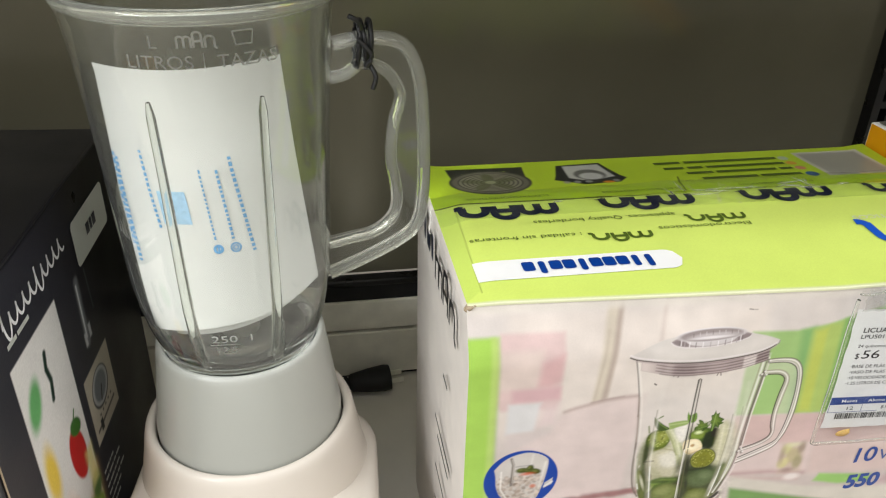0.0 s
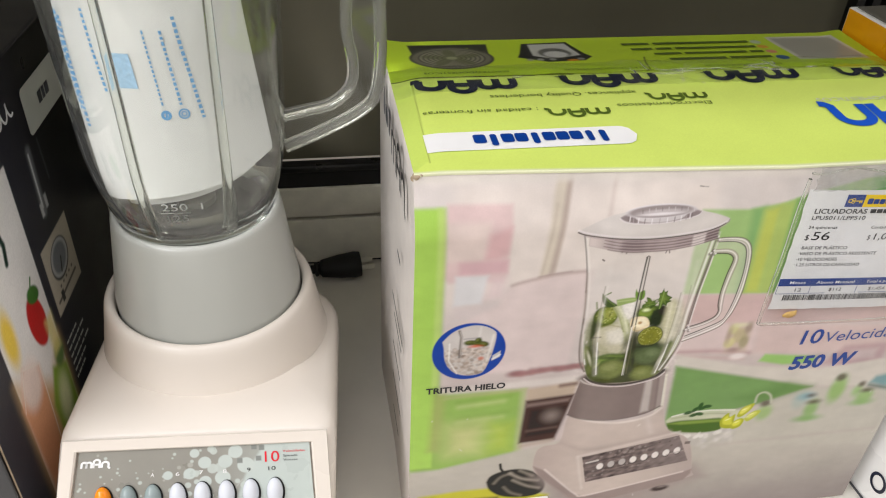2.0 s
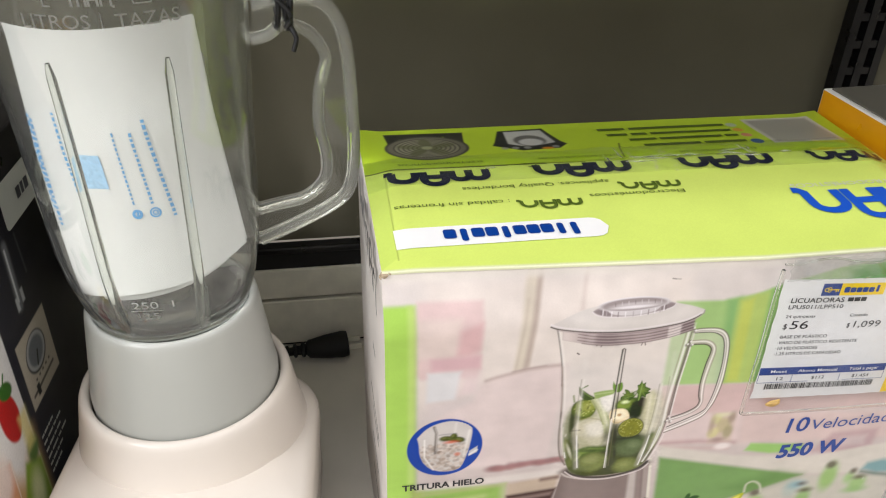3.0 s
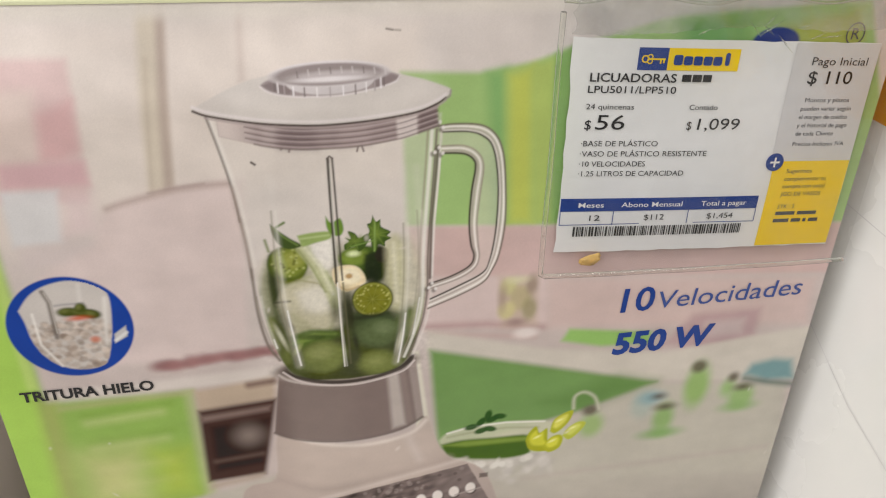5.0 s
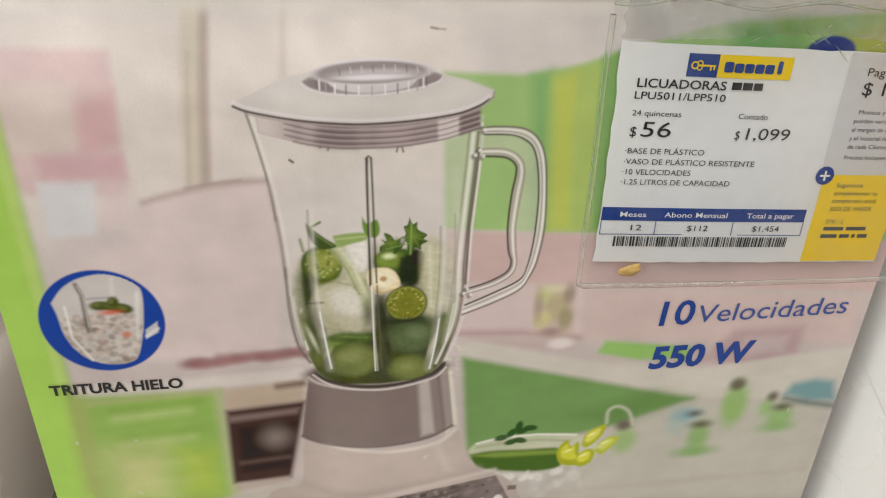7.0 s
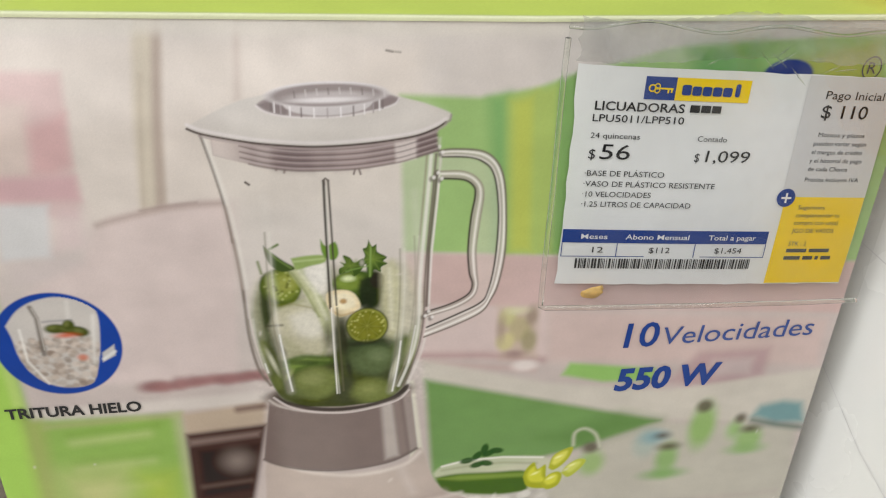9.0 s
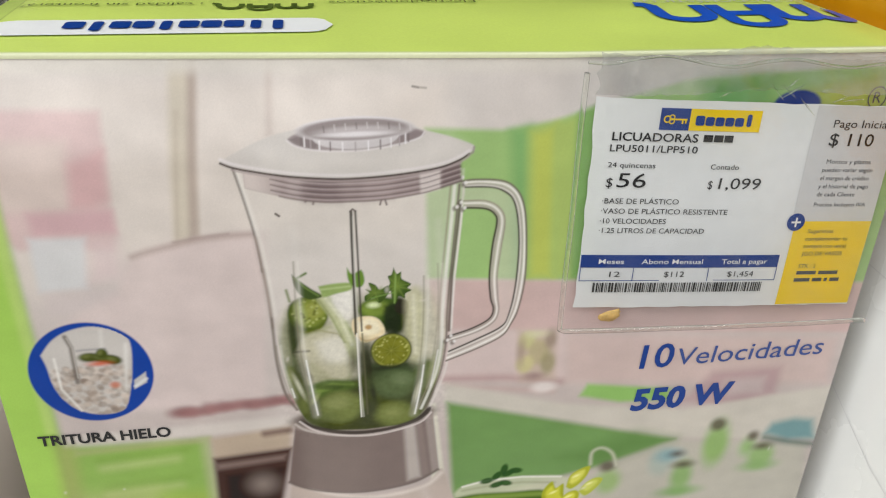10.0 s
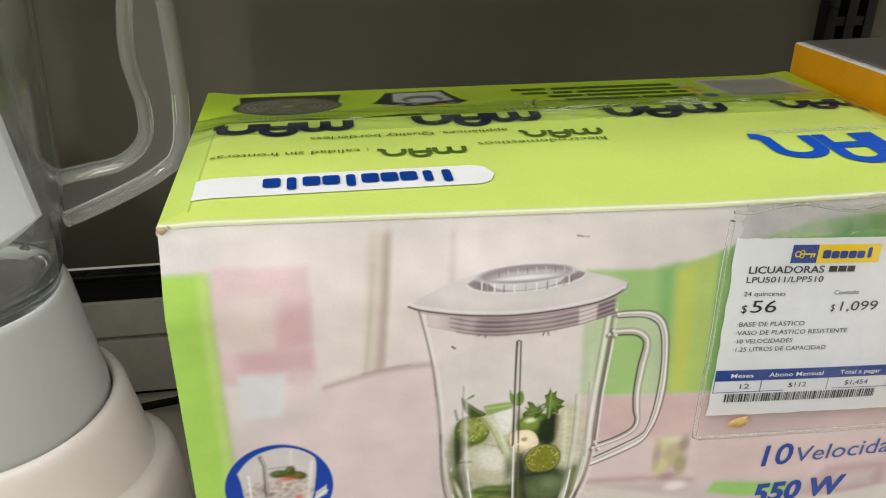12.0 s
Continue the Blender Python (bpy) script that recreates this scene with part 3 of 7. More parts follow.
c.rect(0.21, 0.078, 0.335, 0.0805, (186, 172, 168), 0.003, 0.5)
# crockery behind
for p, w, h, col in (((0.2406, 0.1080), 0.0056, 0.0070, (160, 188, 122)), ((0.2756, 0.1066), 0.0050, 0.0090, (146, 182, 112)), ((0.2892, 0.1243), 0.0060, 0.0125, (150, 186, 108)), ((0.3130, 0.1145), 0.0062, 0.0064, (154, 188, 118)), ((0.3052, 0.1207), 0.0036, 0.0050, (152, 186, 120)), ((0.2643, 0.1168), 0.0056, 0.0078, (178, 188, 180)), ((0.2679, 0.1202), 0.0056, 0.0036, (140, 174, 182))):
    c.disc(p[0], p[1], w, h, col, 0.0032, 0.9)
for p, w, h, col in (((0.2755, 0.0975), 0.0090, 0.0030, (134, 172, 106)), ((0.3128, 0.1086), 0.0080, 0.0030, (146, 180, 116))):
    c.disc(p[0], p[1], w, h, col, 0.0026, 0.9)
for p, w, h in (((0.2393, 0.1171), 0.0036, 0.0030), ((0.2755, 0.1138), 0.0046, 0.0020), ((0.2883, 0.1355), 0.0036, 0.0034), ((0.3128, 0.1203), 0.0042, 0.0020), ((0.3068, 0.1269), 0.0026, 0.0026), ((0.2715, 0.1205), 0.0030, 0.0016)):
    c.disc(p[0], p[1], w, h, (96, 86, 74), 0.0022, 0.85)
c.poly([(0.3117, 0.1276), (0.3146, 0.1334), (0.3250, 0.1351), (0.3342, 0.1333), (0.3383, 0.1216), (0.3236, 0.1225)], (112, 156, 162), 0.003, 0.9)
c.line([(0.3127, 0.1252), (0.3256, 0.1212), (0.3384, 0.1183)], 0.0026, (76, 104, 92), 0.0026, 0.8)
c.line(curve([(0.2312, 0.1194), (0.2312, 0.1261), (0.2354, 0.1282), (0.2405, 0.1247), (0.2434, 0.1173)], 5), 0.0014, (206, 206, 186), 0.0012, 0.85)
# soup bowl on ice
rs = random.Random(4)
for k in range(90):
    x, z = rs.uniform(0.176, 0.224), rs.uniform(0.078, 0.0985)
    g = rs.randint(176, 232)
    c.disc(x, z, rs.uniform(0.0012, 0.0040), rs.uniform(0.001, 0.0030), (g, g - 6, g - 10), 0.0016, 0.45, rs.uniform(0, 90))
c.poly(curve([(0.1704, 0.1095), (0.1741, 0.1134), (0.1847, 0.1157), (0.2005, 0.1161), (0.2182, 0.1141), (0.2278, 0.1080), (0.2277, 0.0982), (0.2134, 0.0948), (0.1977, 0.0940), (0.1772, 0.0978), (0.1720, 0.1047), (0.1704, 0.1095)], 4), (204, 206, 180), 0.0012, 0.85)
c.line([(0.1741, 0.1132), (0.1847, 0.1156), (0.2005, 0.1158), (0.2182, 0.1137)], 0.0010, (240, 238, 230), 0.0006, 0.9)
c.line([(0.1742, 0.1110), (0.1849, 0.1123), (0.2007, 0.1127), (0.2156, 0.1106)], 0.0012, (164, 168, 140), 0.001, 0.7)
c.poly(curve([(0.1716, 0.1071), (0.1807, 0.1083), (0.1953, 0.1076), (0.2119, 0.1064), (0.2129, 0.0980), (0.2108, 0.0947), (0.1977, 0.0940), (0.1776, 0.0980), (0.1726, 0.1031), (0.1716, 0.1071)], 4), (76, 106, 36), 0.0012)
c.poly([(0.1725, 0.1062), (0.1822, 0.1073), (0.2116, 0.1057), (0.2118, 0.1033), (0.1824, 0.1042)], (140, 164, 78), 0.0014, 0.85)
for pts, dark_, light in (
        ([(0.2273, 0.1037), (0.2299, 0.1081), (0.2342, 0.1110), (0.2380, 0.1099), (0.2355, 0.1048), (0.2308, 0.1006)], (189, 197, 79), (220, 224, 115)),
        ([(0.2212, 0.1072), (0.2225, 0.1137), (0.2267, 0.1171), (0.2312, 0.1182), (0.2303, 0.1128), (0.2268, 0.1078), (0.2234, 0.1056)], (179, 183, 57), (229, 226, 109)),
        ([(0.2102, 0.1031), (0.2113, 0.1077), (0.2146, 0.1113), (0.2165, 0.1071), (0.2199, 0.1093), (0.2207, 0.1018), (0.2234, 0.0960), (0.2177, 0.0953), (0.2123, 0.0974)], (171, 176, 49), (220, 220, 77)),
        ([(0.2185, 0.0980), (0.2216, 0.1031), (0.2256, 0.1046), (0.2279, 0.1023), (0.2265, 0.0963), (0.2215, 0.0942)], (179, 183, 52), (229, 228, 84))):
    c.poly(curve(pts + [pts[0]], 4), dark_, 0.0006)
    cx, cz = sum(p[0] for p in pts) / len(pts), sum(p[1] for p in pts) / len(pts)
    c.poly(curve([(cx + (x - cx) * 0.65 - 0.0004, cz + (z - cz) * 0.6 + 0.0006) for x, z in pts + [pts[0]]], 4), light, 0.0010, 0.85)
    c.disc(cx - 0.0008, cz + 0.0014, 0.0016, 0.0006, (249, 249, 180), 0.0006, 0.75, 25)
for p, t in (((0.1847, 0.1154), 10), ((0.1891, 0.1178), 50), ((0.1922, 0.1212), 80), ((0.1973, 0.1199), -5), ((0.1938, 0.1186), 20), ((0.1892, 0.1126), 15), ((0.1932, 0.1132), -15)):
    c.disc(p[0], p[1], 0.0030, 0.0016, (46, 84, 36), 0.0006, 0.95, t)
for k in range(26):
    x, z = rs.uniform(0.176, 0.214), 0.0915 + rs.uniform(-0.0022, 0.0016)
    c.disc(x, z, rs.uniform(0.001, 0.0028), rs.uniform(0.001, 0.0022), (232, 228, 222), 0.0008, 0.6, rs.uniform(0, 90))
# dark pepper on a yellow plate
c.poly([(0.0073, 0.0564), (0.0347, 0.0587), (0.0586, 0.0582), (0.0984, 0.0447), (0.0971, 0.0365), (0.0468, 0.0427), (0.0080, 0.0470)], (196, 192, 62), 0.0022)
c.poly([(0.0234, 0.0461), (0.0466, 0.0486), (0.0622, 0.0483), (0.0669, 0.0369), (0.0430, 0.0398)], (70, 64, 40), 0.002, 0.8)
c.poly(curve([(0.0529, 0.0648), (0.0556, 0.0711), (0.0646, 0.0752), (0.0769, 0.0750), (0.0883, 0.0682), (0.0944, 0.0570), (0.0921, 0.0475), (0.0815, 0.0445), (0.0654, 0.0478), (0.0560, 0.0558), (0.0529, 0.0648)], 5), (34, 33, 28), 0.0012)
for pts, k in (([(0.0584, 0.0628), (0.0626, 0.0689), (0.0694, 0.0717)], 0.5), ([(0.0686, 0.0718), (0.0776, 0.0648), (0.0889, 0.0613)], 0.85), ([(0.0714, 0.0641), (0.0814, 0.0568), (0.0904, 0.0530)], 0.7), ([(0.0656, 0.0576), (0.0707, 0.0510), (0.0782, 0.0469)], 0.45), ([(0.0754, 0.0735), (0.0845, 0.0671)], 0.6)):
    c.line(curve(pts, 4), 0.0020, (176, 166, 154), 0.0020, k)
c.line([(0.0639, 0.0737), (0.0618, 0.0778), (0.0611, 0.0823)], 0.0018, (38, 36, 28), 0.0008)
# pictured appliance: feet, body, control panel
c.poly([(0.0846, 0.0660), (0.1196, 0.0185), (0.1391, 0.0151), (0.2146, 0.0456), (0.2025, 0.0621)], (160, 146, 142), 0.008, 0.8)
for p in ((0.1196, 0.0260), (0.1814, 0.0370)):
    c.disc(p[0], p[1], 0.0064, 0.0030, (66, 54, 52), 0.0012, 1, 6)
    c.disc(p[0] + 0.001, p[1] + 0.0018, 0.0034, 0.0012, (150, 138, 134), 0.0012, 0.7, 6)
body = curve([(0.1035, 0.1288), (0.1012, 0.1193), (0.0992, 0.0991), (0.0889, 0.0964), (0.0844, 0.0907), (0.0842, 0.0744), (0.0910, 0.0644), (0.1191, 0.0334), (0.1287, 0.0300), (0.1976, 0.0453), (0.2014, 0.0536), (0.1949, 0.0802), (0.1871, 0.0922), (0.1754, 0.0986), (0.1692, 0.1103), (0.1648, 0.1250), (0.1575, 0.1170), (0.1370, 0.1135), (0.1155, 0.1184), (0.1035, 0.1288)], 4)
m = c.poly(body, (202, 187, 179), 0.0008)
c.fade("x", 0.150, 0.205, (176, 161, 156), 0.8, m)
c.fade("x", 0.118, 0.088, (178, 162, 156), 0.7, m)
c.poly([(0.0841, 0.0766), (0.0927, 0.0709), (0.1182, 0.0414), (0.1257, 0.0372), (0.1952, 0.0528), (0.2014, 0.0553), (0.2016, 0.0506), (0.1979, 0.0440), (0.1281, 0.0282), (0.1184, 0.0329), (0.0885, 0.0659)], (148, 132, 128), 0.0012, 0.9)
c.line(curve([(0.0926, 0.0720), (0.1052, 0.0564), (0.1182, 0.0414), (0.1255, 0.0384), (0.1597, 0.0454), (0.1951, 0.0534)], 4), 0.0014, (222, 210, 204), 0.001, 0.85)
c.line(curve([(0.1142, 0.0820), (0.1485, 0.0895), (0.1829, 0.0970)], 4), 0.0016, (224, 213, 208), 0.0016, 0.7)
c.line([(0.1142, 0.0820), (0.1180, 0.0636), (0.1220, 0.0467)], 0.0016, (222, 212, 206), 0.0016, 0.6)
c.line(curve([(0.1009, 0.0978), (0.1193, 0.0883), (0.1480, 0.0922), (0.1747, 0.0981)], 4), 0.0030, (178, 162, 156), 0.0035, 0.7)
c.line(curve([(0.1044, 0.1267), (0.1156, 0.1174), (0.1371, 0.1125), (0.1566, 0.1156), (0.1645, 0.1226)], 4), 0.0018, (230, 220, 214), 0.0012, 0.85)
c.line([(0.1569, 0.1140), (0.1617, 0.0999)], 0.0026, (216, 204, 199), 0.003, 0.7)
pm = c.poly([(0.1174, 0.0810), (0.1836, 0.0932), (0.1959, 0.0654), (0.1236, 0.0535)], (112, 99, 97), 0.0006)
c.mottle(0.004, 0.22, pm, 9)
c.fade("x", 0.150, 0.19, (138, 125, 123), 0.7, pm)
for k in range(70):
    x = rs.gauss(0.152, 0.014)
    z = 0.0745 + (x - 0.15) * 0.28 + rs.uniform(-0.012, 0.013)
    at = c.window(x - 0.003, x + 0.003, z - 0.003, z + 0.003, 0.0)
    c.blend(pm[at] * c.edge(np.hypot(c.x[at] - x, c.y[at] - z) - rs.uniform(0.0006, 0.0014), 0.0005) * 0.5, rs.choice(((160, 148, 145), (84, 72, 70))), at)
for k in range(8):
    x, z = 0.1316 + 0.0077 * k, 0.0693 + 0.0012 * k
    c.disc(x + 0.0004, z - 0.0008, 0.0026, 0.0036, (70, 60, 58), 0.0006, 0.8)
    c.disc(x, z, 0.0024, 0.0033, (230, 222, 218) if k not in (1, 2) else (186, 178, 175), 0.0006)
c.line([(0.1214, 0.0743), (0.1291, 0.0759)], 0.0016, (216, 208, 204), 0.0006, 0.9)
c.line([(0.1785, 0.0742), (0.1902, 0.0769)], 0.0009, (170, 158, 155), 0.0006, 0.8)
c.rect(0.1895, 0.0835, 0.1935, 0.0862, (70, 60, 60), 0.0006, 0.7)
# pictured collar
collar = curve([(0.1011, 0.1254), (0.1056, 0.1225), (0.1140, 0.1191), (0.1267, 0.1167), (0.1396, 0.1167), (0.1535, 0.1194), (0.1632, 0.1250)], 4)
m = c.poly([(0.1054, 0.1555)] + collar + [(0.1598, 0.1585)], (138, 124, 120), 0.0007)
c.fade("x", 0.113, 0.102, (116, 101, 98), 0.8, m)
c.fade("x", 0.128, 0.140, (132, 117, 114), 0.6, m)
c.poly([(0.1481, 0.1580), (0.1524, 0.1576), (0.1559, 0.1215), (0.1501, 0.1200)], (204, 195, 190), 0.0016, 0.75)
c.poly([(0.1532, 0.1537), (0.1555, 0.1544), (0.1592, 0.1233), (0.1563, 0.1215)], (150, 136, 132), 0.0012, 0.7)
c.poly([(0.1568, 0.1572), (0.1602, 0.1569), (0.1634, 0.1256), (0.1605, 0.1231)], (176, 164, 160), 0.001, 0.7)
c.line([(x, z - 0.0004) for x, z in collar], 0.0011, (84, 72, 70), 0.0008, 0.8)
c.disc(0.1325, 0.1562, 0.0288, 0.0070, (176, 162, 158), 0.0008)
c.disc(0.1325, 0.1568, 0.0272, 0.0060, (82, 74, 68), 0.0012)
c.line(curve([(0.1054, 0.1553), (0.1097, 0.1517), (0.1201, 0.1483), (0.1323, 0.1471), (0.1462, 0.1490), (0.1571, 0.1539), (0.1598, 0.1583)], 4), 0.0009, (206, 196, 191), 0.0006, 0.85)
# pictured jar
left = curve([(0.0935, 0.2635), (0.0955, 0.252), (0.0975, 0.240), (0.0995, 0.22), (0.1012, 0.198), (0.1035, 0.178), (0.1068, 0.1635), (0.1115, 0.1545), (0.119, 0.1508)])
right = curve([(0.1698, 0.262), (0.1688, 0.240), (0.1668, 0.215), (0.1645, 0.190), (0.1618, 0.1725), (0.1585, 0.160), (0.1535, 0.1535), (0.147, 0.1508)])
jm = c.poly(left + [(0.133, 0.1498)] + right[::-1], (226, 220, 214), 0.0006, 0.4)
before = c.c.copy()
fill = curve([(0.1010, 0.1950), (0.1047, 0.2080), (0.1126, 0.2139), (0.1258, 0.2163), (0.1354, 0.2125), (0.1495, 0.2116), (0.1580, 0.2143), (0.1651, 0.1971)], 4)
fm = c.poly(fill + [(0.168, 0.15), (0.133, 0.145), (0.100, 0.15)], (188, 186, 154), 0.003, 0.55)
c.poly([(0.1028, 0.1862), (0.1077, 0.1805), (0.1198, 0.1750), (0.1301, 0.1759), (0.1370, 0.1835), (0.1525, 0.1822), (0.1601, 0.1816), (0.1632, 0.1903), (0.1627, 0.1684), (0.1567, 0.1565), (0.1497, 0.1483), (0.1340, 0.1468), (0.1171, 0.1496), (0.1078, 0.1583)], (66, 80, 34), 0.0022, 0.92)


def fruit(x, z, rx, rz, dark_, mid, light, turn=0.0):
    c.disc(x, z, rx, rz, dark_, 0.0010, 0.95, turn)
    c.disc(x, z, rx * 0.84, rz * 0.84, mid, 0.0018, 0.9, turn)
    c.disc(x - rx * 0.25, z + rz * 0.3, rx * 0.42, rz * 0.34, light, 0.0022, 0.7, turn)


# chopped onion, tomatillo, pepper, lime and garlic
c.poly(curve([(0.1502, 0.2083), (0.1537, 0.2130), (0.1570, 0.2045), (0.1567, 0.1837), (0.1526, 0.1782), (0.1498, 0.1895), (0.1502, 0.2083)], 4), (202, 201, 172), 0.0022, 0.9)
c.line([(0.1535, 0.2097), (0.1540, 0.1821)], 0.0024, (224, 222, 202), 0.002, 0.7)
c.poly([(0.1060, 0.2030), (0.1102, 0.2035), (0.1099, 0.1856), (0.1063, 0.1806)], (74, 92, 34), 0.002, 0.9)
c.poly(curve([(0.1076, 0.1897), (0.1123, 0.1975), (0.1209, 0.2003), (0.1282, 0.1989), (0.1292, 0.1841), (0.1264, 0.1744), (0.1183, 0.1738), (0.1098, 0.1753), (0.1076, 0.1897)], 5), (200, 198, 172), 0.0018)
c.poly(curve([(0.1135, 0.1940), (0.1222, 0.1981), (0.1270, 0.1930), (0.1245, 0.1827), (0.1159, 0.1852), (0.1135, 0.1940)], 4), (222, 220, 202), 0.004, 0.7)
c.line([(0.1111, 0.1775), (0.1242, 0.1751)], 0.0022, (164, 166, 130), 0.002, 0.6)
fruit(*(0.1128, 0.2055), 0.0066, 0.0078, (86, 104, 26), (138, 154, 46), (190, 200, 100))
c.disc(*(0.1135, 0.2038), 0.0032, 0.0036, (168, 178, 70), 0.002, 0.7)
c.poly(curve([(0.1184, 0.2123), (0.1231, 0.2129), (0.1273, 0.2015), (0.1297, 0.1911), (0.1278, 0.1842), (0.1244, 0.1983), (0.1184, 0.2123)], 4), (186, 194, 150), 0.0016, 0.92)
c.line([(0.1203, 0.2110), (0.1264, 0.1956)], 0.0020, (214, 218, 188), 0.0018, 0.8)
c.disc(*(0.1263, 0.2114), 0.0044, 0.0046, (232, 230, 222), 0.002, 0.85)
fruit(*(0.1397, 0.2036), 0.0068, 0.0072, (36, 56, 16), (64, 92, 28), (130, 152, 74))
fruit(*(0.1459, 0.2036), 0.0038, 0.0085, (30, 44, 16), (48, 66, 24), (76, 98, 40))
c.disc(*(0.1478, 0.2076), 0.0022, 0.0026, (30, 30, 22), 0.001, 0.9)
fruit(*(0.1229, 0.1616), 0.0092, 0.0086, (76, 90, 36), (116, 128, 62), (148, 156, 92))
fruit(*(0.1458, 0.1581), 0.0090, 0.0070, (70, 84, 34), (112, 122, 60), (140, 148, 88), 8)
fruit(*(0.1438, 0.1735), 0.0086, 0.0068, (50, 68, 34), (78, 96, 50), (104, 120, 74))
fruit(*(0.1174, 0.1715), 0.0070, 0.0030, (46, 70, 22), (78, 104, 36), (116, 138, 64), 18)
fruit(*(0.1564, 0.1727), 0.0036, 0.0082, (62, 82, 30), (98, 116, 52), (136, 148, 84), -10)
fruit(*(0.1610, 0.1751), 0.0024, 0.0060, (96, 114, 56), (136, 148, 88), (168, 176, 120), -14)
fruit(*(0.1060, 0.1762), 0.0030, 0.0070, (104, 122, 54), (150, 162, 90), (186, 194, 130), 12)
fruit(*(0.1103, 0.1638), 0.0030, 0.0060, (60, 76, 30), (96, 112, 52), (130, 142, 80), 16)
c.disc(*(0.1093, 0.1892), 0.0022, 0.0016, (52, 66, 26), 0.0008, 0.9)
for p, rx, rz, k in (((0.1340, 0.1837), 0.0030, 0.0090, 0.8), ((0.1503, 0.1913), 0.0034, 0.0100, 0.6), ((0.1072, 0.1945), 0.0024, 0.0080, 0.6), ((0.1317, 0.2062), 0.0022, 0.0060, 0.5), ((0.1389, 0.1649), 0.0060, 0.0030, 0.7), ((0.1300, 0.1695), 0.0030, 0.0050, 0.7), ((0.1129, 0.1559), 0.0060, 0.0030, 0.6)):
    c.disc(p[0], p[1], rx, rz, (52, 62, 26), 0.0026, k)
c.line([(0.1079, 0.1896), (0.1099, 0.1764), (0.1183, 0.1738)], 0.0016, (120, 128, 76), 0.0016, 0.7)
c.line([(0.1282, 0.1984), (0.1292, 0.1841), (0.1264, 0.1750)], 0.0016, (110, 120, 66), 0.0014, 0.7)
c.poly([(0.1093, 0.1977), (0.1138, 0.1988), (0.1209, 0.2006), (0.1142, 0.1940)], (150, 156, 104), 0.002, 0.7)
c.disc(*(0.1151, 0.2010), 0.0044, 0.0022, (92, 108, 34), 0.0014, 0.7, 20)
c.mottle(0.0075, 0.07, fm, 21)
c.mottle(0.0022, 0.025, fm, 22)
leafy = np.clip((c.c[..., 1] / (c.c[..., 0] + 0.01) - 1.02) * 4, 0, 1) * np.clip(fm / 0.5, 0, 1)
c.c *= 1 + leafy[..., None] * (np.array([1.0, 0.88, 0.55]) - 1)
c.rect(0.1150, 0.1500, 0.1500, 0.1530, (52, 56, 30), 0.0025, 0.5)
c.c = before + (c.c - before) * np.clip(jm / 0.4, 0, 1)[..., None]
# closer study of the vegetables: stalks, leaves, cut faces and dark gaps
pre = c.c.copy()
c.poly(curve([(0.0981, 0.1851), (0.1010, 0.1949), (0.1065, 0.2102), (0.1067, 0.1895), (0.1109, 0.1736), (0.1134, 0.1598), (0.1049, 0.1634), (0.1004, 0.1745), (0.0981, 0.1851)], 4), (109, 118, 77), 0.0016, 0.55)
c.poly(curve([(0.1066, 0.2109), (0.1086, 0.2117), (0.1082, 0.1993), (0.1088, 0.1893), (0.1066, 0.1883), (0.1056, 0.1995), (0.1066, 0.2109)], 4), (65, 73, 46), 0.0010, 0.9)
c.poly(curve([(0.1075, 0.1894), (0.1130, 0.1977), (0.1237, 0.1982), (0.1293, 0.1928), (0.1284, 0.1787), (0.1205, 0.1739), (0.1111, 0.1763), (0.1075, 0.1894)], 5), (200, 195, 171), 0.0016, 0.9)
c.poly(curve([(0.1152, 0.1939), (0.1236, 0.1962), (0.1280, 0.1904), (0.1256, 0.1839), (0.1179, 0.1856), (0.1152, 0.1939)], 5), (231, 227, 216), 0.0026, 0.85)
c.poly(curve([(0.1090, 0.1873), (0.1151, 0.1837), (0.1202, 0.1768), (0.1142, 0.1760), (0.1103, 0.1810), (0.1090, 0.1873)], 4), (181, 178, 148), 0.0016, 0.8)
c.line([(0.1067, 0.1900), (0.1125, 0.1901)], 0.0008, (76, 75, 62), 0.0007, 0.8)
c.line([(0.1155, 0.1995), (0.1236, 0.1970), (0.1276, 0.1924)], 0.0007, (153, 150, 113), 0.0008, 0.7)
c.disc(*(0.1131, 0.2067), 0.0074, 0.0076, (88, 102, 49), 0.0008)
c.disc(*(0.1135, 0.2071), 0.0062, 0.0062, (135, 148, 68), 0.0014, 0.95)
c.disc(*(0.1152, 0.2080), 0.0034, 0.0036, (163, 168, 90), 0.0014, 0.85)
c.disc(*(0.1103, 0.2064), 0.0020, 0.0050, (173, 183, 113), 0.0010, 0.7, 10)
for k in range(30):
    a, q = rs.uniform(0, 6.3), rs.uniform(0.2, 1.0)
    x0, z0 = (0.1131, 0.2067)
    c.disc(x0 + 0.0062 * q * math.cos(a), z0 + 0.0064 * q * math.sin(a), 0.0005, 0.0005, (189, 195, 128) if k % 2 else (100, 106, 54), 0.0005, 0.7)
c.poly(curve([(0.1187, 0.2148), (0.1240, 0.2074), (0.1282, 0.1979), (0.1308, 0.1863), (0.1278, 0.1858), (0.1248, 0.1961), (0.1203, 0.2057), (0.1163, 0.2131), (0.1187, 0.2148)], 5), (198, 201, 161), 0.0010, 0.9)
c.line([(0.1198, 0.2128), (0.1247, 0.2042), (0.1288, 0.1916)], 0.0010, (231, 230, 208), 0.0010, 0.8)
c.line([(0.1174, 0.2121), (0.1219, 0.2037), (0.1260, 0.1931)], 0.0007, (143, 150, 101), 0.0008, 0.8)
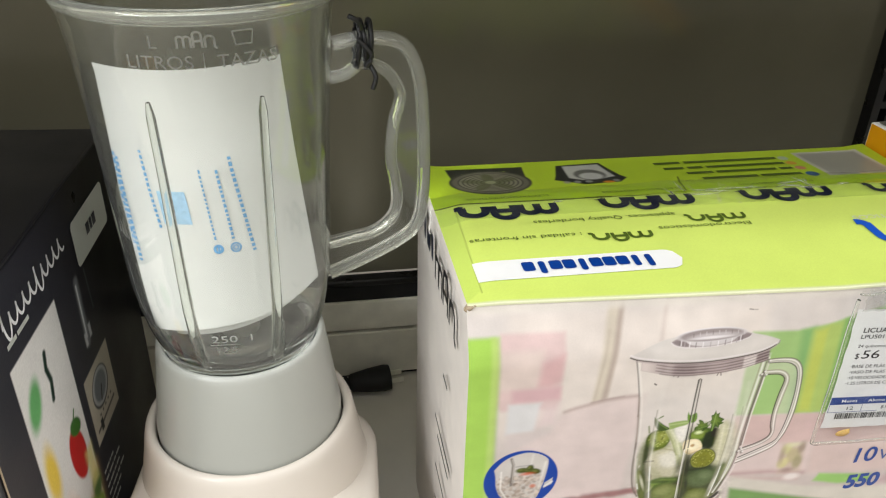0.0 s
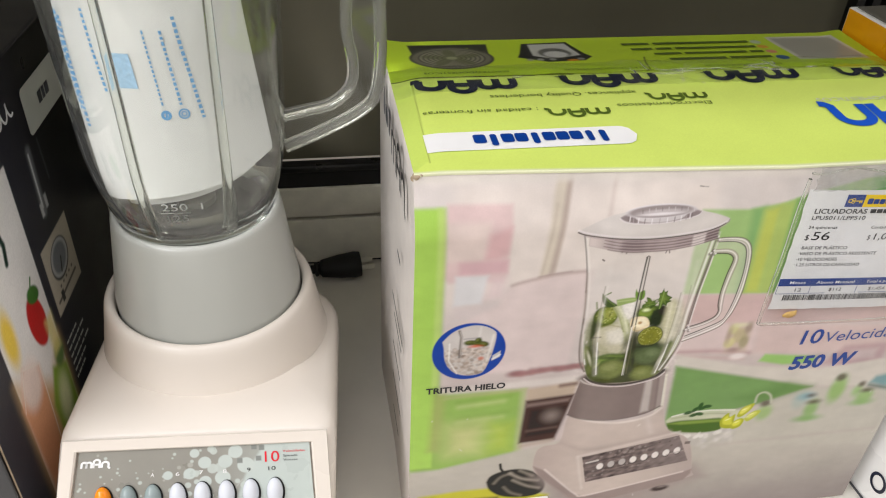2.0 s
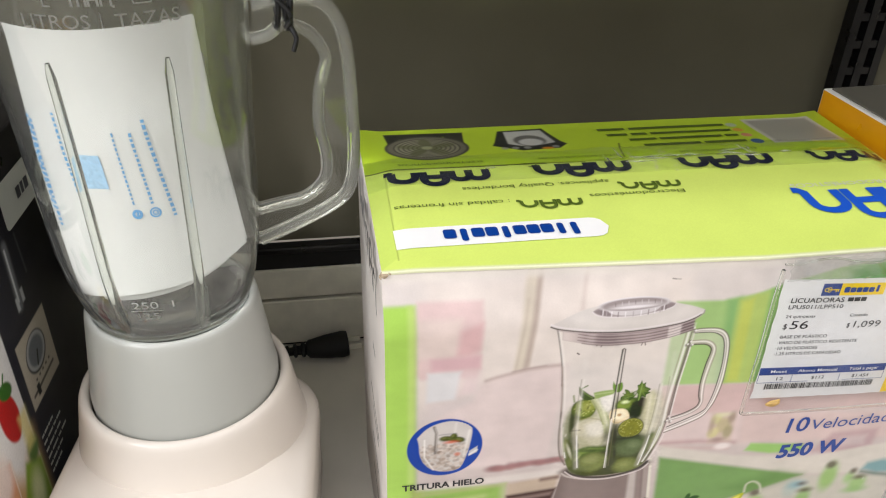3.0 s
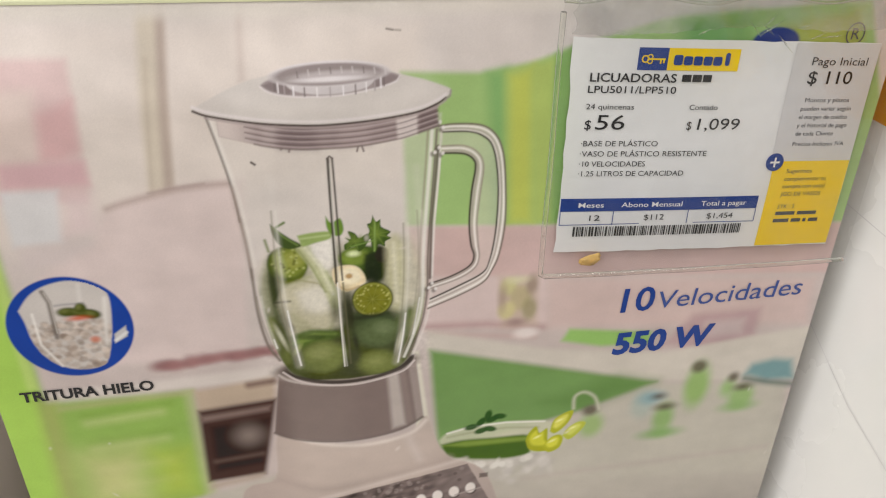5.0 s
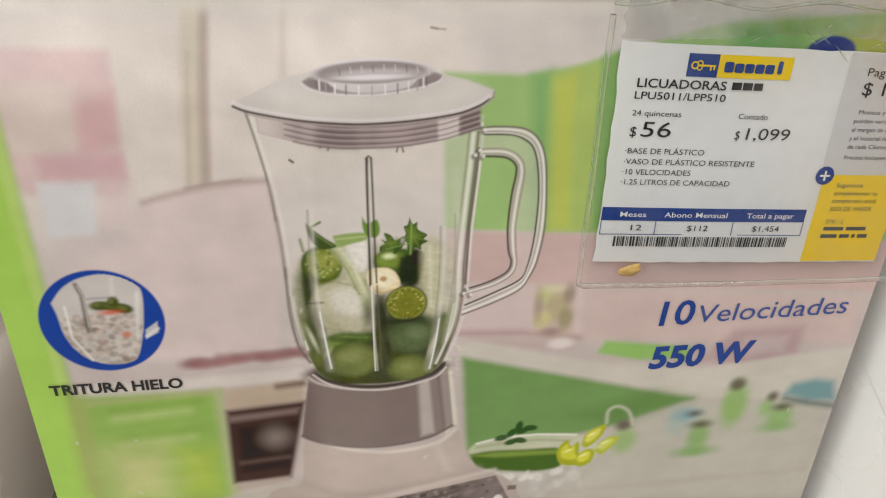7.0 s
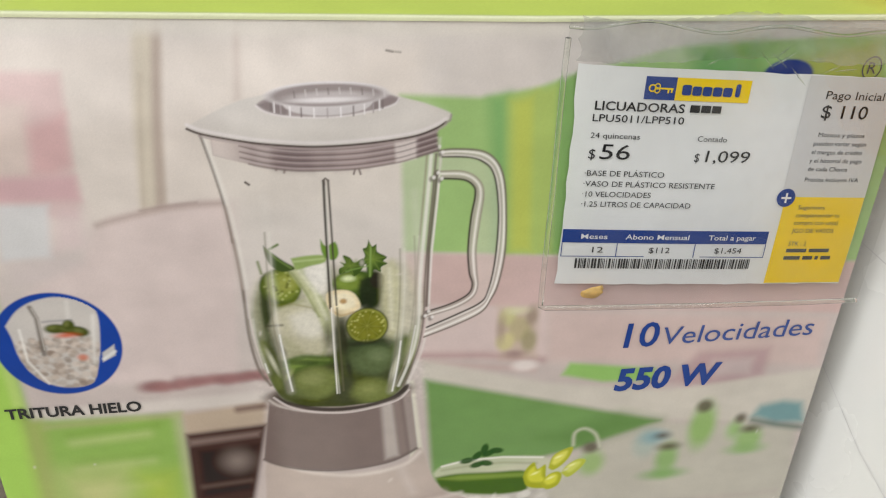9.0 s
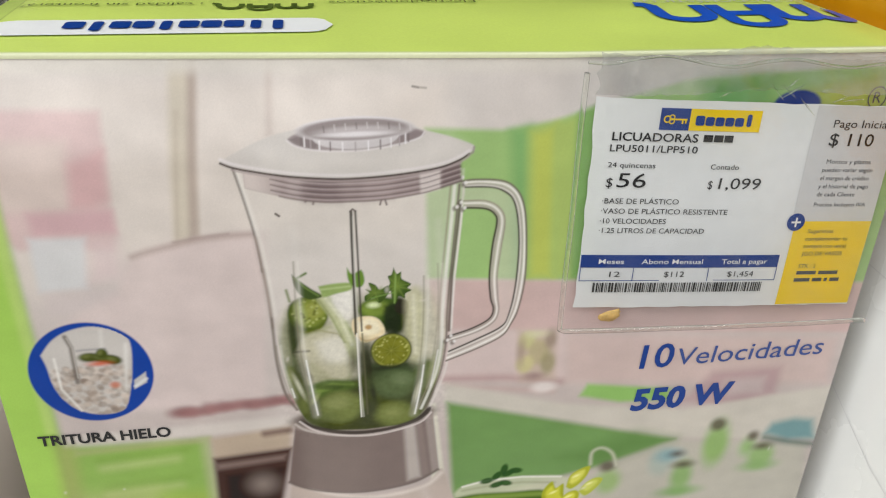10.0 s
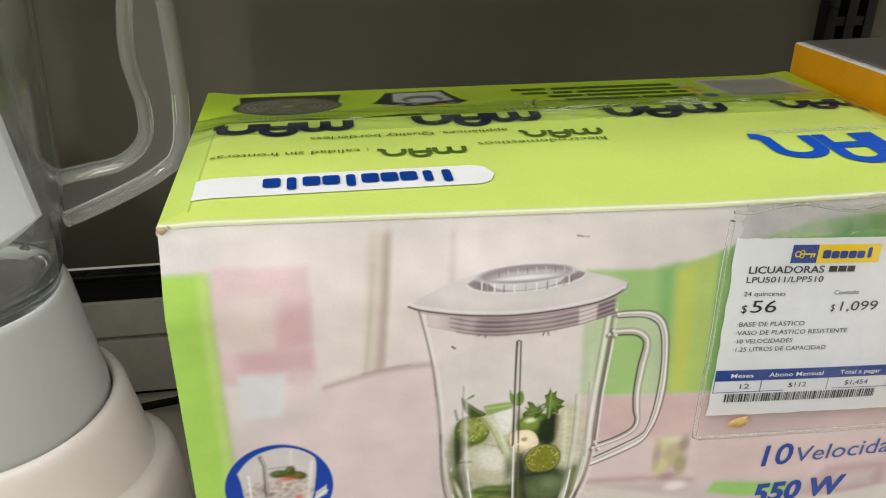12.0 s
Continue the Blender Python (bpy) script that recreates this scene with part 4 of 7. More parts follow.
c.poly(curve([(0.1212, 0.2156), (0.1288, 0.2160), (0.1297, 0.2051), (0.1263, 0.2029), (0.1229, 0.2091), (0.1212, 0.2156)], 4), (241, 237, 231), 0.0014, 0.8)
c.poly(curve([(0.1082, 0.2236), (0.1108, 0.2208), (0.1149, 0.2171), (0.1187, 0.2139), (0.1138, 0.2128), (0.1104, 0.2153), (0.1087, 0.2193), (0.1082, 0.2236)], 4), (76, 93, 54), 0.0005)
c.line([(0.1089, 0.2222), (0.1126, 0.2179), (0.1171, 0.2142)], 0.0006, (125, 148, 84), 0.0005, 0.8)
c.line([(0.1103, 0.2222), (0.1131, 0.2238)], 0.0009, (103, 126, 70), 0.0005)
c.line([(0.1058, 0.2172), (0.1067, 0.2125)], 0.0010, (117, 132, 79), 0.0006, 0.8)
c.poly(curve([(0.1173, 0.2181), (0.1225, 0.2189), (0.1289, 0.2188), (0.1292, 0.2160), (0.1235, 0.2145), (0.1191, 0.2134), (0.1180, 0.2158), (0.1173, 0.2181)], 3), (155, 176, 109), 0.0006)
c.line([(0.1184, 0.2167), (0.1285, 0.2174)], 0.0006, (200, 214, 161), 0.0006, 0.7)
c.poly(curve([(0.1279, 0.2252), (0.1298, 0.2224), (0.1330, 0.2240), (0.1341, 0.2194), (0.1325, 0.2167), (0.1293, 0.2178), (0.1280, 0.2211), (0.1279, 0.2252)], 3), (117, 150, 68), 0.0005)
c.disc(*(0.1396, 0.2068), 0.0080, 0.0052, (81, 102, 52), 0.0007)
c.disc(*(0.1375, 0.2072), 0.0052, 0.0036, (135, 156, 73), 0.0014, 0.9)
c.disc(*(0.1372, 0.2087), 0.0022, 0.0012, (229, 239, 191), 0.0009, 0.9)
c.poly(curve([(0.1413, 0.2079), (0.1458, 0.2088), (0.1471, 0.2015), (0.1458, 0.1941), (0.1420, 0.1949), (0.1408, 0.2019), (0.1413, 0.2079)], 4), (49, 56, 45), 0.0012, 0.92)
c.disc(*(0.1477, 0.2073), 0.0026, 0.0034, (56, 54, 48), 0.0006)
c.poly(curve([(0.1491, 0.2134), (0.1537, 0.2154), (0.1563, 0.2033), (0.1557, 0.1857), (0.1514, 0.1808), (0.1492, 0.1964), (0.1491, 0.2134)], 5), (204, 201, 167), 0.0020, 0.85)
c.line([(0.1520, 0.2120), (0.1531, 0.1859)], 0.0014, (231, 228, 208), 0.0014, 0.8)
c.poly(curve([(0.1341, 0.1822), (0.1531, 0.1817), (0.1568, 0.1723), (0.1522, 0.1589), (0.1443, 0.1638), (0.1356, 0.1715), (0.1341, 0.1822)], 5), (68, 78, 59), 0.0022, 0.75)
c.disc(*(0.1453, 0.1717), 0.0098, 0.0072, (90, 106, 75), 0.0024, 0.75)
c.disc(*(0.1479, 0.1744), 0.0034, 0.0026, (115, 132, 94), 0.0018, 0.7)
c.poly(curve([(0.1109, 0.1736), (0.1185, 0.1762), (0.1270, 0.1749), (0.1313, 0.1718), (0.1225, 0.1686), (0.1138, 0.1675), (0.1109, 0.1736)], 4), (88, 114, 54), 0.0012, 0.9)
c.line([(0.1132, 0.1718), (0.1205, 0.1739), (0.1287, 0.1729)], 0.0008, (137, 160, 86), 0.0008, 0.7)
c.disc(*(0.1235, 0.1622), 0.0096, 0.0080, (78, 87, 57), 0.0014, 0.9)
c.disc(*(0.1235, 0.1622), 0.0082, 0.0066, (125, 136, 80), 0.0024, 0.95)
c.disc(*(0.1223, 0.1639), 0.0030, 0.0022, (151, 160, 105), 0.0018, 0.7)
c.disc(*(0.1447, 0.1568), 0.0090, 0.0058, (119, 130, 75), 0.0022, 0.85)
c.disc(*(0.1343, 0.1589), 0.0040, 0.0060, (63, 67, 57), 0.0022, 0.85)
c.disc(*(0.1140, 0.1625), 0.0030, 0.0050, (76, 84, 59), 0.0018, 0.8)
c.disc(*(0.1558, 0.1751), 0.0034, 0.0080, (98, 112, 65), 0.0016, 0.8, -12)
c.disc(*(0.1610, 0.1800), 0.0020, 0.0080, (155, 164, 109), 0.0014, 0.7, -14)
LIME = (0.1436, 0.1877)
c.disc(*LIME, 0.0080, 0.0080, (74, 80, 44), 0.0006)
c.disc(*LIME, 0.0074, 0.0074, (163, 166, 84), 0.0006)
c.disc(*LIME, 0.0068, 0.0068, (117, 122, 48), 0.0008)
for k in range(9):
    a = radians(k * 40 + 12)
    c.disc(LIME[0] + 0.0042 * math.cos(a), LIME[1] + 0.0042 * math.sin(a), 0.0022, 0.0012, (139, 140, 57), 0.0006, 0.75, k * 40 + 12)
    c.line([LIME, (LIME[0] + 0.0064 * math.cos(a + 0.35), LIME[1] + 0.0064 * math.sin(a + 0.35))], 0.0003, (159, 158, 79), 0.0004, 0.6)
for k in range(26):
    a, q = rs.uniform(0, 6.3), rs.uniform(0.55, 0.98)
    c.disc(LIME[0] + 0.0072 * q * math.cos(a), LIME[1] + 0.0072 * q * math.sin(a), 0.0004, 0.0004, (198, 197, 121), 0.0004, 0.7)
c.poly(curve([(0.1289, 0.1998), (0.1296, 0.2032), (0.1342, 0.2041), (0.1383, 0.2030), (0.1408, 0.1994), (0.1411, 0.1957), (0.1377, 0.1939), (0.1339, 0.1922), (0.1310, 0.1942), (0.1294, 0.1973), (0.1289, 0.1998)], 5), (241, 224, 186), 0.0005)
c.poly(curve([(0.1308, 0.2016), (0.1354, 0.2030), (0.1391, 0.2010), (0.1395, 0.1971), (0.1352, 0.1954), (0.1315, 0.1971), (0.1308, 0.2016)], 4), (255, 245, 216), 0.0012, 0.9)
c.disc(*(0.1351, 0.1991), 0.0013, 0.0011, (191, 152, 97), 0.0006, 0.9)
c.line(curve([(0.1306, 0.1957), (0.1339, 0.1930), (0.1386, 0.1941)], 4), 0.0008, (189, 160, 113), 0.0007, 0.7)


def leaf(pts, dark_, light):
    """A lobed leaf with a lighter middle and veins."""
    c.poly(curve(pts + [pts[0]], 3), dark_, 0.0003)
    cx, cz = sum(p[0] for p in pts) / len(pts), sum(p[1] for p in pts) / len(pts)
    c.poly([(cx + (x - cx) * 0.6 - 0.0005, cz + (z - cz) * 0.6 + 0.0006) for x, z in pts], light, 0.0014, 0.7)
    for x, z in pts[::2]:
        c.line([(cx, cz), (cx + (x - cx) * 0.8, cz + (z - cz) * 0.8)], 0.0004, light, 0.0003, 0.6)


leaf([(0.1447, 0.2243), (0.1459, 0.2215), (0.1475, 0.2223), (0.1477, 0.2193), (0.1512, 0.2170), (0.1499, 0.2154), (0.1514, 0.2142), (0.1491, 0.2129), (0.1489, 0.2108), (0.1465, 0.2119), (0.1452, 0.2084), (0.1440, 0.2113), (0.1436, 0.2144), (0.1413, 0.2131), (0.1426, 0.2161), (0.1434, 0.2179), (0.1426, 0.2207), (0.1440, 0.2213)], (76, 98, 51), (127, 150, 73))
leaf([(0.1430, 0.2137), (0.1413, 0.2110), (0.1392, 0.2095), (0.1376, 0.2117), (0.1343, 0.2105), (0.1340, 0.2129), (0.1358, 0.2140), (0.1344, 0.2157), (0.1365, 0.2151), (0.1355, 0.2184), (0.1381, 0.2173), (0.1397, 0.2151), (0.1426, 0.2168)], (76, 97, 51), (121, 142, 71))
c.line([(0.1455, 0.2215), (0.1450, 0.2093)], 0.0006, (149, 178, 101), 0.0004, 0.8)
c.line([(0.1364, 0.2118), (0.1446, 0.2136)], 0.0005, (133, 164, 88), 0.0004, 0.8)
for p, rx, rz, k in (((0.1337, 0.1833), 0.0026, 0.0080, 0.75), ((0.1083, 0.1791), 0.0026, 0.0090, 0.7), ((0.1312, 0.1691), 0.0050, 0.0030, 0.6), ((0.1163, 0.1581), 0.0060, 0.0026, 0.7), ((0.1521, 0.1673), 0.0024, 0.0060, 0.7), ((0.1352, 0.1526), 0.0080, 0.0022, 0.7), ((0.1291, 0.1847), 0.0016, 0.0060, 0.7), ((0.1074, 0.1994), 0.0012, 0.0060, 0.6)):
    c.disc(*p, rx, rz, (63, 68, 51), 0.0020, k)
c.poly([(0.1015, 0.1755), (0.1143, 0.1770), (0.1357, 0.1768), (0.1598, 0.1734), (0.1580, 0.1526), (0.1306, 0.1484), (0.1066, 0.1565)], (98, 100, 66), 0.0040, 0.22)
for p, rx, rz, col, k in (((0.1236, 0.1627), 0.0088, 0.0072, (125, 134, 80), 0.8), ((0.1223, 0.1645), 0.0042, 0.0030, (149, 156, 103), 0.8), ((0.1452, 0.1562), 0.0078, 0.0050, (125, 134, 79), 0.8), ((0.1438, 0.1574), 0.0036, 0.0022, (149, 156, 99), 0.7), ((0.1461, 0.1716), 0.0080, 0.0062, (102, 116, 80), 0.7), ((0.1479, 0.1736), 0.0036, 0.0026, (125, 138, 101), 0.7), ((0.1163, 0.1578), 0.0044, 0.0020, (109, 118, 73), 0.7)):
    c.disc(*p, rx, rz, col, 0.0022, k)
for p, rx, rz, turn, col in (((0.1138, 0.1675), 0.0030, 0.0010, 60, (163, 172, 109)), ((0.1172, 0.1715), 0.0046, 0.0010, 15, (137, 160, 84)), ((0.1364, 0.1681), 0.0010, 0.0040, 8, (57, 60, 51)), ((0.1347, 0.1821), 0.0012, 0.0070, 4, (60, 62, 49)), ((0.1537, 0.1666), 0.0010, 0.0050, -14, (224, 224, 199)), ((0.1078, 0.1739), 0.0008, 0.0050, 18, (229, 228, 206)), ((0.1119, 0.1788), 0.0010, 0.0032, 20, (76, 78, 57)), ((0.1423, 0.1800), 0.0060, 0.0012, 4, (53, 58, 47)), ((0.1196, 0.1723), 0.0050, 0.0012, -4, (69, 82, 51))):
    c.disc(*p, rx, rz, col, 0.0008, 0.75, turn)
c.c = pre + (c.c - pre) * np.clip(jm / 0.4, 0, 1)[..., None]
c.mottle(0.0045, 0.05, fm, 61)
c.mottle(0.0016, 0.04, fm, 62)
# glass edges, ribs and glints
c.line(curve([(0.0917, 0.2649), (0.0945, 0.2521), (0.0969, 0.2386), (0.0982, 0.2255)]), 0.0010, (105, 95, 88), 0.0004, 0.95)
c.line(curve([(0.0983, 0.2266), (0.0995, 0.2141), (0.0999, 0.1999), (0.1004, 0.1849), (0.1025, 0.1712), (0.1064, 0.1627)]), 0.0012, (117, 106, 97), 0.0006, 0.85)
c.line(curve([(0.0928, 0.2639), (0.0957, 0.2500), (0.0982, 0.2364), (0.0997, 0.2232), (0.1009, 0.2070)]), 0.0014, (241, 236, 231), 0.0010, 0.75)
c.line(curve([(0.0969, 0.2386), (0.0985, 0.2233), (0.0999, 0.2071)]), 0.0016, (181, 166, 159), 0.0012, 0.55)
for dx, col, w, k in ((0, (123, 112, 105), 0.0008, 0.9), (-7, (241, 239, 233), 0.0012, 0.8), (-13, (153, 144, 130), 0.0007, 0.7), (7, (231, 224, 221), 0.0009, 0.7)):
    c.line(curve([(x + dx * 0.00024, z) for x, z in ((0.1681, 0.2559), (0.1674, 0.2438), (0.1662, 0.2263), (0.1655, 0.2147), (0.1650, 0.2027), (0.1649, 0.1901), (0.1633, 0.1772), (0.1602, 0.1666), (0.1572, 0.1584))]), w, col, 0.0005, k)
for pts, k in (([(0.1097, 0.2418), (0.1101, 0.2315), (0.1098, 0.2112), (0.1104, 0.1892), (0.1123, 0.1708), (0.1138, 0.1592)], 0.8), ([(0.1559, 0.2422), (0.1569, 0.2199), (0.1568, 0.1958), (0.1550, 0.1725), (0.1524, 0.1560)], 0.8), ([(0.1609, 0.2420), (0.1624, 0.2149), (0.1617, 0.1904), (0.1586, 0.1694)], 0.55), ([(0.1013, 0.1998), (0.1022, 0.1848), (0.1053, 0.1688)], 0.7)):
    pts = curve(pts)
    half_ = len(pts) // 2
    c.line(pts, 0.0026, (233, 228, 223), 0.0016, 0.35 * k)
    c.line([(x + 0.0006, z) for x, z in pts[half_ // 2:]], 0.0007, (241, 239, 231), 0.0006, 0.45 * k)
    c.line([(x + 0.0006, z) for x, z in pts[half_ + 4:]], 0.0006, (255, 255, 255), 0.0003, 0.9 * k)
    c.line([(x - 0.0010, z) for x, z in pts[half_ // 2:]], 0.0006, (133, 128, 109), 0.0005, 0.7 * k)
c.line(curve([(0.1300, 0.2473), (0.1300, 0.2348), (0.1302, 0.2145), (0.1303, 0.1965)]), 0.0010, (69, 65, 60), 0.0004, 0.95)
c.line(curve([(0.1315, 0.2473), (0.1318, 0.2347), (0.1322, 0.2144), (0.1326, 0.1976)]), 0.0007, (81, 77, 70), 0.0004, 0.95)
c.line([(0.1298, 0.2475), (0.1306, 0.2483), (0.1316, 0.2475)], 0.0007, (109, 100, 95), 0.0003, 0.9)
c.line(curve([(0.1307, 0.2454), (0.1306, 0.2214), (0.1313, 0.1976), (0.1314, 0.1772), (0.1324, 0.1566)]), 0.0005, (220, 218, 210), 0.0004, 0.6)
c.line(curve([(0.1307, 0.1965), (0.1310, 0.1772), (0.1315, 0.1566)]), 0.0005, (251, 249, 244), 0.0003, 0.9)
c.line(curve([(0.1327, 0.1963), (0.1335, 0.1743), (0.1340, 0.1578)]), 0.0007, (103, 102, 80), 0.0004, 0.8)
c.line([(0.1402, 0.2496), (0.1408, 0.2520), (0.1419, 0.2516), (0.1425, 0.2495)], 0.0007, (125, 114, 111), 0.0003, 0.9)
c.line([(0.1146, 0.2519), (0.1151, 0.2530)], 0.0008, (139, 126, 123), 0.0004, 0.8)
c.line([(0.1172, 0.2509), (0.1175, 0.2525)], 0.0008, (139, 126, 123), 0.0004, 0.8)
c.line([(0.1043, 0.2478), (0.1054, 0.2469)], 0.0008, (105, 97, 92), 0.0003)
c.line([(0.1516, 0.2908), (0.1536, 0.2904)], 0.0007, (125, 118, 113), 0.0003, 0.8)
c.line([(0.1543, 0.2904), (0.1561, 0.2902)], 0.0006, (153, 144, 138), 0.0003, 0.7)
c.poly(curve([(0.1074, 0.1576), (0.1131, 0.1539), (0.1218, 0.1508), (0.1329, 0.1494), (0.1443, 0.1505), (0.1538, 0.1539), (0.1588, 0.1589), (0.1593, 0.1565), (0.1543, 0.1518), (0.1443, 0.1488), (0.1329, 0.1476), (0.1212, 0.1491), (0.1121, 0.1526), (0.1074, 0.1576)], 4), (69, 63, 60), 0.0005, 0.9)
c.line(curve([(0.1071, 0.1565), (0.1129, 0.1514), (0.1217, 0.1482), (0.1340, 0.1466), (0.1454, 0.1481), (0.1552, 0.1512), (0.1597, 0.1559)], 5), 0.0008, (220, 210, 208), 0.0004, 0.9)
# pictured handle: two rounded rims with clear plastic between
ho = curve([(0.1689, 0.2571), (0.1737, 0.2576), (0.1832, 0.2568), (0.1886, 0.2535), (0.1919, 0.2471), (0.1936, 0.2361), (0.1945, 0.2177), (0.1928, 0.2033), (0.1901, 0.1960), (0.1867, 0.1908), (0.1772, 0.1858), (0.1652, 0.1810)])
hm = curve([(0.1703, 0.2550), (0.1798, 0.2545), (0.1849, 0.2524), (0.1881, 0.2489), (0.1901, 0.2415), (0.1913, 0.2295), (0.1910, 0.2132), (0.1893, 0.2010), (0.1866, 0.1954), (0.1770, 0.1903), (0.1662, 0.1854)])
hx = curve([(0.1698, 0.2496), (0.1777, 0.2493), (0.1829, 0.2464), (0.1853, 0.2409), (0.1844, 0.2298), (0.1836, 0.2184), (0.1844, 0.2088), (0.1850, 0.2026), (0.1832, 0.1977), (0.1768, 0.1936), (0.1660, 0.1903)])
hi = curve([(0.1703, 0.2469), (0.1779, 0.2462), (0.1816, 0.2436), (0.1823, 0.2399), (0.1812, 0.2311), (0.1807, 0.2185), (0.1816, 0.2089), (0.1830, 0.2035), (0.1813, 0.1991), (0.1746, 0.1953), (0.1660, 0.1926)])
c.poly(ho + hi[::-1], (229, 222, 216), 0.0005, 0.35)
c.poly(ho + hm[::-1], (220, 214, 208), 0.0005, 0.6)
c.poly(hx + hi[::-1], (214, 205, 199), 0.0005, 0.6)
for pts, w, col, k in ((ho, 0.0007, (117, 106, 97), 0.9), (hm, 0.0008, (68, 62, 57), 0.95), (hx, 0.0006, (153, 142, 134), 0.75), (hi, 0.0008, (65, 59, 54), 0.95)):
    c.line(pts, w, col, 0.0004, k)
for pts, q, col, k in ((ho, 0.30, (251, 247, 244), 0.9), (ho, 0.62, (163, 152, 144), 0.7), (ho, 0.80, (239, 233, 229), 0.7), (hx, 0.35, (247, 243, 240), 0.85), (hx, 0.70, (163, 154, 144), 0.7)):
    other = hm if pts is ho else hi
    c.line([(a[0] * (1 - q) + b[0] * q, a[1] * (1 - q) + b[1] * q) for a, b in zip(pts, [other[int(i_ * (len(other) - 1) / (len(pts) - 1))] for i_ in range(len(pts))])], 0.0006, col, 0.0004, k)
c.line([(0.1686, 0.2497), (0.1681, 0.2417), (0.1664, 0.2194), (0.1659, 0.1952)], 0.0011, (102, 93, 86), 0.0005, 0.85)
c.line([(0.1694, 0.2480), (0.1690, 0.2394), (0.1674, 0.2193), (0.1669, 0.1963)], 0.0007, (237, 232, 229), 0.0004, 0.7)
for p in ((0.1683, 0.2580), (0.1695, 0.2559), (0.1682, 0.2485), (0.1695, 0.2463), (0.1667, 0.2468), (0.1660, 0.1921), (0.1647, 0.1901), (0.1674, 0.1894)):
    c.disc(*p, 0.0009, 0.0010, (109, 100, 95), 0.0006, 0.7)
    c.disc(p[0] + 0.0008, p[1] + 0.0006, 0.0006, 0.0007, (249, 245, 244), 0.0004, 0.8)
# pictured lid with its threaded skirt
low = curve([(0.0878, 0.2669), (0.0913, 0.2653), (0.0974, 0.2637), (0.1080, 0.2616), (0.1188, 0.2603), (0.1299, 0.2597), (0.1449, 0.2604), (0.1600, 0.2624), (0.1676, 0.2650), (0.1711, 0.2672)])
sk = curve([(0.0950, 0.2578), (0.1035, 0.2551), (0.1110, 0.2530), (0.1184, 0.2517), (0.1258, 0.2512), (0.1410, 0.2514), (0.1544, 0.2532), (0.1606, 0.2548), (0.1683, 0.2571)])
m = c.poly([(0.0948, 0.2648)] + sk + [(0.1680, 0.2656), (0.1600, 0.2630), (0.1299, 0.2605), (0.1080, 0.2624)], (163, 148, 148), 0.0005)
c.fade("x", (0.1114, 0.2584)[0], (0.0962, 0.2589)[0], (220, 208, 204), 0.95, m)
c.poly([(0.1149, 0.2614), (0.1269, 0.2604), (0.1266, 0.2514), (0.1143, 0.2525)], (131, 116, 118), 0.0030, 0.7)
c.poly([(0.1089, 0.2620), (0.1134, 0.2614), (0.1128, 0.2527), (0.1083, 0.2537)], (200, 187, 186), 0.0018, 0.6)
c.poly([(0.1345, 0.2601), (0.1449, 0.2606), (0.1448, 0.2517), (0.1343, 0.2511)], (183, 167, 167), 0.0026, 0.7)
c.poly([(0.1539, 0.2617), (0.1612, 0.2628), (0.1614, 0.2545), (0.1544, 0.2529)], (227, 217, 215), 0.0008, 0.9)
c.poly([(0.1619, 0.2630), (0.1684, 0.2654), (0.1687, 0.2571), (0.1617, 0.2549)], (125, 110, 111), 0.0010, 0.8)
for k in range(4):
    for dz, col, q in ((0.0016 + 0.0020 * k, (102, 87, 88), 0.65), (0.0008 + 0.0020 * k, (210, 197, 197), 0.5)):
        c.line([(x, z + dz) for x, z in sk[6:]], 0.0005, col, 0.0004, q)
c.line(sk[8:], 0.0006, (121, 108, 107), 0.0004, 0.7)
upp = curve([(0.1728, 0.2697), (0.1716, 0.2709), (0.1635, 0.2740), (0.1554, 0.2763), (0.1486, 0.2787), (0.1341, 0.2800), (0.1216, 0.2792), (0.1109, 0.2770), (0.1037, 0.2752), (0.0946, 0.2712), (0.0877, 0.2676)])
m = c.poly([(0.0878, 0.2669)] + low + [(0.1728, 0.2686)] + upp, (218, 212, 208), 0.0005)
c.poly([(0.0982, 0.2722), (0.1193, 0.2688), (0.1449, 0.2686), (0.1636, 0.2723), (0.1693, 0.2692), (0.1562, 0.2651), (0.1263, 0.2637), (0.1030, 0.2664)], (227, 221, 217), 0.0050, 0.8)
c.fade("x", (0.1033, 0.2702)[0], (0.0884, 0.2706)[0], (207, 199, 195), 0.6, m)
c.line([(x, z + 0.0014) for x, z in low], 0.0009, (237, 230, 232), 0.0006, 0.8)
c.line(low, 0.0008, (87, 77, 74), 0.0003, 0.95)
c.line([(x, z - 0.0008) for x, z in low[6:]], 0.0007, (183, 170, 169), 0.0004, 0.8)
c.line([(0.1728, 0.2697), (0.1725, 0.2678), (0.1710, 0.2669)], 0.0008, (163, 152, 150), 0.0004, 0.8)
c.poly(curve([(0.1098, 0.2741), (0.1126, 0.2759), (0.1198, 0.2776), (0.1269, 0.2783), (0.1377, 0.2782), (0.1486, 0.2776), (0.1555, 0.2756), (0.1532, 0.2735), (0.1449, 0.2713), (0.1339, 0.2699), (0.1212, 0.2702), (0.1132, 0.2718), (0.1098, 0.2741)], 5), (173, 162, 163), 0.0005)
c.poly(curve([(0.1103, 0.2741), (0.1143, 0.2758), (0.1197, 0.2770), (0.1194, 0.2710), (0.1141, 0.2719), (0.1103, 0.2741)], 4), (141, 130, 131), 0.0008, 0.9)
c.poly(curve([(0.1479, 0.2774), (0.1549, 0.2756), (0.1531, 0.2737), (0.1471, 0.2718), (0.1479, 0.2774)], 4), (147, 135, 136), 0.0008, 0.9)
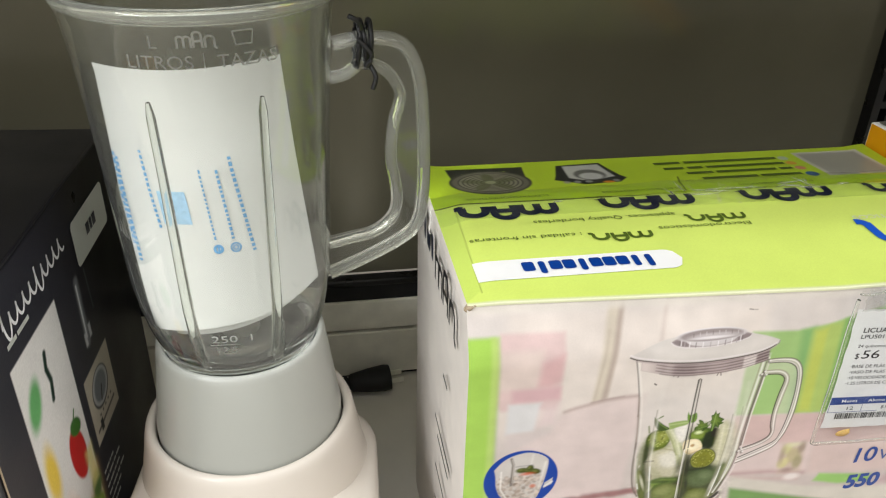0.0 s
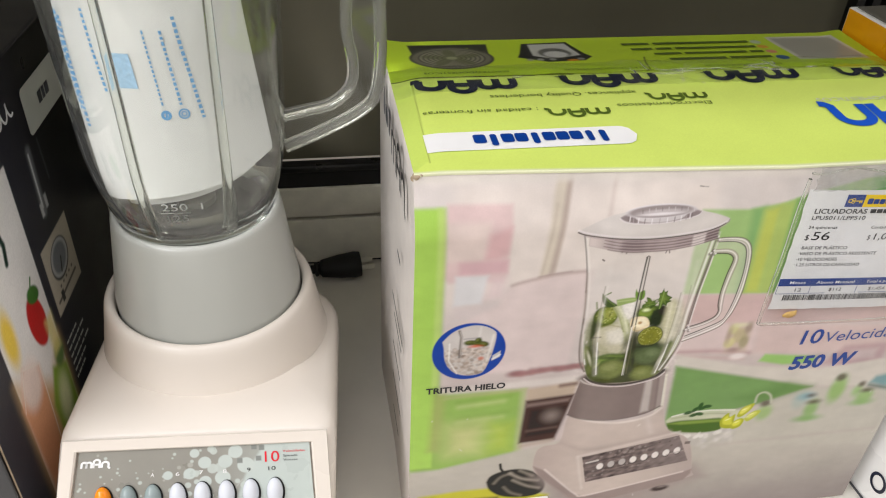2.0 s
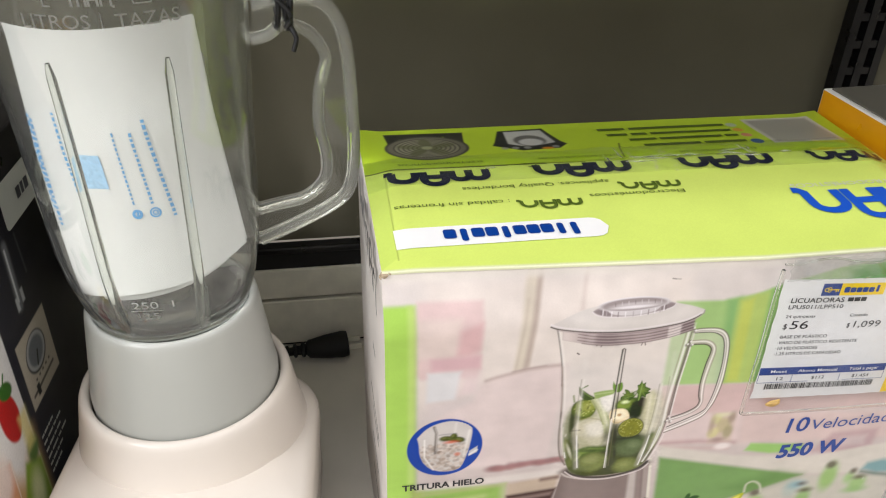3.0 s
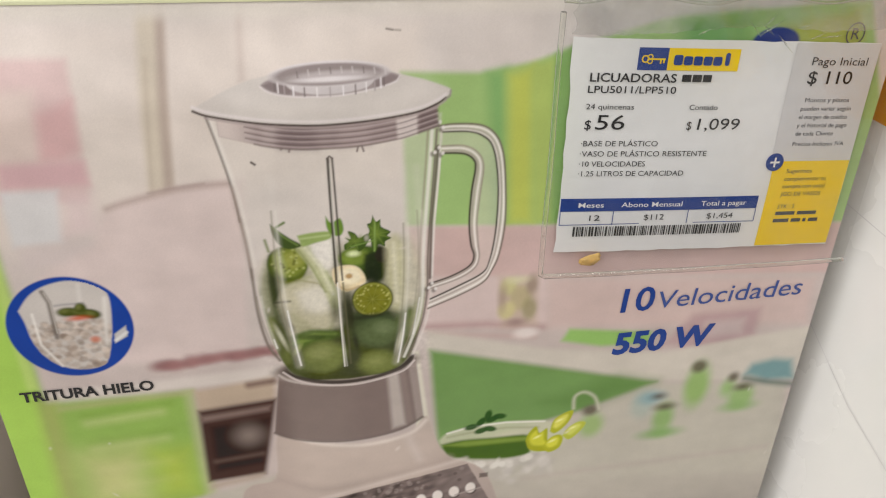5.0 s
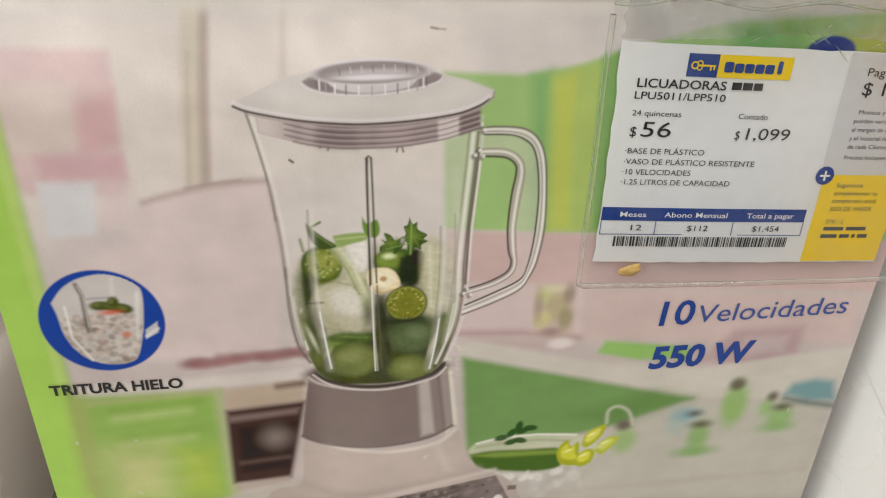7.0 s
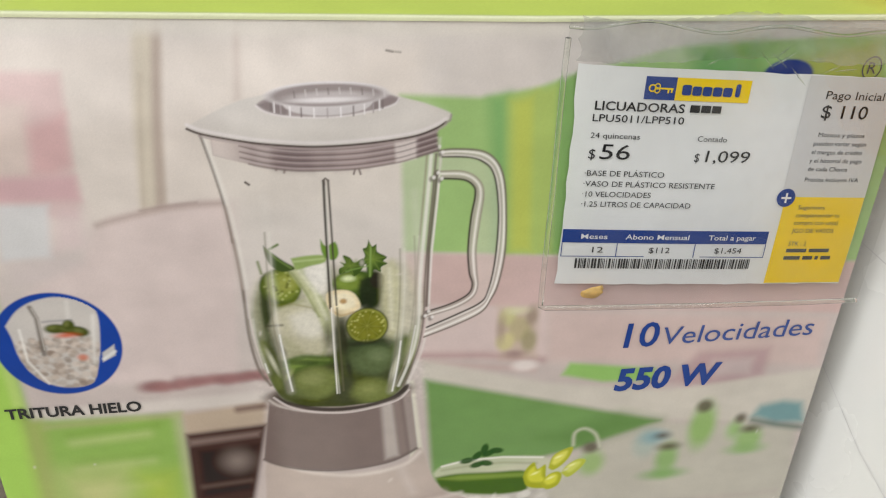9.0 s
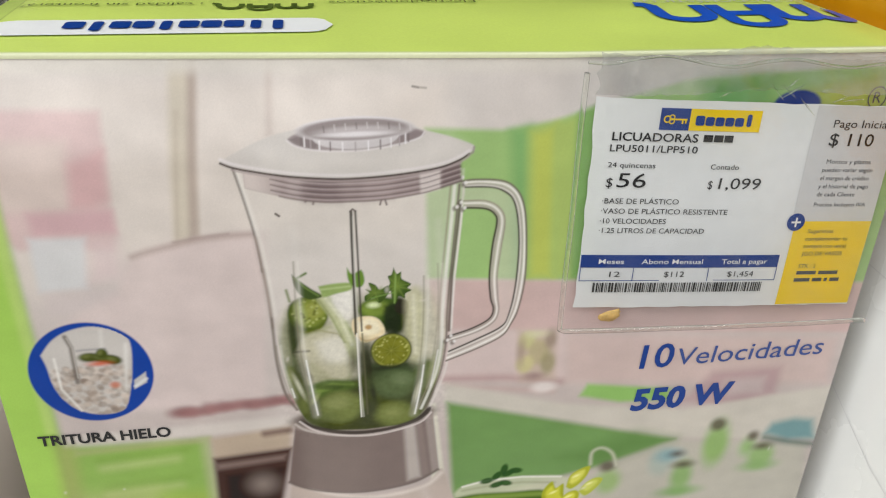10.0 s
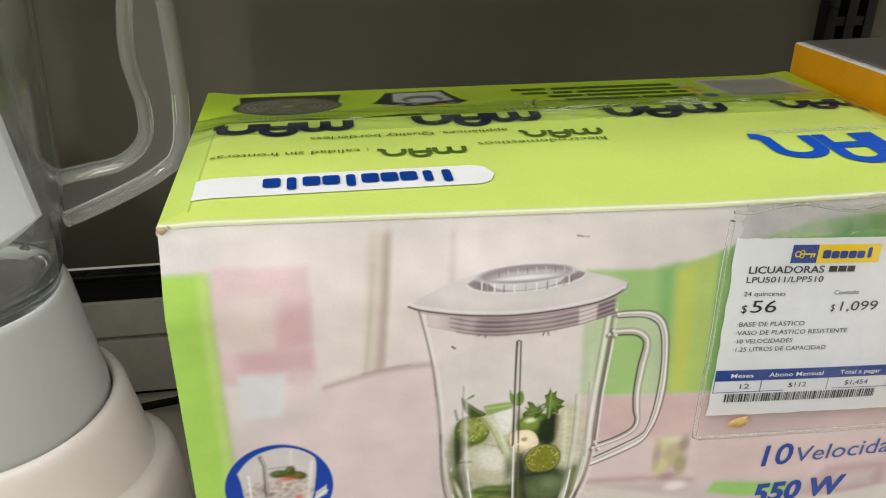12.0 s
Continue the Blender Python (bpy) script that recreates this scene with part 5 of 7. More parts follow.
c.line(curve([(0.1098, 0.2739), (0.1132, 0.2716), (0.1211, 0.2700), (0.1339, 0.2697), (0.1449, 0.2711), (0.1534, 0.2733), (0.1555, 0.2754)], 5), 0.0006, (237, 230, 232), 0.0004, 0.8)
c.poly(curve([(0.1178, 0.2772), (0.1185, 0.2735), (0.1227, 0.2713), (0.1311, 0.2703), (0.1409, 0.2712), (0.1460, 0.2732), (0.1473, 0.2769), (0.1413, 0.2793), (0.1306, 0.2801), (0.1220, 0.2793), (0.1178, 0.2772)], 4), (218, 212, 214), 0.0004)
for k in range(13):
    t = math.pi * (k + 0.5) / 13
    x, z = (0.1323, 0.2731)[0] - 0.0180 * math.cos(t), (0.1323, 0.2728)[1] - 0.0030 * math.sin(t)
    c.line([(x, z), (x, z + 0.0046)], 0.0005, ((129, 119, 119), (247, 243, 246), (181, 172, 174), (251, 247, 251))[k % 4], 0.0003, 0.85)
c.disc(*(0.1324, 0.2771), 0.0194, 0.0042, (231, 225, 228), 0.0004, 1, 1)
c.disc(*(0.1324, 0.2769), 0.0184, 0.0036, (159, 149, 149), 0.0005, 1, 1)
c.disc(*(0.1340, 0.2761), 0.0140, 0.0020, (204, 196, 198), 0.0008, 0.9, 1)
c.disc(*(0.1326, 0.2754), 0.0110, 0.0008, (241, 236, 239), 0.0005, 0.85, 1)
for k in range(9):
    x, z = (0.1219, 0.2779)[0] + 0.0036 * k, (0.1219, 0.2781)[1] + 0.0010 * math.sin(math.pi * k / 8)
    c.line([(x, z), (x + 0.0002, z - 0.0018)], 0.0005, (220, 214, 216) if k % 3 else (125, 116, 115), 0.0003, 0.6)
# round picture of crushed ice
RX, RZ = 0.0338, 0.1868
c.disc(RX, RZ, 0.0216, 0.0220, (26, 74, 162), 0.0005)
pre = c.c.copy()
m = c.poly(curve([(0.0179, 0.1959), (0.0228, 0.2020), (0.0292, 0.2057), (0.0377, 0.2069), (0.0461, 0.2038), (0.0491, 0.1987), (0.0477, 0.1852), (0.0446, 0.1733), (0.0417, 0.1689), (0.0347, 0.1677), (0.0274, 0.1699), (0.0224, 0.1753), (0.0197, 0.1824), (0.0189, 0.1909), (0.0179, 0.1959)], 5), (206, 200, 196), 0.0006)
for k in range(260):
    x, z = rs.uniform(0.0185, 0.0470), rs.uniform(0.1660, 0.1895)
    g = rs.randint(138, 222)
    at = c.window(x - 0.004, x + 0.004, z - 0.004, z + 0.004, 0.0)
    c.blend(m[at] * c.edge(np.hypot((c.x[at] - x) / 1.2, c.y[at] - z) - rs.uniform(0.0006, 0.0014), 0.0006) * 0.55, (g, g - 15, g - 26), at)
c.line([(0.0221, 0.1940), (0.0222, 0.1805), (0.0274, 0.1702)], 0.0010, (238, 234, 230), 0.0006, 0.8)
c.line([(0.0475, 0.1985), (0.0447, 0.1785)], 0.0014, (232, 228, 224), 0.001, 0.7)
c.line([(0.0398, 0.2047), (0.0387, 0.1943)], 0.0012, (226, 222, 218), 0.001, 0.6)
c.line([(0.0304, 0.1969), (0.0326, 0.1971), (0.0400, 0.1971)], 0.0009, (120, 120, 130), 0.0006, 0.5)
for p, t, rx in (((0.0342, 0.1938), 0, 0.0038), ((0.0392, 0.1929), -10, 0.0050), ((0.0421, 0.1920), -14, 0.0030), ((0.0387, 0.1951), 60, 0.0022)):
    c.disc(p[0], p[1], rx, 0.0020, (78, 86, 44), 0.0008, 1, t)
    c.disc(p[0] - 0.0006, p[1] + 0.0005, rx * 0.5, 0.0008, (122, 126, 74), 0.0008, 0.8, t)
c.disc(*(0.0373, 0.1908), 0.0036, 0.0010, (206, 96, 62), 0.0010, 0.85)
c.disc(*(0.0411, 0.1809), 0.0018, 0.0014, (206, 120, 92), 0.0010, 0.8)
c.line([(0.0274, 0.2032), (0.0287, 0.1987), (0.0282, 0.1831)], 0.0016, (112, 104, 98), 0.0007, 0.8)
c.line([(0.0279, 0.2026), (0.0291, 0.1983), (0.0288, 0.1851)], 0.0005, (190, 184, 178), 0.0004, 0.8)
c.c = np.where((np.hypot((c.x - RX) / 0.0203, (c.y - RZ) / 0.0207) < 1)[..., None], c.c, pre)
c.poly([(0.0480, 0.1824), (0.0526, 0.1858), (0.0524, 0.1810), (0.0476, 0.1783)], (198, 196, 196), 0.0006)
c.line([(0.0481, 0.1796), (0.0524, 0.1827)], 0.0012, (230, 230, 230), 0.0006, 0.8)
# seal of origin: white label, black tile with a bird-like shape
c.rect(0.0085, 0.0045, 0.0405, 0.0445, (232, 228, 222), 0.0005)
c.rect(0.012, 0.030, 0.0245, 0.0415, (36, 34, 34), 0.0004)
c.poly([(0.0255, 0.041), (0.0375, 0.041), (0.031, 0.037), (0.038, 0.0325), (0.032, 0.0305), (0.0275, 0.0345)], (50, 48, 48), 0.0005)
# scuffs, a worn top edge and a thin darker strip along the bottom
c.rect(0.0, 0.2955, 0.345, 0.303, (228, 222, 214), 0.0025, 0.8)
c.rect(0.0, -0.01, 0.335, 0.0022, (150, 138, 130), 0.001, 0.7)
for k in range(40):
    x, z = rs.uniform(0, W), rs.choice((0.3, rs.uniform(0, 0.3)))
    c.disc(x, z, rs.uniform(0.0004, 0.0016), rs.uniform(0.0003, 0.0008), (236, 232, 226) if z > 0.29 else (228, 220, 214), 0.0006, 0.5, rs.uniform(0, 180))
c.c = np.clip(c.c * 0.965 - 0.0205, 0.003, 1)
c.mottle(0.035, 0.018, None, 41)
c.mottle(0.009, 0.012, None, 42)
c.c *= 1 + 0.015 * np.random.default_rng(2).standard_normal(c.x.shape)[..., None]
part("front_print", c.mesh("front_print", front(0.0002)), PRINT, carton, "printed kitchen picture with a blender full of vegetables")

F = front(0.0005)
decal("caption", f_text("TRITURA HIELO", 0.0095, 0.1548, 0.0578, 0.0046, 0, 0.030), F, INK_BLACK, carton, "black capital caption")
decal("speed_count", f_text("10", 0.2462, 0.1700, 0.2608, 0.0116, 0.06, 0.014), F, INK_DEEP, carton, "blue slanted figure")
decal("speed_caption", f_text("Velocidades", 0.2625, 0.1702, 0.3285, 0.0086, 0.08), F, INK_VIOLET, carton, "violet-blue slanted word")
decal("power_caption", f_text("550 W", 0.2452, 0.1482, 0.2915, 0.0106, 0.10, 0.040), F, INK_DEEP, carton, "bold blue slanted figures")
decal("seal_letters", f_text("MX", 0.0135, 0.0325, 0.0232, 0.0062, 0, 0.015), F, INK_WHITE, carton, "white letters on black")
decal("seal_words", f_join([f_text("HECHO EN", 0.0118, 0.0222, 0.0375, 0.0048, 0, 0.01), f_text("MÉXICO", 0.0118, 0.0128, 0.0375, 0.0062, 0, 0.008)]), F, INK_BLACK, carton, "black words of origin")
tagged(decal("foot_note", f_bars(0.0085, 0.0012, 0.165, 0.0016, (4, 8, 14, 2, 8, 3, 9, 5, 3, 9)), front(0.0006), INK_GREYTEXT, carton, "unreadable grey foot note"), kind="stuff")
decal("registered_mark", f_join([f_ring(0.3205, 0.2835, 0.0037, 0.0042, 0.0005), f_text("R", 0.3190, 0.2815, 0.3222, 0.0042)]), F, INK_GREYTEXT, carton)

sticker = thing("barcode_sticker", "white paper sticker with black bars on the carton", "sticker")
bcs = front(0.0007)
decal("sheet", f_rect(0.0440, 0.0095, 0.0985, 0.0435, 0.002), bcs, PAPER, sticker)
rb = random.Random(8)
bars, x = [], 0.0545
while x < 0.0905:
    w = rb.choice((0.0004, 0.0004, 0.0008, 0.0012))
    bars.append(f_rect(x, 0.0185, x + w, 0.0395))
    x += w + rb.choice((0.0004, 0.0006, 0.0009))
tagged(decal("bars", f_join(bars), front(0.0009), INK_BLACK, sticker), kind="stuff")
tagged(decal("small_print", f_bars(0.0545, 0.0145, 0.0905, 0.0022, (1, 5, 5, 1)), front(0.0009), INK_GREYTEXT, sticker), kind="stuff")

# top print
c = Canvas(0.001, -0.0021, W - 0.001, D - 0.001, 0.0006, (210, 229, 112))
# rear flap painted deeper green for shade; front flap stays paler, as with sheen
c.fade("y", 0.112, 0.113, (182, 210, 52), 1.0)
for cx, cy in ((0.044, 0.149),):
    c.poly([(0.018, 0.178), (0.072, 0.177), (0.069, 0.150), (0.062, 0.150), (0.058, 0.170), (0.028, 0.168), (0.025, 0.150), (0.02, 0.152)], (52, 54, 46), 0.0008)
    c.disc(cx, cy, 0.0275, 0.0235, (70, 70, 60), 0.0008)
    c.disc(cx, cy, 0.0255, 0.0215, (112, 110, 94), 0.0008)
    for r in (0.022, 0.019, 0.016, 0.013, 0.010, 0.007):
        c.disc(cx, cy, r, r * 0.84, (62, 62, 50), 0.0004, 0.85)
        c.disc(cx, cy, r - 0.0012, (r - 0.0012) * 0.84, (146, 144, 124), 0.0004, 0.85)
    for k in range(5):
        a = k * 72 + 20
        c.disc(cx + 0.011 * math.cos(radians(a)), cy + 0.009 * math.sin(radians(a)), 0.009, 0.004, (84, 90, 50), 0.001, 0.65, a)
    c.disc(cx, cy, 0.0035, 0.003, (150, 154, 120), 0.0006)
c.poly([(0.090, 0.155), (0.096, 0.176), (0.128, 0.178), (0.134, 0.152), (0.137, 0.146), (0.130, 0.138), (0.105, 0.136), (0.087, 0.147)], (44, 46, 44), 0.0008)
c.poly([(0.098, 0.150), (0.100, 0.174), (0.126, 0.175), (0.130, 0.150), (0.12, 0.146), (0.106, 0.145)], (186, 188, 180), 0.001)
c.disc(0.114, 0.155, 0.011, 0.011, (70, 70, 66), 0.0015, 0.8)
c.disc(0.114, 0.152, 0.008, 0.007, (206, 208, 204), 0.0015, 0.8)
c.disc(0.122, 0.139, 0.004, 0.002, (206, 132, 30), 0.0006, 0.9)
for x in (0.094, 0.101, 0.109, 0.128):
    c.disc(x, 0.1415, 0.0024, 0.0024, (150, 152, 146), 0.0008, 0.8)
c.rect(0.2755, 0.1295, 0.3275, 0.1785, (196, 196, 182), 0.0006)
c.rect(0.2785, 0.1325, 0.3245, 0.1755, (118, 116, 106), 0.002, 0.55)
c.disc(0.2655, 0.1345, 0.0045, 0.0045, (46, 92, 140), 0.0006)
c.disc(0.2645, 0.1475, 0.0038, 0.0038, (206, 140, 110), 0.0008)
c.disc(0.2640, 0.1585, 0.0038, 0.0038, (206, 160, 60), 0.0008)
c.disc(0.2640, 0.1690, 0.0038, 0.0038, (172, 190, 160), 0.0008)
c.poly([(0.0, 0.0), (0.010, 0.012), (0.012, 0.10), (0.0, 0.112)], (198, 220, 104), 0.0006, 0.8)
c.line([(0.0105, 0.010), (0.0125, 0.108)], 0.0006, (120, 140, 50), 0.0004, 0.7)
# flap seam, painted wider and darker for the crease shade beside it
c.line([(0.0, 0.1118), (0.17, 0.1128), (0.335, 0.1115)], 0.0014, (46, 54, 16), 0.0005)
c.line([(0.166, 0.118), (0.168, 0.132), (0.171, 0.142)], 0.0012, (60, 70, 26), 0.0005, 0.8)
for k in range(22):
    x, y = rs.uniform(0.15, 0.2), rs.uniform(0.09, 0.125)
    c.disc(x, y, rs.uniform(0.001, 0.004), rs.uniform(0.0004, 0.0014), (206, 206, 170), 0.001, 0.4, rs.uniform(0, 90))
c.rect(0, -0.004, 0.335, 0.0012, (222, 222, 196), 0.0014, 0.85)
c.c *= 1 + 0.015 * np.random.default_rng(3).standard_normal(c.x.shape)[..., None]


def top_sheet(x, y):
    edge = yf(x, np.full_like(x, 0.3015))
    over = np.clip(-y, 0, 1)
    yy = edge + np.clip(y, 0, 1) * (D - edge) / D
    return x, yy - 0.0006 * np.clip(over / 0.0008, 0, 1), zt(x, yy) + 0.0003 - np.clip(over - 0.0005, 0, 1)


part("top_print", c.mesh("top_print", top_sheet), PRINT, carton, "lime-green printed lid flaps")


def flip(off):
    """The plane of the lid, whose print reads from behind."""
    return lambda x, y: (-x, -y, float(zt(np.float64(-x), np.float64(-y))) + off)


T = flip(0.0009)
vs, fs = [], []
for k in range(41):
    x = -0.1275 + 0.117 * k / 40
    half = 0.0092 * math.sqrt(max(0.0, 1 - max(0.0, (-0.1185 - x) / 0.0090) ** 2))
    vs += [(x, -0.0380 - half), (x, -0.0380), (x, -0.0380 + half)]
for k in range(40):
    for h_ in (0, 1):
        fs.append((3 * k + h_, 3 * k + 3 + h_, 3 * k + 4 + h_, 3 * k + 1 + h_))
decal("title_plate", (vs, fs), T, INK_WHITE, carton, "white rounded title plate")
mark_blocks("title_shape", -0.112, -0.0432, -0.036, 0.0115, (1, 0.9, 0.74, 0.74, 0.74, 0.95, 0.74, 0.74, 1, 0.74), flip(0.0014), INK_DEEP, carton, "blue rounded shape")
for k, x in enumerate((0.0725, 0.1615, 0.2555, 0.345)):
    w_ = 0.061
    decal("flap_mark", f_arches(-x, -0.1090 if k else -0.1070, -x + w_, 0.0150, 0.0050) if k < 3 else f_arches(-0.333, -0.1075, -0.284, 0.0125, 0.004), T, INK_NAVY, carton, "navy arch-shaped trade mark")
for x in (0.120, 0.185):
    decal("small_mark", f_arches(-x, -(0.068 if x < 0.15 else 0.082), -x + 0.037, 0.0085, 0.0022), T, INK_GREEN, carton, "dark green arch-shaped mark")
decal("big_mark", f_arches(-0.333, -0.061, -0.249, 0.030, 0.0062), T, INK_BLUE, carton, "large blue arch-shaped trade mark")
decal("slogan", f_text(": calidad sin fronteras", -0.0795, -0.0705, -0.0135, 0.0038), T, INK_GREEN, carton, "small dark green words")
decal("slogan", f_text("Electrodomésticos", -0.185, -0.0715, -0.127, 0.0038), T, INK_GREEN, carton, "small dark green words")
decal("slogan", f_text("appliances. Quality borderless", -0.1435, -0.0865, -0.055, 0.0038), T, INK_GREEN, carton, "small dark green slogan")
for x in (0.0745, 0.163, 0.257):
    decal("flap_words", f_text("ELECTRODOMÉSTICOS", -x, -0.1225, -x + 0.053, 0.0026), T, INK_GREEN, carton)
decal("corner_words", f_text("ELECTRODOMÉSTICOS", -0.333, -0.0695, -0.251, 0.0042), T, INK_PALE, carton)
for y, x1, sizes in ((0.1375, 0.186, (9, 12)), (0.1490, 0.180, (3, 14, 6)), (0.160, 0.168, (16, 3, 4)), (0.171, 0.165, (18, 5))):
    tagged(decal("address_line", f_bars(-0.258, -y, -x1, 0.004, sizes), T, INK_GREEN, carton), kind="stuff")

# clear tape over the seam, with crumpled folds
rt = np.random.default_rng(6)
nx, ny = 150, 14
bm = bmesh.new()
grid = []
for j in range(ny):
    row = []
    for i_ in range(nx):
        x, y = 0.001 + (W - 0.002) * i_ / (nx - 1), 0.092 + 0.040 * j / (ny - 1)
        z = float(zt(np.float64(x), np.float64(y))) + 0.0012 + 0.0006 * math.sin(x * 110 + j) * math.sin(j * 0.9) + 0.0010 * rt.random() * math.exp(-((x - 0.18) / 0.05) ** 2)
        row.append(bm.verts.new((x, y, z)))
    grid.append(row)
for j in range(ny - 1):
    for i_ in range(nx - 1):
        bm.faces.new((grid[j][i_], grid[j][i_ + 1], grid[j + 1][i_ + 1], grid[j + 1][i_]))
tape = smooth(part("sealing_tape", bm, FILM, carton, "clear crumpled sealing tape"), 80)
tape.visible_shadow = False
rk = random.Random(31)
for k in range(16):
    x, y = rk.uniform(0.15, 0.27) if k < 11 else rk.uniform(0.02, 0.32), 0.1115 + rk.uniform(-0.006, 0.006)
    L, a = rk.uniform(0.005, 0.022), rk.uniform(-0.25, 0.25) if k % 4 else rk.uniform(0.9, 1.9)
    pts = []
    for t in (0, 0.33, 0.66, 1):
        px, py = x + L * t * math.cos(a), y + L * t * math.sin(a) + rk.uniform(-0.0006, 0.0006)
        pts.append((px, py, float(zt(np.float64(px), np.float64(py))) + 0.0020))
    ob = smooth(part("crease", tube(pts, [0.0002, 0.0006, 0.0005, 0.0002], 6), CLEAR_GRIP, carton, "sharp shiny fold in the tape"), 80)
    ob.visible_shadow = False

# narrow side print


def side(y, z):
    return (0.0002 + 0.002 * math.sin(math.pi * min(max(y / D, 0), 1)) - 0.002 * math.sin(math.pi * min(max(y / D, 0), 1)) - 0.0006, y, z)


decal("side_mark", f_arches(-0.100, 0.262, -0.030, 0.024, 0.004), lambda x, z: side(-x, z), INK_BLACK, carton, "black arch-shaped trade mark")
mark_blocks("side_shape", -0.150, 0.268, -0.105, 0.020, (1, 0.6, 0.9), lambda x, z: side(-x, z), INK_NAVY, carton, "navy rounded shape")
tagged(decal("side_bars", f_join([f_rect(-0.065, 0.213, -0.050, 0.216), f_rect(-0.090, 0.160, -0.035, 0.163), f_rect(-0.080, 0.150, -0.040, 0.153), f_rect(-0.085, 0.120, -0.045, 0.123), f_rect(-0.085, 0.090, -0.040, 0.093), f_rect(-0.08, 0.06, -0.05, 0.063)]), lambda x, z: side(-x, z), INK_BLACK, carton, "unreadable dark lines"), kind="stuff")
# frayed corner and edge
for x, y, z, r in ((0.0025, 0.0118, 0.2995, 0.0022), (0.0015, 0.0132, 0.297, 0.0018), (0.005, 0.0115, 0.3003, 0.0012)):
    bm = bmesh.new()
    bmesh.ops.create_icosphere(bm, subdivisions=2, radius=r)
    for v in bm.verts:
        v.co = v.co * (1 + 0.35 * noise.noise(v.co * 900)) + Vector((x, y, z))
        v.co.z = min(v.co.z, z + r * 0.35)
    part("frayed_corner", bm, CARD_BROWN, carton, "frayed bare carton corner")


# ---- price tag in its clear sleeve ----
tag = thing("price_tag", "white paper price tag in a creased clear sleeve", "price tag")


def on_tag(off):
    def where(x, z):
        bend = 0.0014 * math.sin((x - 0.2145) / 0.1175 * math.pi) + 0.0008 * math.sin((z - 0.2) * 60)
        return (x + 0.008 * (0.286 - z) * (x - 0.2145) / 0.1175, -0.0014 - 0.5 * bend - off, z - 0.057 * (x - 0.2145))
    return where


def sheet(name, x0, z0, x1, z1, where, mat, parent, label="", nx=24, nz=14, rag=0.0):
    vs, fs = [], []
    rr = random.Random(3)
    for j in range(nz + 1):
        for i_ in range(nx + 1):
            x, z = x0 + (x1 - x0) * i_ / nx, z0 + (z1 - z0) * j / nz
            if i_ == 0:
                x += rag * rr.uniform(-1, 1)
            if j in (0, nz):
                z += rag * 0.5 * rr.uniform(-1, 1)
            vs.append(where(x, z))
    for j in range(nz):
        for i_ in range(nx):
            k = j * (nx + 1) + i_
            fs.append((k, k + 1, k + nx + 2, k + nx + 1))
    me = bpy.data.meshes.new(name)
    me.from_pydata(vs, [], fs)
    me.shade_smooth()
    return part(name, me, mat, parent, label)


sheet("paper", 0.2145, 0.2025, 0.3320, 0.2865, on_tag(0), PAPER, tag, "white paper with a torn edge", rag=0.0005)
G1, G2, G3 = on_tag(0.00015), on_tag(0.0003), on_tag(0.00045)
sheet("grey_field", 0.2975, 0.2405, 0.3318, 0.2863, G1, INK_GREY, tag, nx=8, nz=6)
sheet("yellow_field", 0.2990, 0.2030, 0.3318, 0.2405, G1, INK_YELLOW, tag, nx=8, nz=6)
sheet("key_field", 0.2382, 0.2756, 0.2492, 0.2836, G1, INK_DEEP, tag, nx=4, nz=3)
sheet("mark_field", 0.2492, 0.2756, 0.2762, 0.2836, G1, INK_YELLOW, tag, nx=6, nz=3)
decal("key_shape", f_join([f_ring(0.2408, 0.2796, 0.0014, 0.0014, 0.0005, 16), f_ring(0.2425, 0.2803, 0.0011, 0.0011, 0.0004, 16), f_ring(0.2425, 0.2789, 0.0011, 0.0011, 0.0004, 16), f_rect(0.2432, 0.2793, 0.2482, 0.2799), f_rect(0.2462, 0.2780, 0.2468, 0.2793), f_rect(0.2474, 0.2782, 0.2480, 0.2793)]), G2, INK_YELLOW, tag, "small yellow key outline")
mark_blocks("mark_shape", 0.2512, 0.2776, 0.2735, 0.0046, (0.79, 0.70, 0.70, 0.70, 0.70, 1), G2, INK_DEEP, tag, "blue rounded shape")
decal("heading", f_join([f_text("LICUADORAS", 0.2215, 0.2713, 0.2535, 0.0031, 0, 0.014), f_rect(0.2555, 0.2716, 0.2590, 0.2742), f_rect(0.2595, 0.2716, 0.2630, 0.2742), f_rect(0.2635, 0.2716, 0.2668, 0.2742)]), G2, INK_BLACK, tag, "black heading")
decal("heading", f_text("LPU5011/LPP510", 0.2212, 0.2672, 0.2540, 0.0026, 0, 0.006), G2, INK_BLACK, tag, "black model code")
decal("price_line", f_text("24 quincenas", 0.2212, 0.2612, 0.2390, 0.0020), G2, INK_BLACK, tag)
decal("price_line", f_text("Contado", 0.2602, 0.2612, 0.2712, 0.0020), G2, INK_BLACK, tag)
for words, x0, x1, cap_ in (("$", 0.2212, 0.2236, 0.0036), ("56", 0.2252, 0.2362, 0.0056), ("$", 0.2602, 0.2620, 0.0032), ("1,099", 0.2644, 0.2812, 0.0044)):
    decal("price_line", f_text(words, x0, 0.2536, x1, cap_, 0.06, 0.0), G2, INK_BLACK, tag)
for words, z, x1 in (("·BASE DE PLÁSTICO", 0.2472, 0.2500), ("·VASO DE PLÁSTICO RESISTENTE", 0.2432, 0.2700), ("·10 VELOCIDADES", 0.2392, 0.2462), ("·1.25 LITROS DE CAPACIDAD", 0.2353, 0.2620)):
    decal("feature_line", f_text(words, 0.2206, z, x1, 0.0021), G2, INK_BLACK, tag)
sheet("table_head", 0.2152, 0.2205, 0.2958, 0.2260, G1, INK_DEEP, tag, nx=14, nz=2)
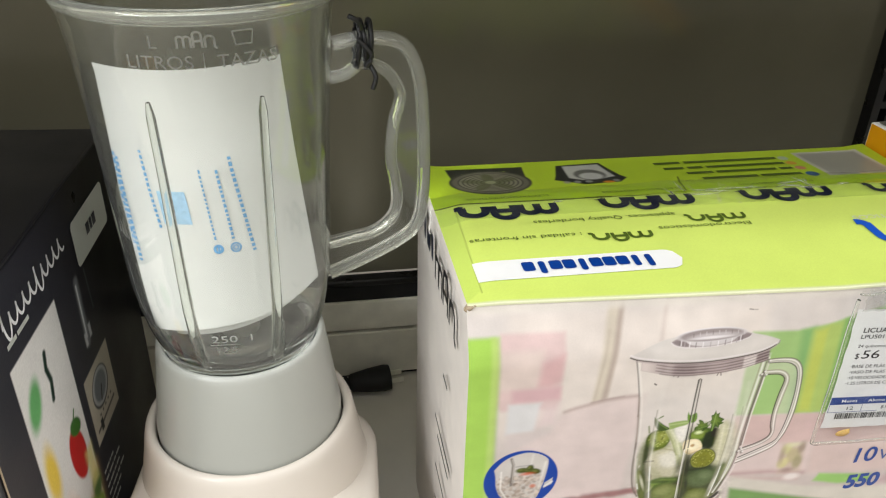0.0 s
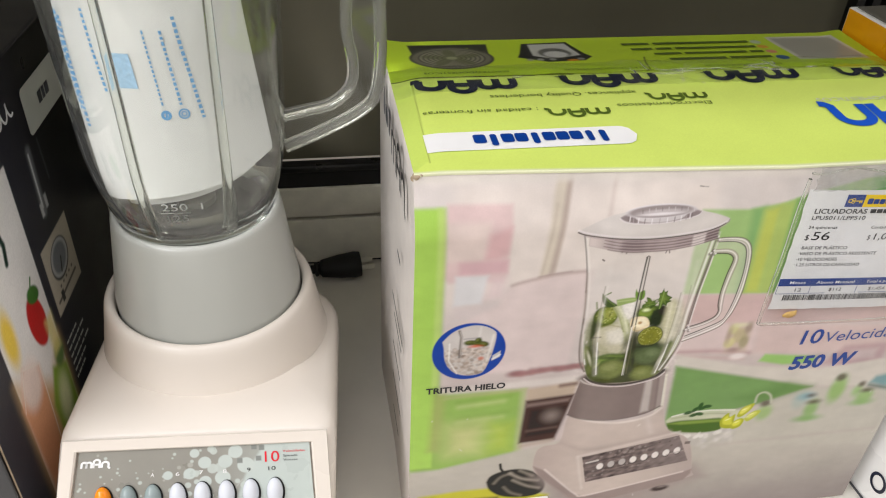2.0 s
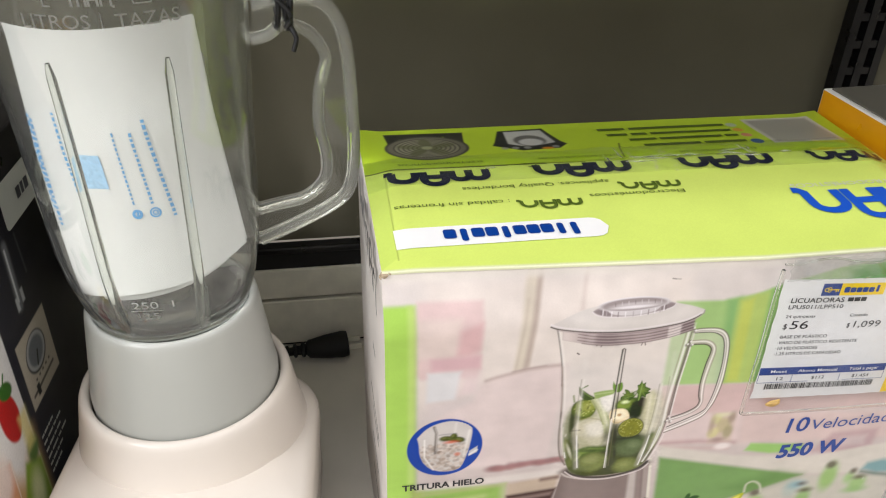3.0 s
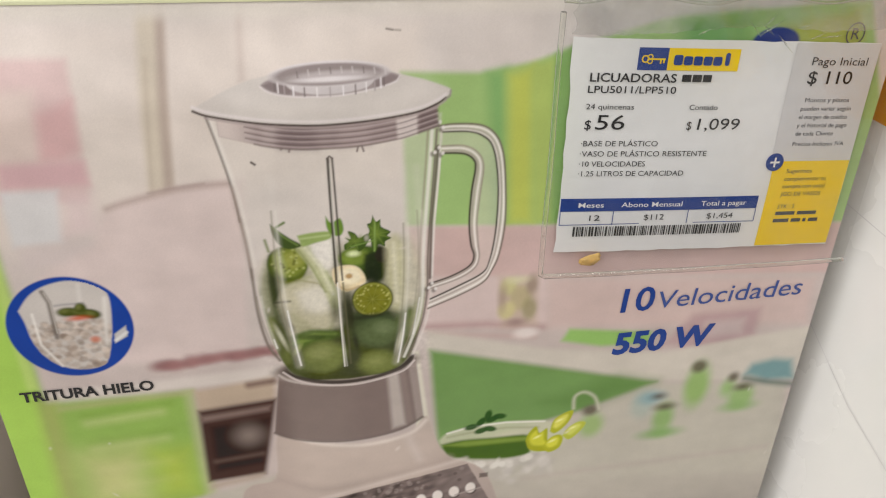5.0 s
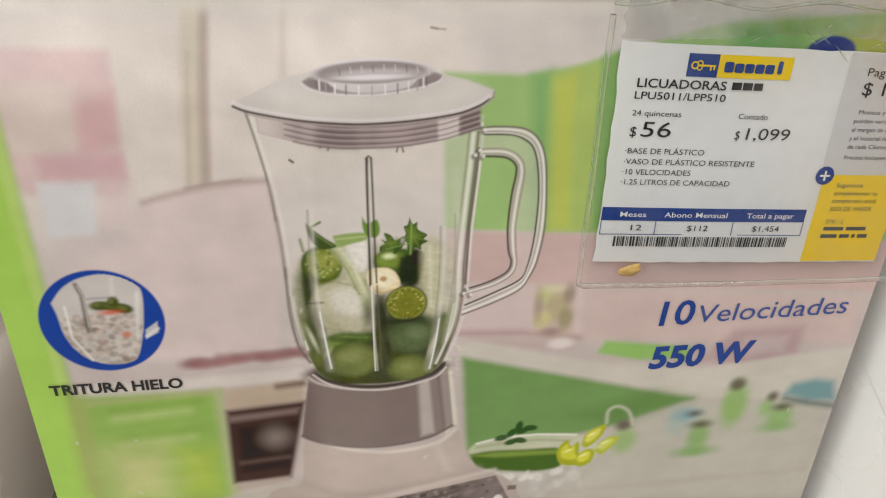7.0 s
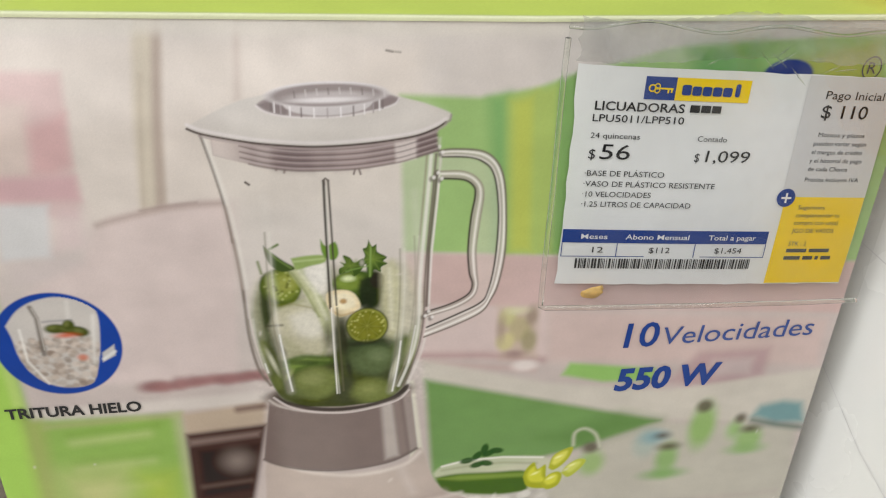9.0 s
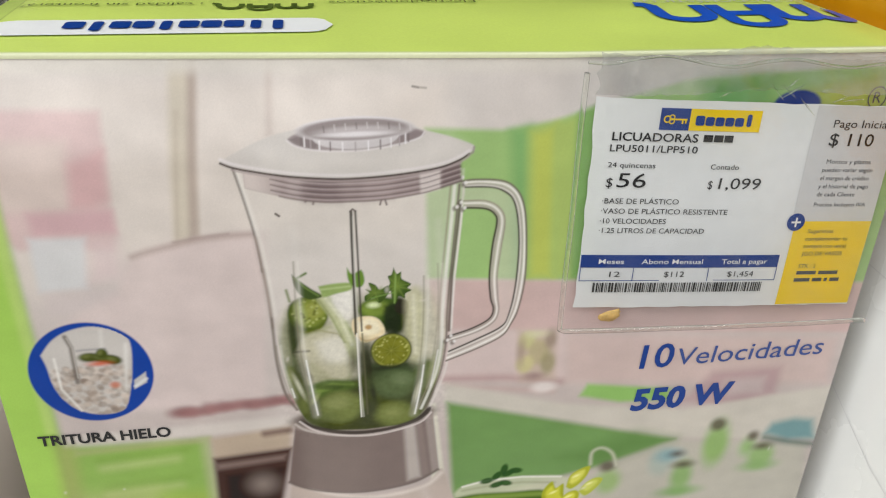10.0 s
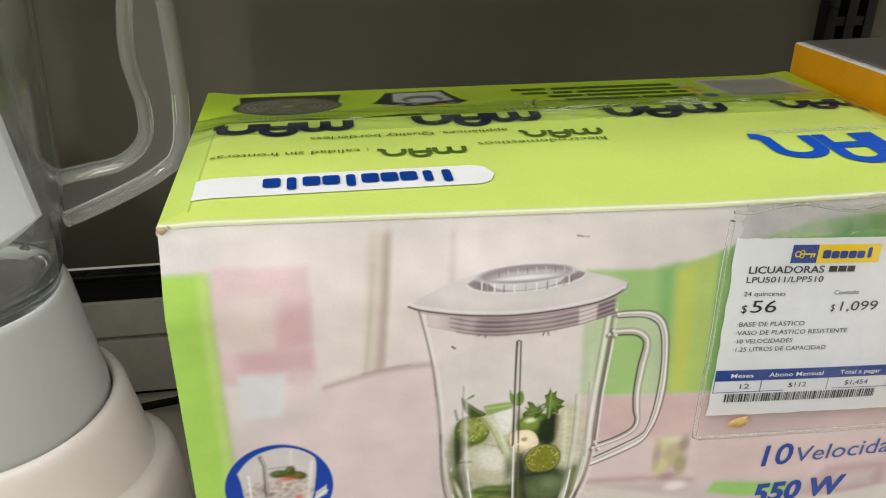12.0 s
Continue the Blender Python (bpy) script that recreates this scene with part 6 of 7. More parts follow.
decal("table_words", f_join([f_text("Meses", 0.2222, 0.2222, 0.2322, 0.0021, 0, 0.008), f_text("Abono Mensual", 0.2392, 0.2222, 0.2640, 0.0021, 0, 0.008), f_text("Total a pagar", 0.2718, 0.2222, 0.2910, 0.0021, 0, 0.008)]), G2, INK_WHITE, tag)
decal("table_frame", f_join([f_rect(0.2152, 0.2146, 0.2958, 0.2149), f_rect(0.2152, 0.2146, 0.2155, 0.2205), f_rect(0.2955, 0.2146, 0.2958, 0.2205), f_rect(0.2362, 0.2146, 0.2365, 0.2205), f_rect(0.2668, 0.2146, 0.2671, 0.2205)]), G2, INK_DEEP, tag)
decal("table_figures", f_join([f_text("12", 0.2270, 0.2165, 0.2312, 0.0024), f_text("$112", 0.2490, 0.2165, 0.2572, 0.0024), f_text("$1,454", 0.2752, 0.2165, 0.2862, 0.0024)]), G2, INK_BLACK, tag)
rb = random.Random(9)
bars, x = [], 0.2210
while x < 0.2912:
    w = rb.choice((0.0003, 0.0003, 0.0006, 0.0008))
    bars.append(f_rect(x, 0.2096, x + w, 0.2139))
    x += w + rb.choice((0.0003, 0.0003, 0.0006))
tagged(decal("bars", f_join(bars), G2, INK_BLACK, tag), kind="stuff")
decal("price_line", f_text("Pago Inicial", 0.3052, 0.2782, 0.3280, 0.0030), G2, INK_BLACK, tag)
decal("price_line", f_text("$ 110", 0.3050, 0.2712, 0.3232, 0.0048, 0, 0.006), G2, INK_BLACK, tag)
for words, z, x0, x1 in (("Montos y plazos", 0.2642, 0.306, 0.3245), ("pueden variar según", 0.2609, 0.305, 0.3262), ("el margen de crédito", 0.2576, 0.305, 0.3255), ("y el historial de pago", 0.2543, 0.305, 0.3262), ("de cada Cliente", 0.2510, 0.3052, 0.3212), ("Precios Incluyen IVA", 0.2468, 0.305, 0.3270)):
    decal("terms_line", f_text(words, x0, z, x1, 0.0017), G2, INK_GREYTEXT, tag)
for words, z, x0, x1 in (("Sugerimos", 0.2355, 0.3052, 0.3162), ("complementar tu", 0.2322, 0.3050, 0.3232), ("compra con un(a)", 0.2290, 0.3050, 0.3236), ("JGO DE VASOS", 0.2256, 0.3050, 0.3226), ("STK : 2", 0.2200, 0.3050, 0.3125)):
    decal("terms_line", f_text(words, x0, z, x1, 0.0018), G2, INK_GREYTEXT, tag)
tagged(decal("terms_line", f_join([f_bars(0.3048, 0.2170, 0.3230, 0.0016, (6, 6)), f_bars(0.3045, 0.2137, 0.3245, 0.0016, (5, 3, 1, 3))]), G2, INK_GREYTEXT, tag), kind="stuff")
decal("plus_badge", f_disc(0.2992, 0.2402, 0.0037), G2, INK_DEEP, tag, "round blue badge")
decal("plus_sign", f_join([f_rect(0.2972, 0.2398, 0.3012, 0.2406), f_rect(0.2988, 0.2382, 0.2996, 0.2422)]), G3, INK_WHITE, tag)
rs2 = np.random.default_rng(12)


def on_sleeve(x, z):
    t = (z - 0.194) / 0.11
    wav = 0.0011 * math.sin(x * 160 + z * 90) * max(t, 0.15) + 0.0018 * max(0, t - 0.75) * math.sin(x * 420 + z * 300)
    return (x, -0.0052 + 0.7 * wav - 0.001 * math.sin((x - 0.2) * 20), z - 0.035 * (x - 0.2145) + 0.003 * max(0, t - 0.9) * math.sin(x * 90))


sleeve = sheet("sleeve", 0.2085, 0.1935, 0.3400, 0.3020, on_sleeve, SLEEVE, tag, "creased clear plastic sleeve", 60, 40, 0.0008)
sleeve.visible_shadow = False
rim = [on_sleeve(0.2085, z) for z in np.linspace(0.296, 0.195, 18)] + [on_sleeve(x, 0.194) for x in np.linspace(0.2105, 0.3395, 26)]
ob = smooth(part("sleeve_rim", tube(rim, 0.0010, 6), CLEAR, tag, "welded clear rim"), 80)
ob.visible_shadow = False
top_rim = [on_sleeve(x, 0.3005 + 0.0012 * math.sin(x * 140)) for x in np.linspace(0.2085, 0.338, 40)]
ob = smooth(part("sleeve_rim", tube(top_rim, 0.0006, 6), CLEAR, tag, "creased clear rim"), 80)
ob.visible_shadow = False

flap = sheet("sleeve_flap", 0.2120, 0.2892, 0.3385, 0.3035, lambda x, z: (x, -0.0062 - 0.0006 * math.sin(x * 130), z - 0.020 * (x - 0.2145) + 0.0016 * math.sin(x * 75) * (1 if z > 0.296 else 0.6)), STRAP, tag, "mottled milky upper fold", 50, 8, 0.001)
flap.visible_shadow = False
rc = random.Random(17)
for k in range(9):
    x, z = rc.uniform(0.255, 0.305), rc.uniform(0.2860, 0.2930)
    a, L = rc.uniform(-0.9, 0.9), rc.uniform(0.003, 0.009)
    pts = [on_sleeve(x + L * t * math.cos(a), z + L * t * math.sin(a)) for t in (0, 0.5, 1)]
    ob = smooth(part("crease", tube(pts, [0.0001, 0.0003, 0.0001], 6), CLEAR, tag, "sharp crease in the clear film"), 80)
    ob.visible_shadow = False

crumb = thing("crumb", "small tan husk caught in the price sleeve", "crumb", pose(0.2295, -0.0036, 0.1992))
bm = bmesh.new()
bmesh.ops.create_icosphere(bm, subdivisions=3, radius=1)
for v in bm.verts:
    q = v.co.copy()
    k = 1 + 0.5 * noise.noise(q * 1.7) + 0.2 * noise.noise(q * 5)
    v.co = Vector((q.x * 0.0044 * k, q.y * 0.0012, q.z * 0.0022 * k + q.x * 0.0008))
smooth(part("husk", bm, NUT, crumb), 80)

# ---- the blender on display ----
blender = thing("blender", "cream and grey countertop blender with a clear jar", "blender", pose(-0.1224, 0.1165, 0, 0, 0, -3.8))


def ring_section(x0, x1, f, b, z, r, n=7):
    out = []
    for cx, cy, a in ((x1 - r, -f + r, -90), (x1 - r, b - r, 0), (x0 + r, b - r, 90), (x0 + r, -f + r, 180)):
        out += [(cx + r * math.cos(radians(a + 90 * k / (n - 1))), cy + r * math.sin(radians(a + 90 * k / (n - 1))), z) for k in range(n)]
    return out


def base_ring(x0, x1, f, b, z, r, rear, n=9):
    """A plan of the base: sharp in front, well rounded behind, its upper rings lower towards the back."""
    out = []
    for cx, cy, a, q in ((x1 - r, -f + r, -90, r), (x1 - rear, b - rear, 0, rear), (x0 + rear, b - rear, 90, rear), (x0 + r, -f + r, 180, r)):
        out += [(cx + q * math.cos(radians(a + 90 * k / (n - 1))), cy + q * math.sin(radians(a + 90 * k / (n - 1))), z) for k in range(n)]
    drop = 0.0125 * min(1.0, max(0.0, (z - 0.05) / 0.06))
    return [(x, y, h - drop * float(sstep(-0.085, 0.005, y))) for x, y, h in out]


body_secs = [base_ring(-0.092, 0.080, 0.144, 0.080, 0.010, 0.014, 0.03), base_ring(-0.0935, 0.081, 0.1455, 0.081, 0.013, 0.014, 0.03), base_ring(-0.0925, 0.0815, 0.1425, 0.078, 0.046, 0.012, 0.035),
             base_ring(-0.0915, 0.0818, 0.1410, 0.076, 0.0505, 0.010, 0.036), base_ring(-0.0845, 0.0842, 0.1190, 0.068, 0.0950, 0.012, 0.042), base_ring(-0.0812, 0.0845, 0.1090, 0.064, 0.1150, 0.012, 0.046),
             base_ring(-0.0796, 0.0836, 0.1066, 0.061, 0.1205, 0.013, 0.047), base_ring(-0.0768, 0.0812, 0.1035, 0.057, 0.1240, 0.014, 0.047), base_ring(-0.0725, 0.0770, 0.0985, 0.052, 0.1260, 0.016, 0.046), base_ring(-0.060, 0.061, 0.080, 0.040, 0.1268, 0.020, 0.038)]
ob = smooth(part("base", loft(body_secs), CREAM, blender, "cream glossy plastic base"), 60)
prof = [(0.0790, 0.1090), (0.0775, 0.1130), (0.0758, 0.1180), (0.0746, 0.1250), (0.0732, 0.1330), (0.0716, 0.1410), (0.0701, 0.1500), (0.0690, 0.1555), (0.0677, 0.1585), (0.0660, 0.1602), (0.0640, 0.1605), (0.0625, 0.1594), (0.0618, 0.1570), (0.0615, 0.1500)]
smooth(part("neck", lathe(prof, 96), CREAM, blender, "cream rounded neck"), 80)
prof = [(0.0606, 0.1500), (0.0606, 0.1625), (0.0600, 0.1650), (0.0530, 0.2195), (0.0524, 0.2225), (0.0512, 0.2246), (0.0496, 0.2252), (0.0484, 0.2244), (0.0476, 0.2200), (0.0470, 0.2080), (0.0005, 0.2078)]
smooth(part("collar", lathe(prof, 96), GREY, blender, "blue-grey plastic collar"), 60)
for x, y in ((-0.075, -0.12), (0.062, -0.12), (-0.075, 0.065), (0.062, 0.065)):
    bm = lathe([(0.0005, 0.0), (0.009, 0.0), (0.010, 0.002), (0.010, 0.012), (0.0005, 0.012)], 20)
    bmesh.ops.translate(bm, verts=bm.verts[:], vec=(x, y, 0))
    smooth(part("foot", bm, SLOT, blender, "black rubber foot"))


def panel(off):
    """The sloping control panel: u to the right, v downwards from its upper edge."""
    def where(u, v):
        return (0.0026 + u, -(0.1090 + 0.4326 * v) - 0.9016 * off, 0.1190 - 0.9016 * v + 0.4326 * off)
    return where


def panel_np(off):
    def where(u, v):
        k = v / 0.0665
        lo, hi = -0.0688 - 0.0135 * k, 0.0662 + 0.003 * k
        uu = lo + (u + 0.0688) / 0.135 * (hi - lo)
        return (0.0026 + uu, -(0.1090 + 0.4326 * v) - 0.9016 * off, 0.1190 - 0.9016 * v + 0.4326 * off)
    return where


# raised frame round the label
outer = [(-0.0772, -0.0082), (0.0772, -0.0082), (0.0802, 0.0770), (-0.0925, 0.0770)]
inner = [(-0.0700, -0.0006), (0.0674, -0.0006), (0.0704, 0.0672), (-0.0836, 0.0672)]
bm = bmesh.new()
rows_ = []
for pts, off in ((outer, 0.0012), ([(a * 0.97 + b * 0.03, c_ * 0.97 + d * 0.03) for (a, c_), (b, d) in zip(outer, inner)], 0.0030), ([(a * 0.12 + b * 0.88, c_ * 0.12 + d * 0.88) for (a, c_), (b, d) in zip(outer, inner)], 0.0030), (inner, 0.0022), (inner, 0.0006)):
    rows_.append([bm.verts.new(panel(off)(u, v)) for u, v in pts])
for a, b in zip(rows_, rows_[1:]):
    for k in range(4):
        bm.faces.new((a[k], a[(k + 1) % 4], b[(k + 1) % 4], b[k]))
bmesh.ops.recalc_face_normals(bm, faces=bm.faces[:])
part("panel_frame", bm, CREAM, blender, "cream raised panel frame")

c = Canvas(-0.0688, 0.0, 0.0662, 0.0665, 0.0004, (146, 144, 136))
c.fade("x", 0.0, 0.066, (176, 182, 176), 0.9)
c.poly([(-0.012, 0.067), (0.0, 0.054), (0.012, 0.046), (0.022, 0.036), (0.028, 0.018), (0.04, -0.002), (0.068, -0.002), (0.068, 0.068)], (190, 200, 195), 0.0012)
rp = random.Random(21)
for k in range(120):
    u, v = rp.uniform(-0.067, 0.03), rp.uniform(0.001, 0.065)
    near = max(0.0, 1 - abs((u + 0.02) - (v - 0.066) * -0.75) / 0.035)
    r = rp.uniform(0.0004, 0.0012) + 0.0030 * near * rp.random()
    c.disc(u, v, r, r, (190, 198, 192) if rp.random() < 0.8 else (172, 172, 164), 0.0002, 0.9)
for u, v, r in ((-0.008, 0.061, 0.0042), (-0.0215, 0.060, 0.0034), (-0.0335, 0.0625, 0.0034), (-0.0145, 0.0525, 0.0042), (-0.0275, 0.0535, 0.0034), (-0.006, 0.0475, 0.0034), (-0.019, 0.0455, 0.003), (0.004, 0.0102, 0.0038), (-0.0045, 0.017, 0.0036), (-0.017, 0.0175, 0.0028),
                (0.016, 0.010, 0.0042), (0.0145, 0.0205, 0.0045), (0.022, 0.004, 0.0042), (0.028, 0.013, 0.0050), (0.0045, 0.0225, 0.0036), (-0.002, 0.004, 0.0028)):
    c.disc(u, v, r, r, (192, 201, 196), 0.0002)
for pts in ([(-0.068, 0.05), (-0.05, 0.058), (-0.03, 0.062), (-0.005, 0.060)], [(-0.066, 0.058), (-0.05, 0.064), (-0.035, 0.066)], [(0.012, 0.026), (0.02, 0.03), (0.026, 0.022)]):
    c.line(pts, 0.0003, (206, 208, 202), 0.0003, 0.7)
for u, v in ((0.0355, 0.009), (0.0375, 0.0022), (0.033, 0.0015), (0.0245, 0.010)):
    c.rect(u - 0.0016, v - 0.0016, u + 0.0016, v + 0.0016, (132, 136, 132), 0.0002)
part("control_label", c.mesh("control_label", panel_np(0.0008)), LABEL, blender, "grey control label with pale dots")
PL = lambda u, v: panel_np(0.0011)(u, -v)
decal("label_mark", f_arches(-0.0665, -0.0103, -0.0500, 0.0052, 0.0013), PL, INK_WHITE, blender, "white arch-shaped trade mark")
mark_blocks("label_shape", 0.0258, -0.0556, 0.0600, 0.0050, (1, 0.9, 0.72, 0.72, 0.72, 0.9, 0.72, 0.72, 1, 0.72), PL, INK_RED, blender, "red rounded shape")
decal("label_words", f_text("Pica hielo ice crusher pil a glace", 0.0258, -0.0596, 0.0592, 0.0017), PL, INK_BLACK, blender)
decal("label_figure", f_text("10", 0.0392, -0.0115, 0.0478, 0.0070), PL, INK_RED, blender, "red figure")
decal("label_words", f_text("Velocidades", 0.0500, -0.0056, 0.0632, 0.0014), PL, INK_RED, blender)
decal("label_words", f_join([f_text("Speeds", 0.0500, -0.0086, 0.0585, 0.0014), f_text("Vitesse", 0.0500, -0.0113, 0.0585, 0.0014)]), PL, INK_GREYTEXT, blender)
for words, u, v, ink in (("A", -0.0268, 0.0178, INK_WHITE), ("6", -0.0125, 0.0178, INK_WHITE), ("7", 0.0010, 0.0175, INK_WHITE), ("8", 0.0146, 0.0175, INK_WHITE), ("9", 0.0285, 0.0172, INK_BLACK), ("1", -0.0142, 0.0472, INK_WHITE), ("2", 0.0000, 0.0472, INK_BLACK),
                         ("3", 0.0140, 0.0468, INK_BLACK), ("4", 0.0278, 0.0466, INK_BLACK), ("5", 0.0418, 0.0462, INK_BLACK), ("B", -0.0405, 0.0472, INK_WHITE)):
    decal("key_figure", f_text(words, u, -v, u + (0.0011 if words == "1" else 0.0022), 0.0025), PL, ink, blender)
decal("key_figure", f_text("10", 0.0410, -0.0170, 0.0452, 0.0025), PL, INK_BLACK, blender)
decal("power_sign", f_join([f_ring(-0.0535, -0.0460, 0.0015, 0.0015, 0.0003, 20), f_rect(-0.0537, -0.0460, -0.0533, -0.0440)]), PL, INK_WHITE, blender)
decal("label_words", f_join([f_text("PULSOS", -0.0140, -0.0546, -0.0025, 0.0019, 0.25), f_text("PULSES", -0.0140, -0.0572, -0.0025, 0.0019, 0.25), f_text("POULSES", -0.0140, -0.0598, -0.0022, 0.0019, 0.25)]), PL, INK_GREYTEXT, blender)
decal("pulse_bracket", f_join([f_rect(-0.0144, -0.0560, -0.0141, -0.0490), f_rect(-0.0004, -0.0560, -0.0001, -0.0490), f_rect(-0.0144, -0.0563, -0.0136, -0.0560), f_rect(-0.0012, -0.0563, -0.0001, -0.0560)]), PL, INK_GREYTEXT, blender)

PN = Vector((0, -0.9016, 0.4326))
PV = Vector((0, -0.4326, -0.9016))
for k in range(8):
    u, v = -0.0520 + 0.01375 * k, 0.0315 - 0.0001 * k
    base = Vector(panel_np(0.0010)(u, v))
    mat = ORANGE if k == 0 else BTN_GREY if k < 3 else BTN_WHITE
    bm = bmesh.new()
    bmesh.ops.create_uvsphere(bm, u_segments=28, v_segments=14, radius=1)
    for w in bm.verts:
        q = w.co.copy()
        w.co = base + Vector((1, 0, 0)) * q.x * 0.0050 + PV * q.y * 0.0090 + PN * (q.z * 0.0046 + 0.0008)
    key = smooth(part("key", bm, mat, blender, ("orange" if k == 0 else "grey" if k < 3 else "white") + " oval push key"), 80)
    bm = bmesh.new()
    vs = [bm.verts.new(base + Vector((0.0005, 0, 0)) + Vector((1, 0, 0)) * 0.0056 * math.cos(a) + PV * (0.0098 * math.sin(a) + 0.0005) + PN * 0.0002) for a in (2 * math.pi * i_ / 28 for i_ in range(28))]
    bm.faces.new(vs)
    part("socket", bm, SLOT, key, "dark gap round the key")

# jar
jar_out = [(0.0005, 0.2140), (0.0440, 0.2142), (0.0462, 0.2180), (0.0474, 0.2240), (0.0500, 0.2300), (0.0540, 0.2440), (0.0568, 0.2580), (0.0590, 0.2750), (0.0602, 0.3000), (0.0614, 0.3300), (0.0628, 0.3600), (0.0642, 0.3850), (0.0656, 0.4080), (0.0672, 0.4270), (0.0692, 0.4330), (0.0704, 0.4380), (0.0696, 0.4405), (0.0676, 0.4405)]
jar_in = [(0.0656, 0.4340), (0.0648, 0.4270), (0.0632, 0.4080), (0.0618, 0.3850), (0.0604, 0.3600), (0.0590, 0.3300), (0.0578, 0.3000), (0.0566, 0.2750), (0.0544, 0.2580), (0.0514, 0.2440), (0.0470, 0.2330), (0.0430, 0.2270), (0.0300, 0.2255), (0.0005, 0.2250)]
jar_bm = lathe(jar_out + jar_in, 96)
for v in jar_bm.verts:
    if v.co.z > 0.36:
        a = math.atan2(v.co.y, v.co.x)
        d = math.exp(-((abs(a) - math.pi) / 0.45) ** 2) * ((v.co.z - 0.36) / 0.08) ** 2 * 0.003
        v.co.x -= d
jar_ob = smooth(part("jar", jar_bm, CLEAR, blender, "clear moulded plastic jar"), 70)
jar_ob.visible_shadow = False


ob = smooth(part("rim", lathe([(0.0690, 0.4330), (0.0712, 0.4345), (0.0716, 0.4372), (0.0704, 0.4398), (0.0686, 0.4404), (0.0674, 0.4385), (0.0676, 0.4350)], 96, True), CLEAR_GRIP, jar_ob, "rounded clear rim"), 80)
ob.visible_shadow = False


def wall_r(z, table=jar_in):
    pts = sorted(table, key=lambda q: q[1])
    return float(np.interp(z, [q[1] for q in pts], [q[0] for q in pts]))


def rib(name, deg, z0, z1, r0, r1):
    pts, rad = [], []
    for k in range(24):
        t = k / 23
        z = z0 + (z1 - z0) * t
        rr = wall_r(z) - 0.0004
        pts.append((rr * math.cos(radians(deg)), rr * math.sin(radians(deg)), z))
        rad.append(r0 + (r1 - r0) * t)
    rad[-1] *= 0.5
    smooth(part(name, tube(pts, rad, 8), CLEAR, jar_ob, "moulded inner rib"), 60).visible_shadow = False


for deg in (-107, -58, 60, 120):
    rib("rib", deg, 0.229, 0.396, 0.0034, 0.0022)
for deg in (-55, 125):
    rib("rib", deg, 0.229, 0.262, 0.0036, 0.0012)


def on_jar(off, z_ref):
    def where(x, z):
        r = wall_r(z, jar_out) + off
        a = x / r - math.pi / 2
        return (r * math.cos(a), r * math.sin(a), z)
    return where


JM = on_jar(0.0004, 0)
decal("measuring_mark", f_join([f_text("250", -0.0062, 0.2545, 0.0078, 0.0052), f_text("125", -0.0042, 0.2462, 0.0072, 0.0048), f_rect(-0.0075, 0.2522, 0.0090, 0.2527), f_text("1", 0.0150, 0.2540, 0.0160, 0.005)]), JM, CLEAR_RELIEF, jar_ob, "raised pale measuring figures")
decal("measuring_mark", f_join([f_text("LITROS", -0.024, 0.4135, 0.006, 0.0062), f_rect(0.0105, 0.413, 0.0110, 0.4205), f_text("TAZAS", 0.0165, 0.4135, 0.0450, 0.0062), f_text("L", -0.0125, 0.4230, -0.0090, 0.0060), f_arches(0.0, 0.4232, 0.0175, 0.0075, 0.0011), f_stroke([(0.0245, 0.4300), (0.0255, 0.4235), (0.0330, 0.4235), (0.0340, 0.4300), (0.0245, 0.4300)], 0.0009)]), JM, CLEAR_RELIEF, jar_ob, "raised pale measuring marks")
GRIP_TURN = Matrix.Rotation(radians(9), 3, "Z")
grip_out = [GRIP_TURN @ p for p in smooth_path([(0.0666, 0, 0.4033), (0.0741, 0, 0.4048), (0.0829, 0, 0.4057), (0.1012, 0, 0.4038), (0.1109, 0, 0.3950), (0.1163, 0, 0.3766), (0.1183, 0, 0.3423), (0.1182, 0, 0.3093), (0.1144, 0, 0.2884), (0.1041, 0, 0.2783), (0.0817, 0, 0.2675), (0.0583, 0, 0.2585)], 7)]
grip_in = [GRIP_TURN @ p for p in smooth_path([(0.0644, 0, 0.3845), (0.0734, 0, 0.3865), (0.0825, 0, 0.3918), (0.0959, 0, 0.3871), (0.1043, 0, 0.3727), (0.1001, 0, 0.3544), (0.0985, 0, 0.3331), (0.1018, 0, 0.3102), (0.0992, 0, 0.2949), (0.0876, 0, 0.2851), (0.0722, 0, 0.2821), (0.0587, 0, 0.2798)], 7)]
flat_way = GRIP_TURN @ Vector((0, 1, 0))
grip = smooth(part("grip", tube(grip_out, 0.0040, 14, 1.5, flat_way), CLEAR_GRIP, blender, "clear moulded plastic loop"), 80)
inner_rim = smooth(part("inner_rim", tube(grip_in, 0.0036, 14, 1.5, flat_way), CLEAR_GRIP, grip), 80)
bm = bmesh.new()
rows_ = [[bm.verts.new(a * (1 - q) + b * q + y * flat_way) for a, b in zip(grip_out, grip_in)] for q, y in ((0.08, -0.0016), (0.92, -0.0016), (0.92, 0.0016), (0.08, 0.0016))]
for k in range(4):
    for i_ in range(len(grip_out) - 1):
        a, b = rows_[k], rows_[(k + 1) % 4]
        bm.faces.new((a[i_], a[i_ + 1], b[i_ + 1], b[i_]))
bmesh.ops.recalc_face_normals(bm, faces=bm.faces[:])
web = smooth(part("web", bm, CLEAR, grip), 50)
for ob in (grip, inner_rim, web):
    ob.visible_shadow = False
smooth(part("seat", lathe([(0.0005, 0.2120), (0.0465, 0.2120), (0.0468, 0.2135), (0.0005, 0.2136)], 48), SLOT, blender, "black rubber jar seat"))
